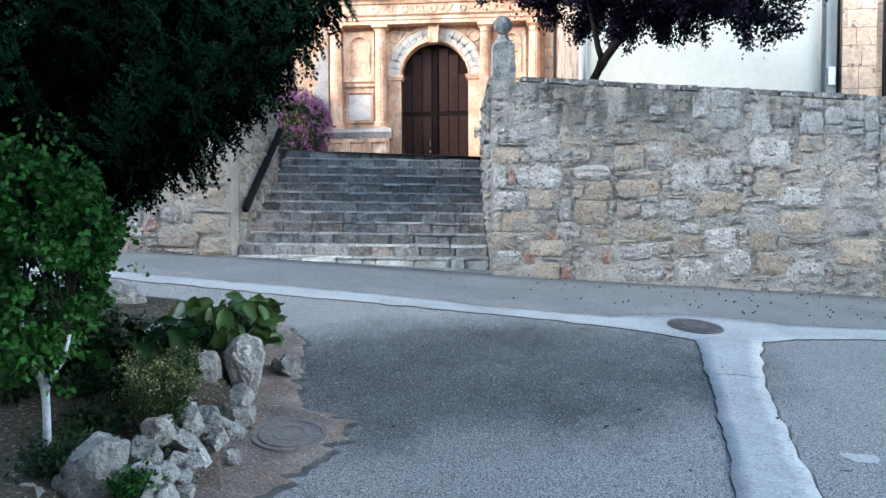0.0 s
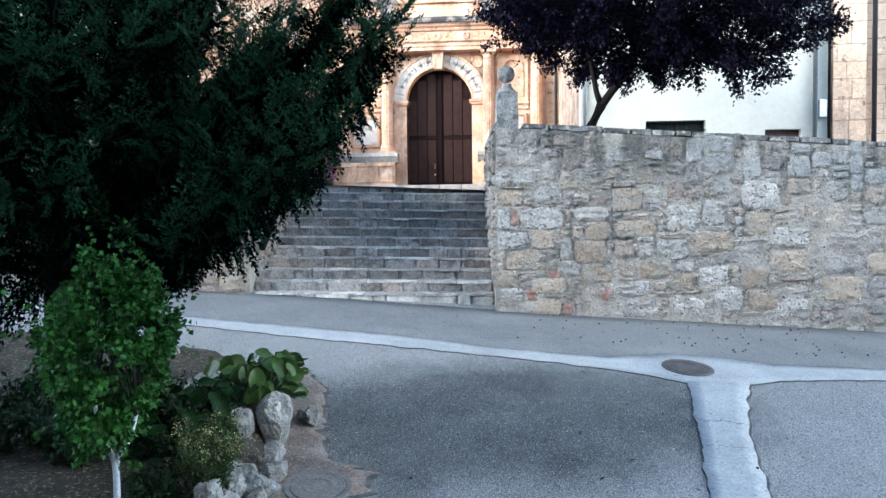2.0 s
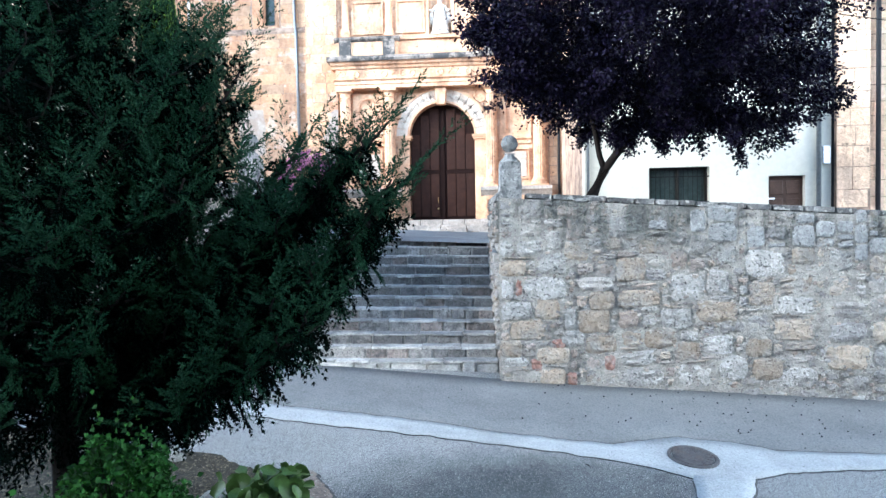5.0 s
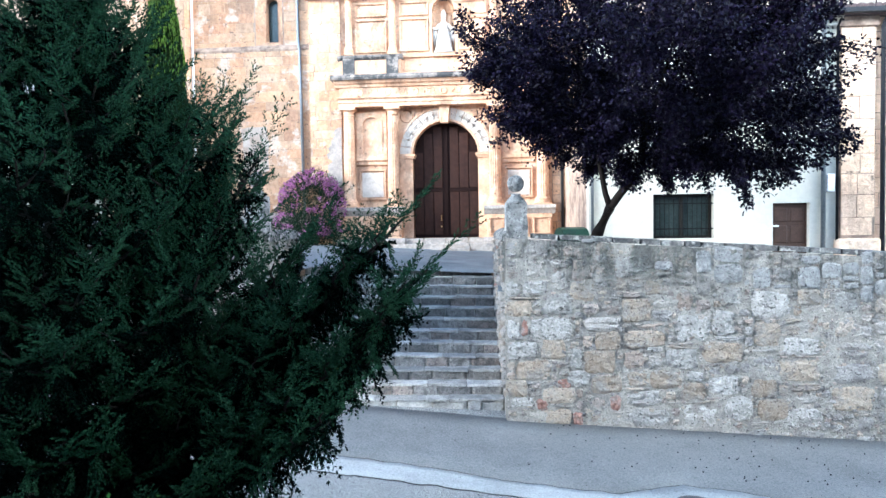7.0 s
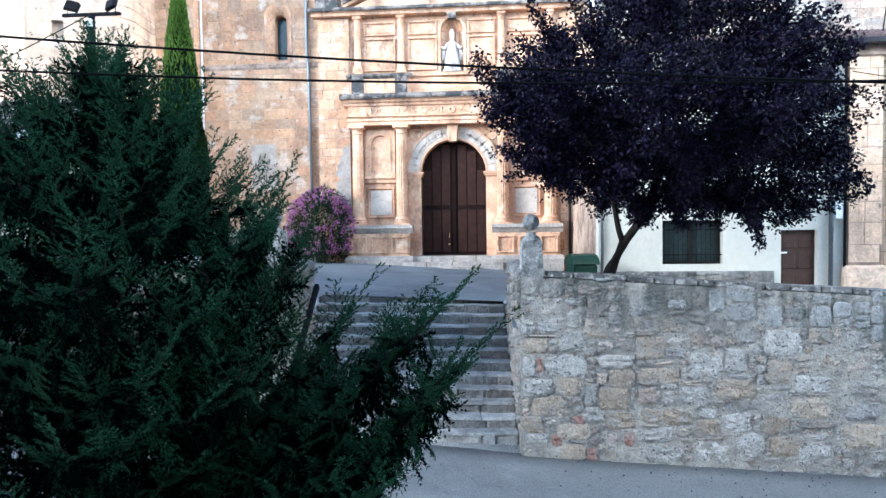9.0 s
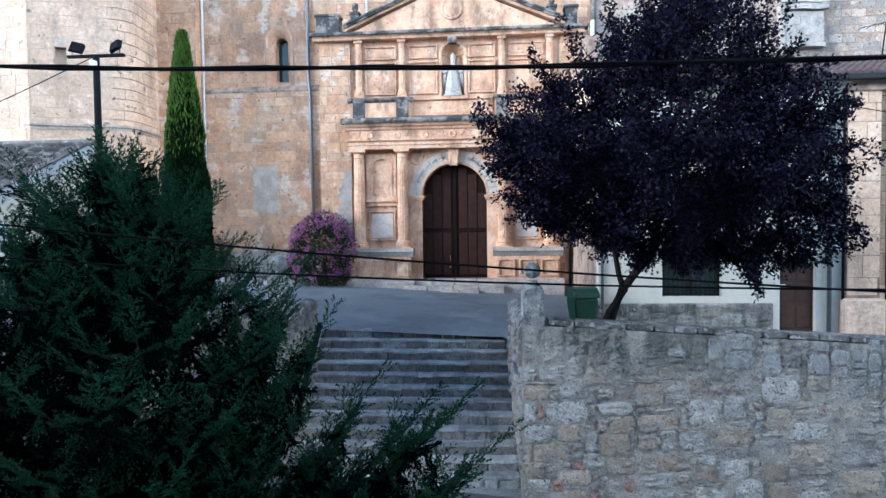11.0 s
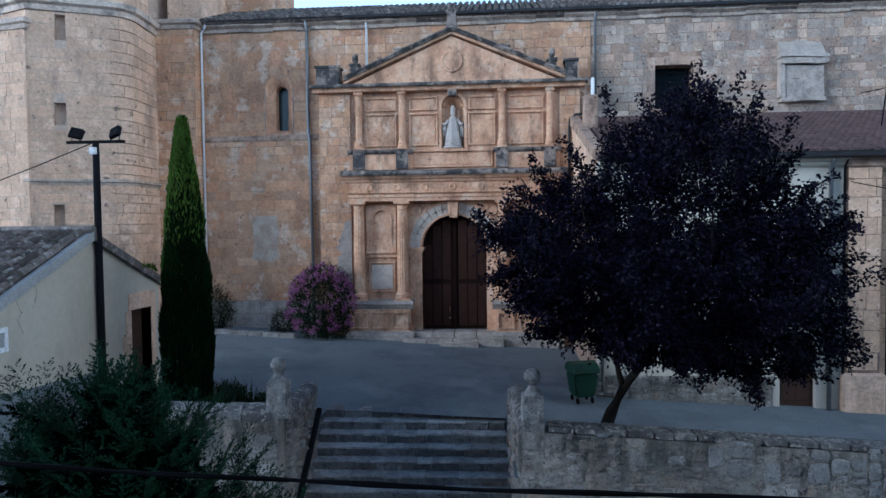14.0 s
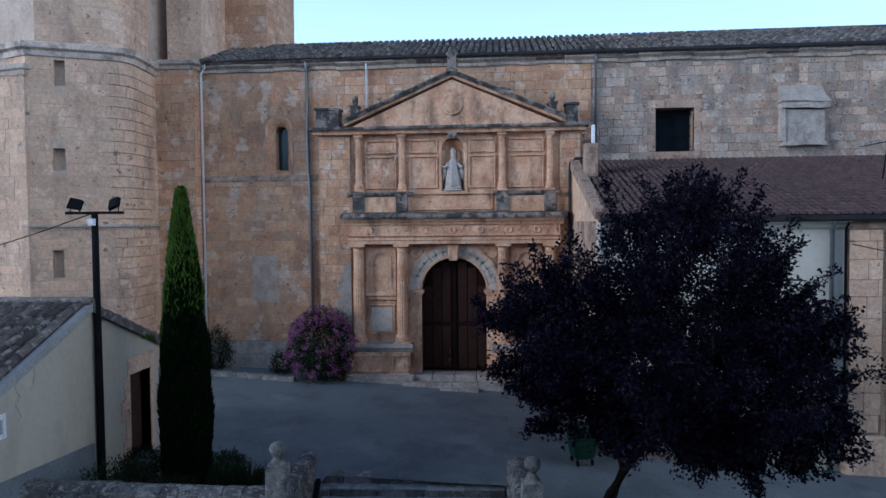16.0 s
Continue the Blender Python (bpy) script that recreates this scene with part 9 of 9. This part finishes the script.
def herb(name, label, x, y, z, r0, h, n, mat, length, width, seed, flowers=0):
    g = np.random.default_rng(seed)
    t = thing(name, label, "plant")
    b = bmesh.new()
    tips = []
    for k in range(16):
        a, d = g.uniform(0, 6.28), r0 * math.sqrt(g.random())
        tip = (x + d * math.cos(a), y + d * math.sin(a), z + h * g.uniform(0.6, 1.1))
        tips.append(tip)
        tube(b, [(x + d * 0.4 * math.cos(a), y + d * 0.4 * math.sin(a), z - 0.03), tip], 0.004, 4)
    tagged(part("stem_growth", b, LOW_GREEN, t), kind="stuff")
    tips = np.array(tips)
    base = np.array([x, y, z])
    pick = g.integers(0, len(tips), n)
    f = g.uniform(0.15, 1, (n, 1))
    at = base * (1 - f) + tips[pick] * f + g.normal(size=(n, 3)) * 0.035
    crown("leaves", leaf_mesh("leaves", at, unit(g, n) + [0, 0, 0.5], unit(g, n), g.uniform(*length, n), g.uniform(*width, n), mat), t)
    if flowers:
        at = np.repeat(tips, flowers, 0) + g.normal(size=(len(tips) * flowers, 3)) * 0.025
        heads = crown("blossom", leaf_mesh("blossom", at, unit(g, len(at)), unit(g, len(at)), g.uniform(0.012, 0.022, len(at)), g.uniform(0.01, 0.016, len(at)), DRY_FLOWER), t)
        tagged(heads, kind="stuff")
    return t


herb("wild_herb", "wild herb with small yellowish flower heads", -2.18, 4.2, 0.12, 0.25, 0.4, 3000, HERB_GREEN, (0.03, 0.065), (0.008, 0.018), 1, 22)
herb("wild_herb", "wild herb with dry flower heads", -2.3, 4.55, 0.12, 0.27, 0.44, 3000, HERB_GREEN, (0.03, 0.065), (0.008, 0.018), 2, 22)
herb("wild_herb", "low dark green herb in the bed", -2.55, 4.1, 0.1, 0.3, 0.2, 1200, LOW_GREEN, (0.04, 0.07), (0.015, 0.03), 3)
herb("wild_herb", "low dark green herb in the bed", -2.7, 4.6, 0.12, 0.32, 0.3, 1400, LOW_GREEN, (0.04, 0.07), (0.02, 0.035), 4)
herb("wild_herb", "low dark green herb at the foot of the young tree", -2.45, 3.6, 0.08, 0.25, 0.18, 900, LOW_GREEN, (0.04, 0.07), (0.015, 0.03), 5)
herb("wild_herb", "low dark green herb among the rocks", -2.62, 5.15, 0.25, 0.3, 0.3, 1300, LOW_GREEN, (0.04, 0.08), (0.02, 0.035), 7)
herb("wild_herb", "low dark green herb among the rocks", -2.75, 5.75, 0.3, 0.32, 0.28, 1300, LOW_GREEN, (0.04, 0.08), (0.02, 0.035), 8)
herb("wild_herb", "low green herb between the rocks", -2.0, 3.5, 0.0, 0.14, 0.14, 400, FRESH, (0.03, 0.05), (0.015, 0.025), 6)
for i in range(9):
    herb("wild_herb", "dark leafy undergrowth beneath the yew", -3.3 - 0.35 * (i % 4), 4.4 + 0.5 * (i // 3) + 0.2 * (i % 2), 0.25, 0.35, 0.5, 1100, LOW_GREEN, (0.05, 0.09), (0.02, 0.04), 20 + i)
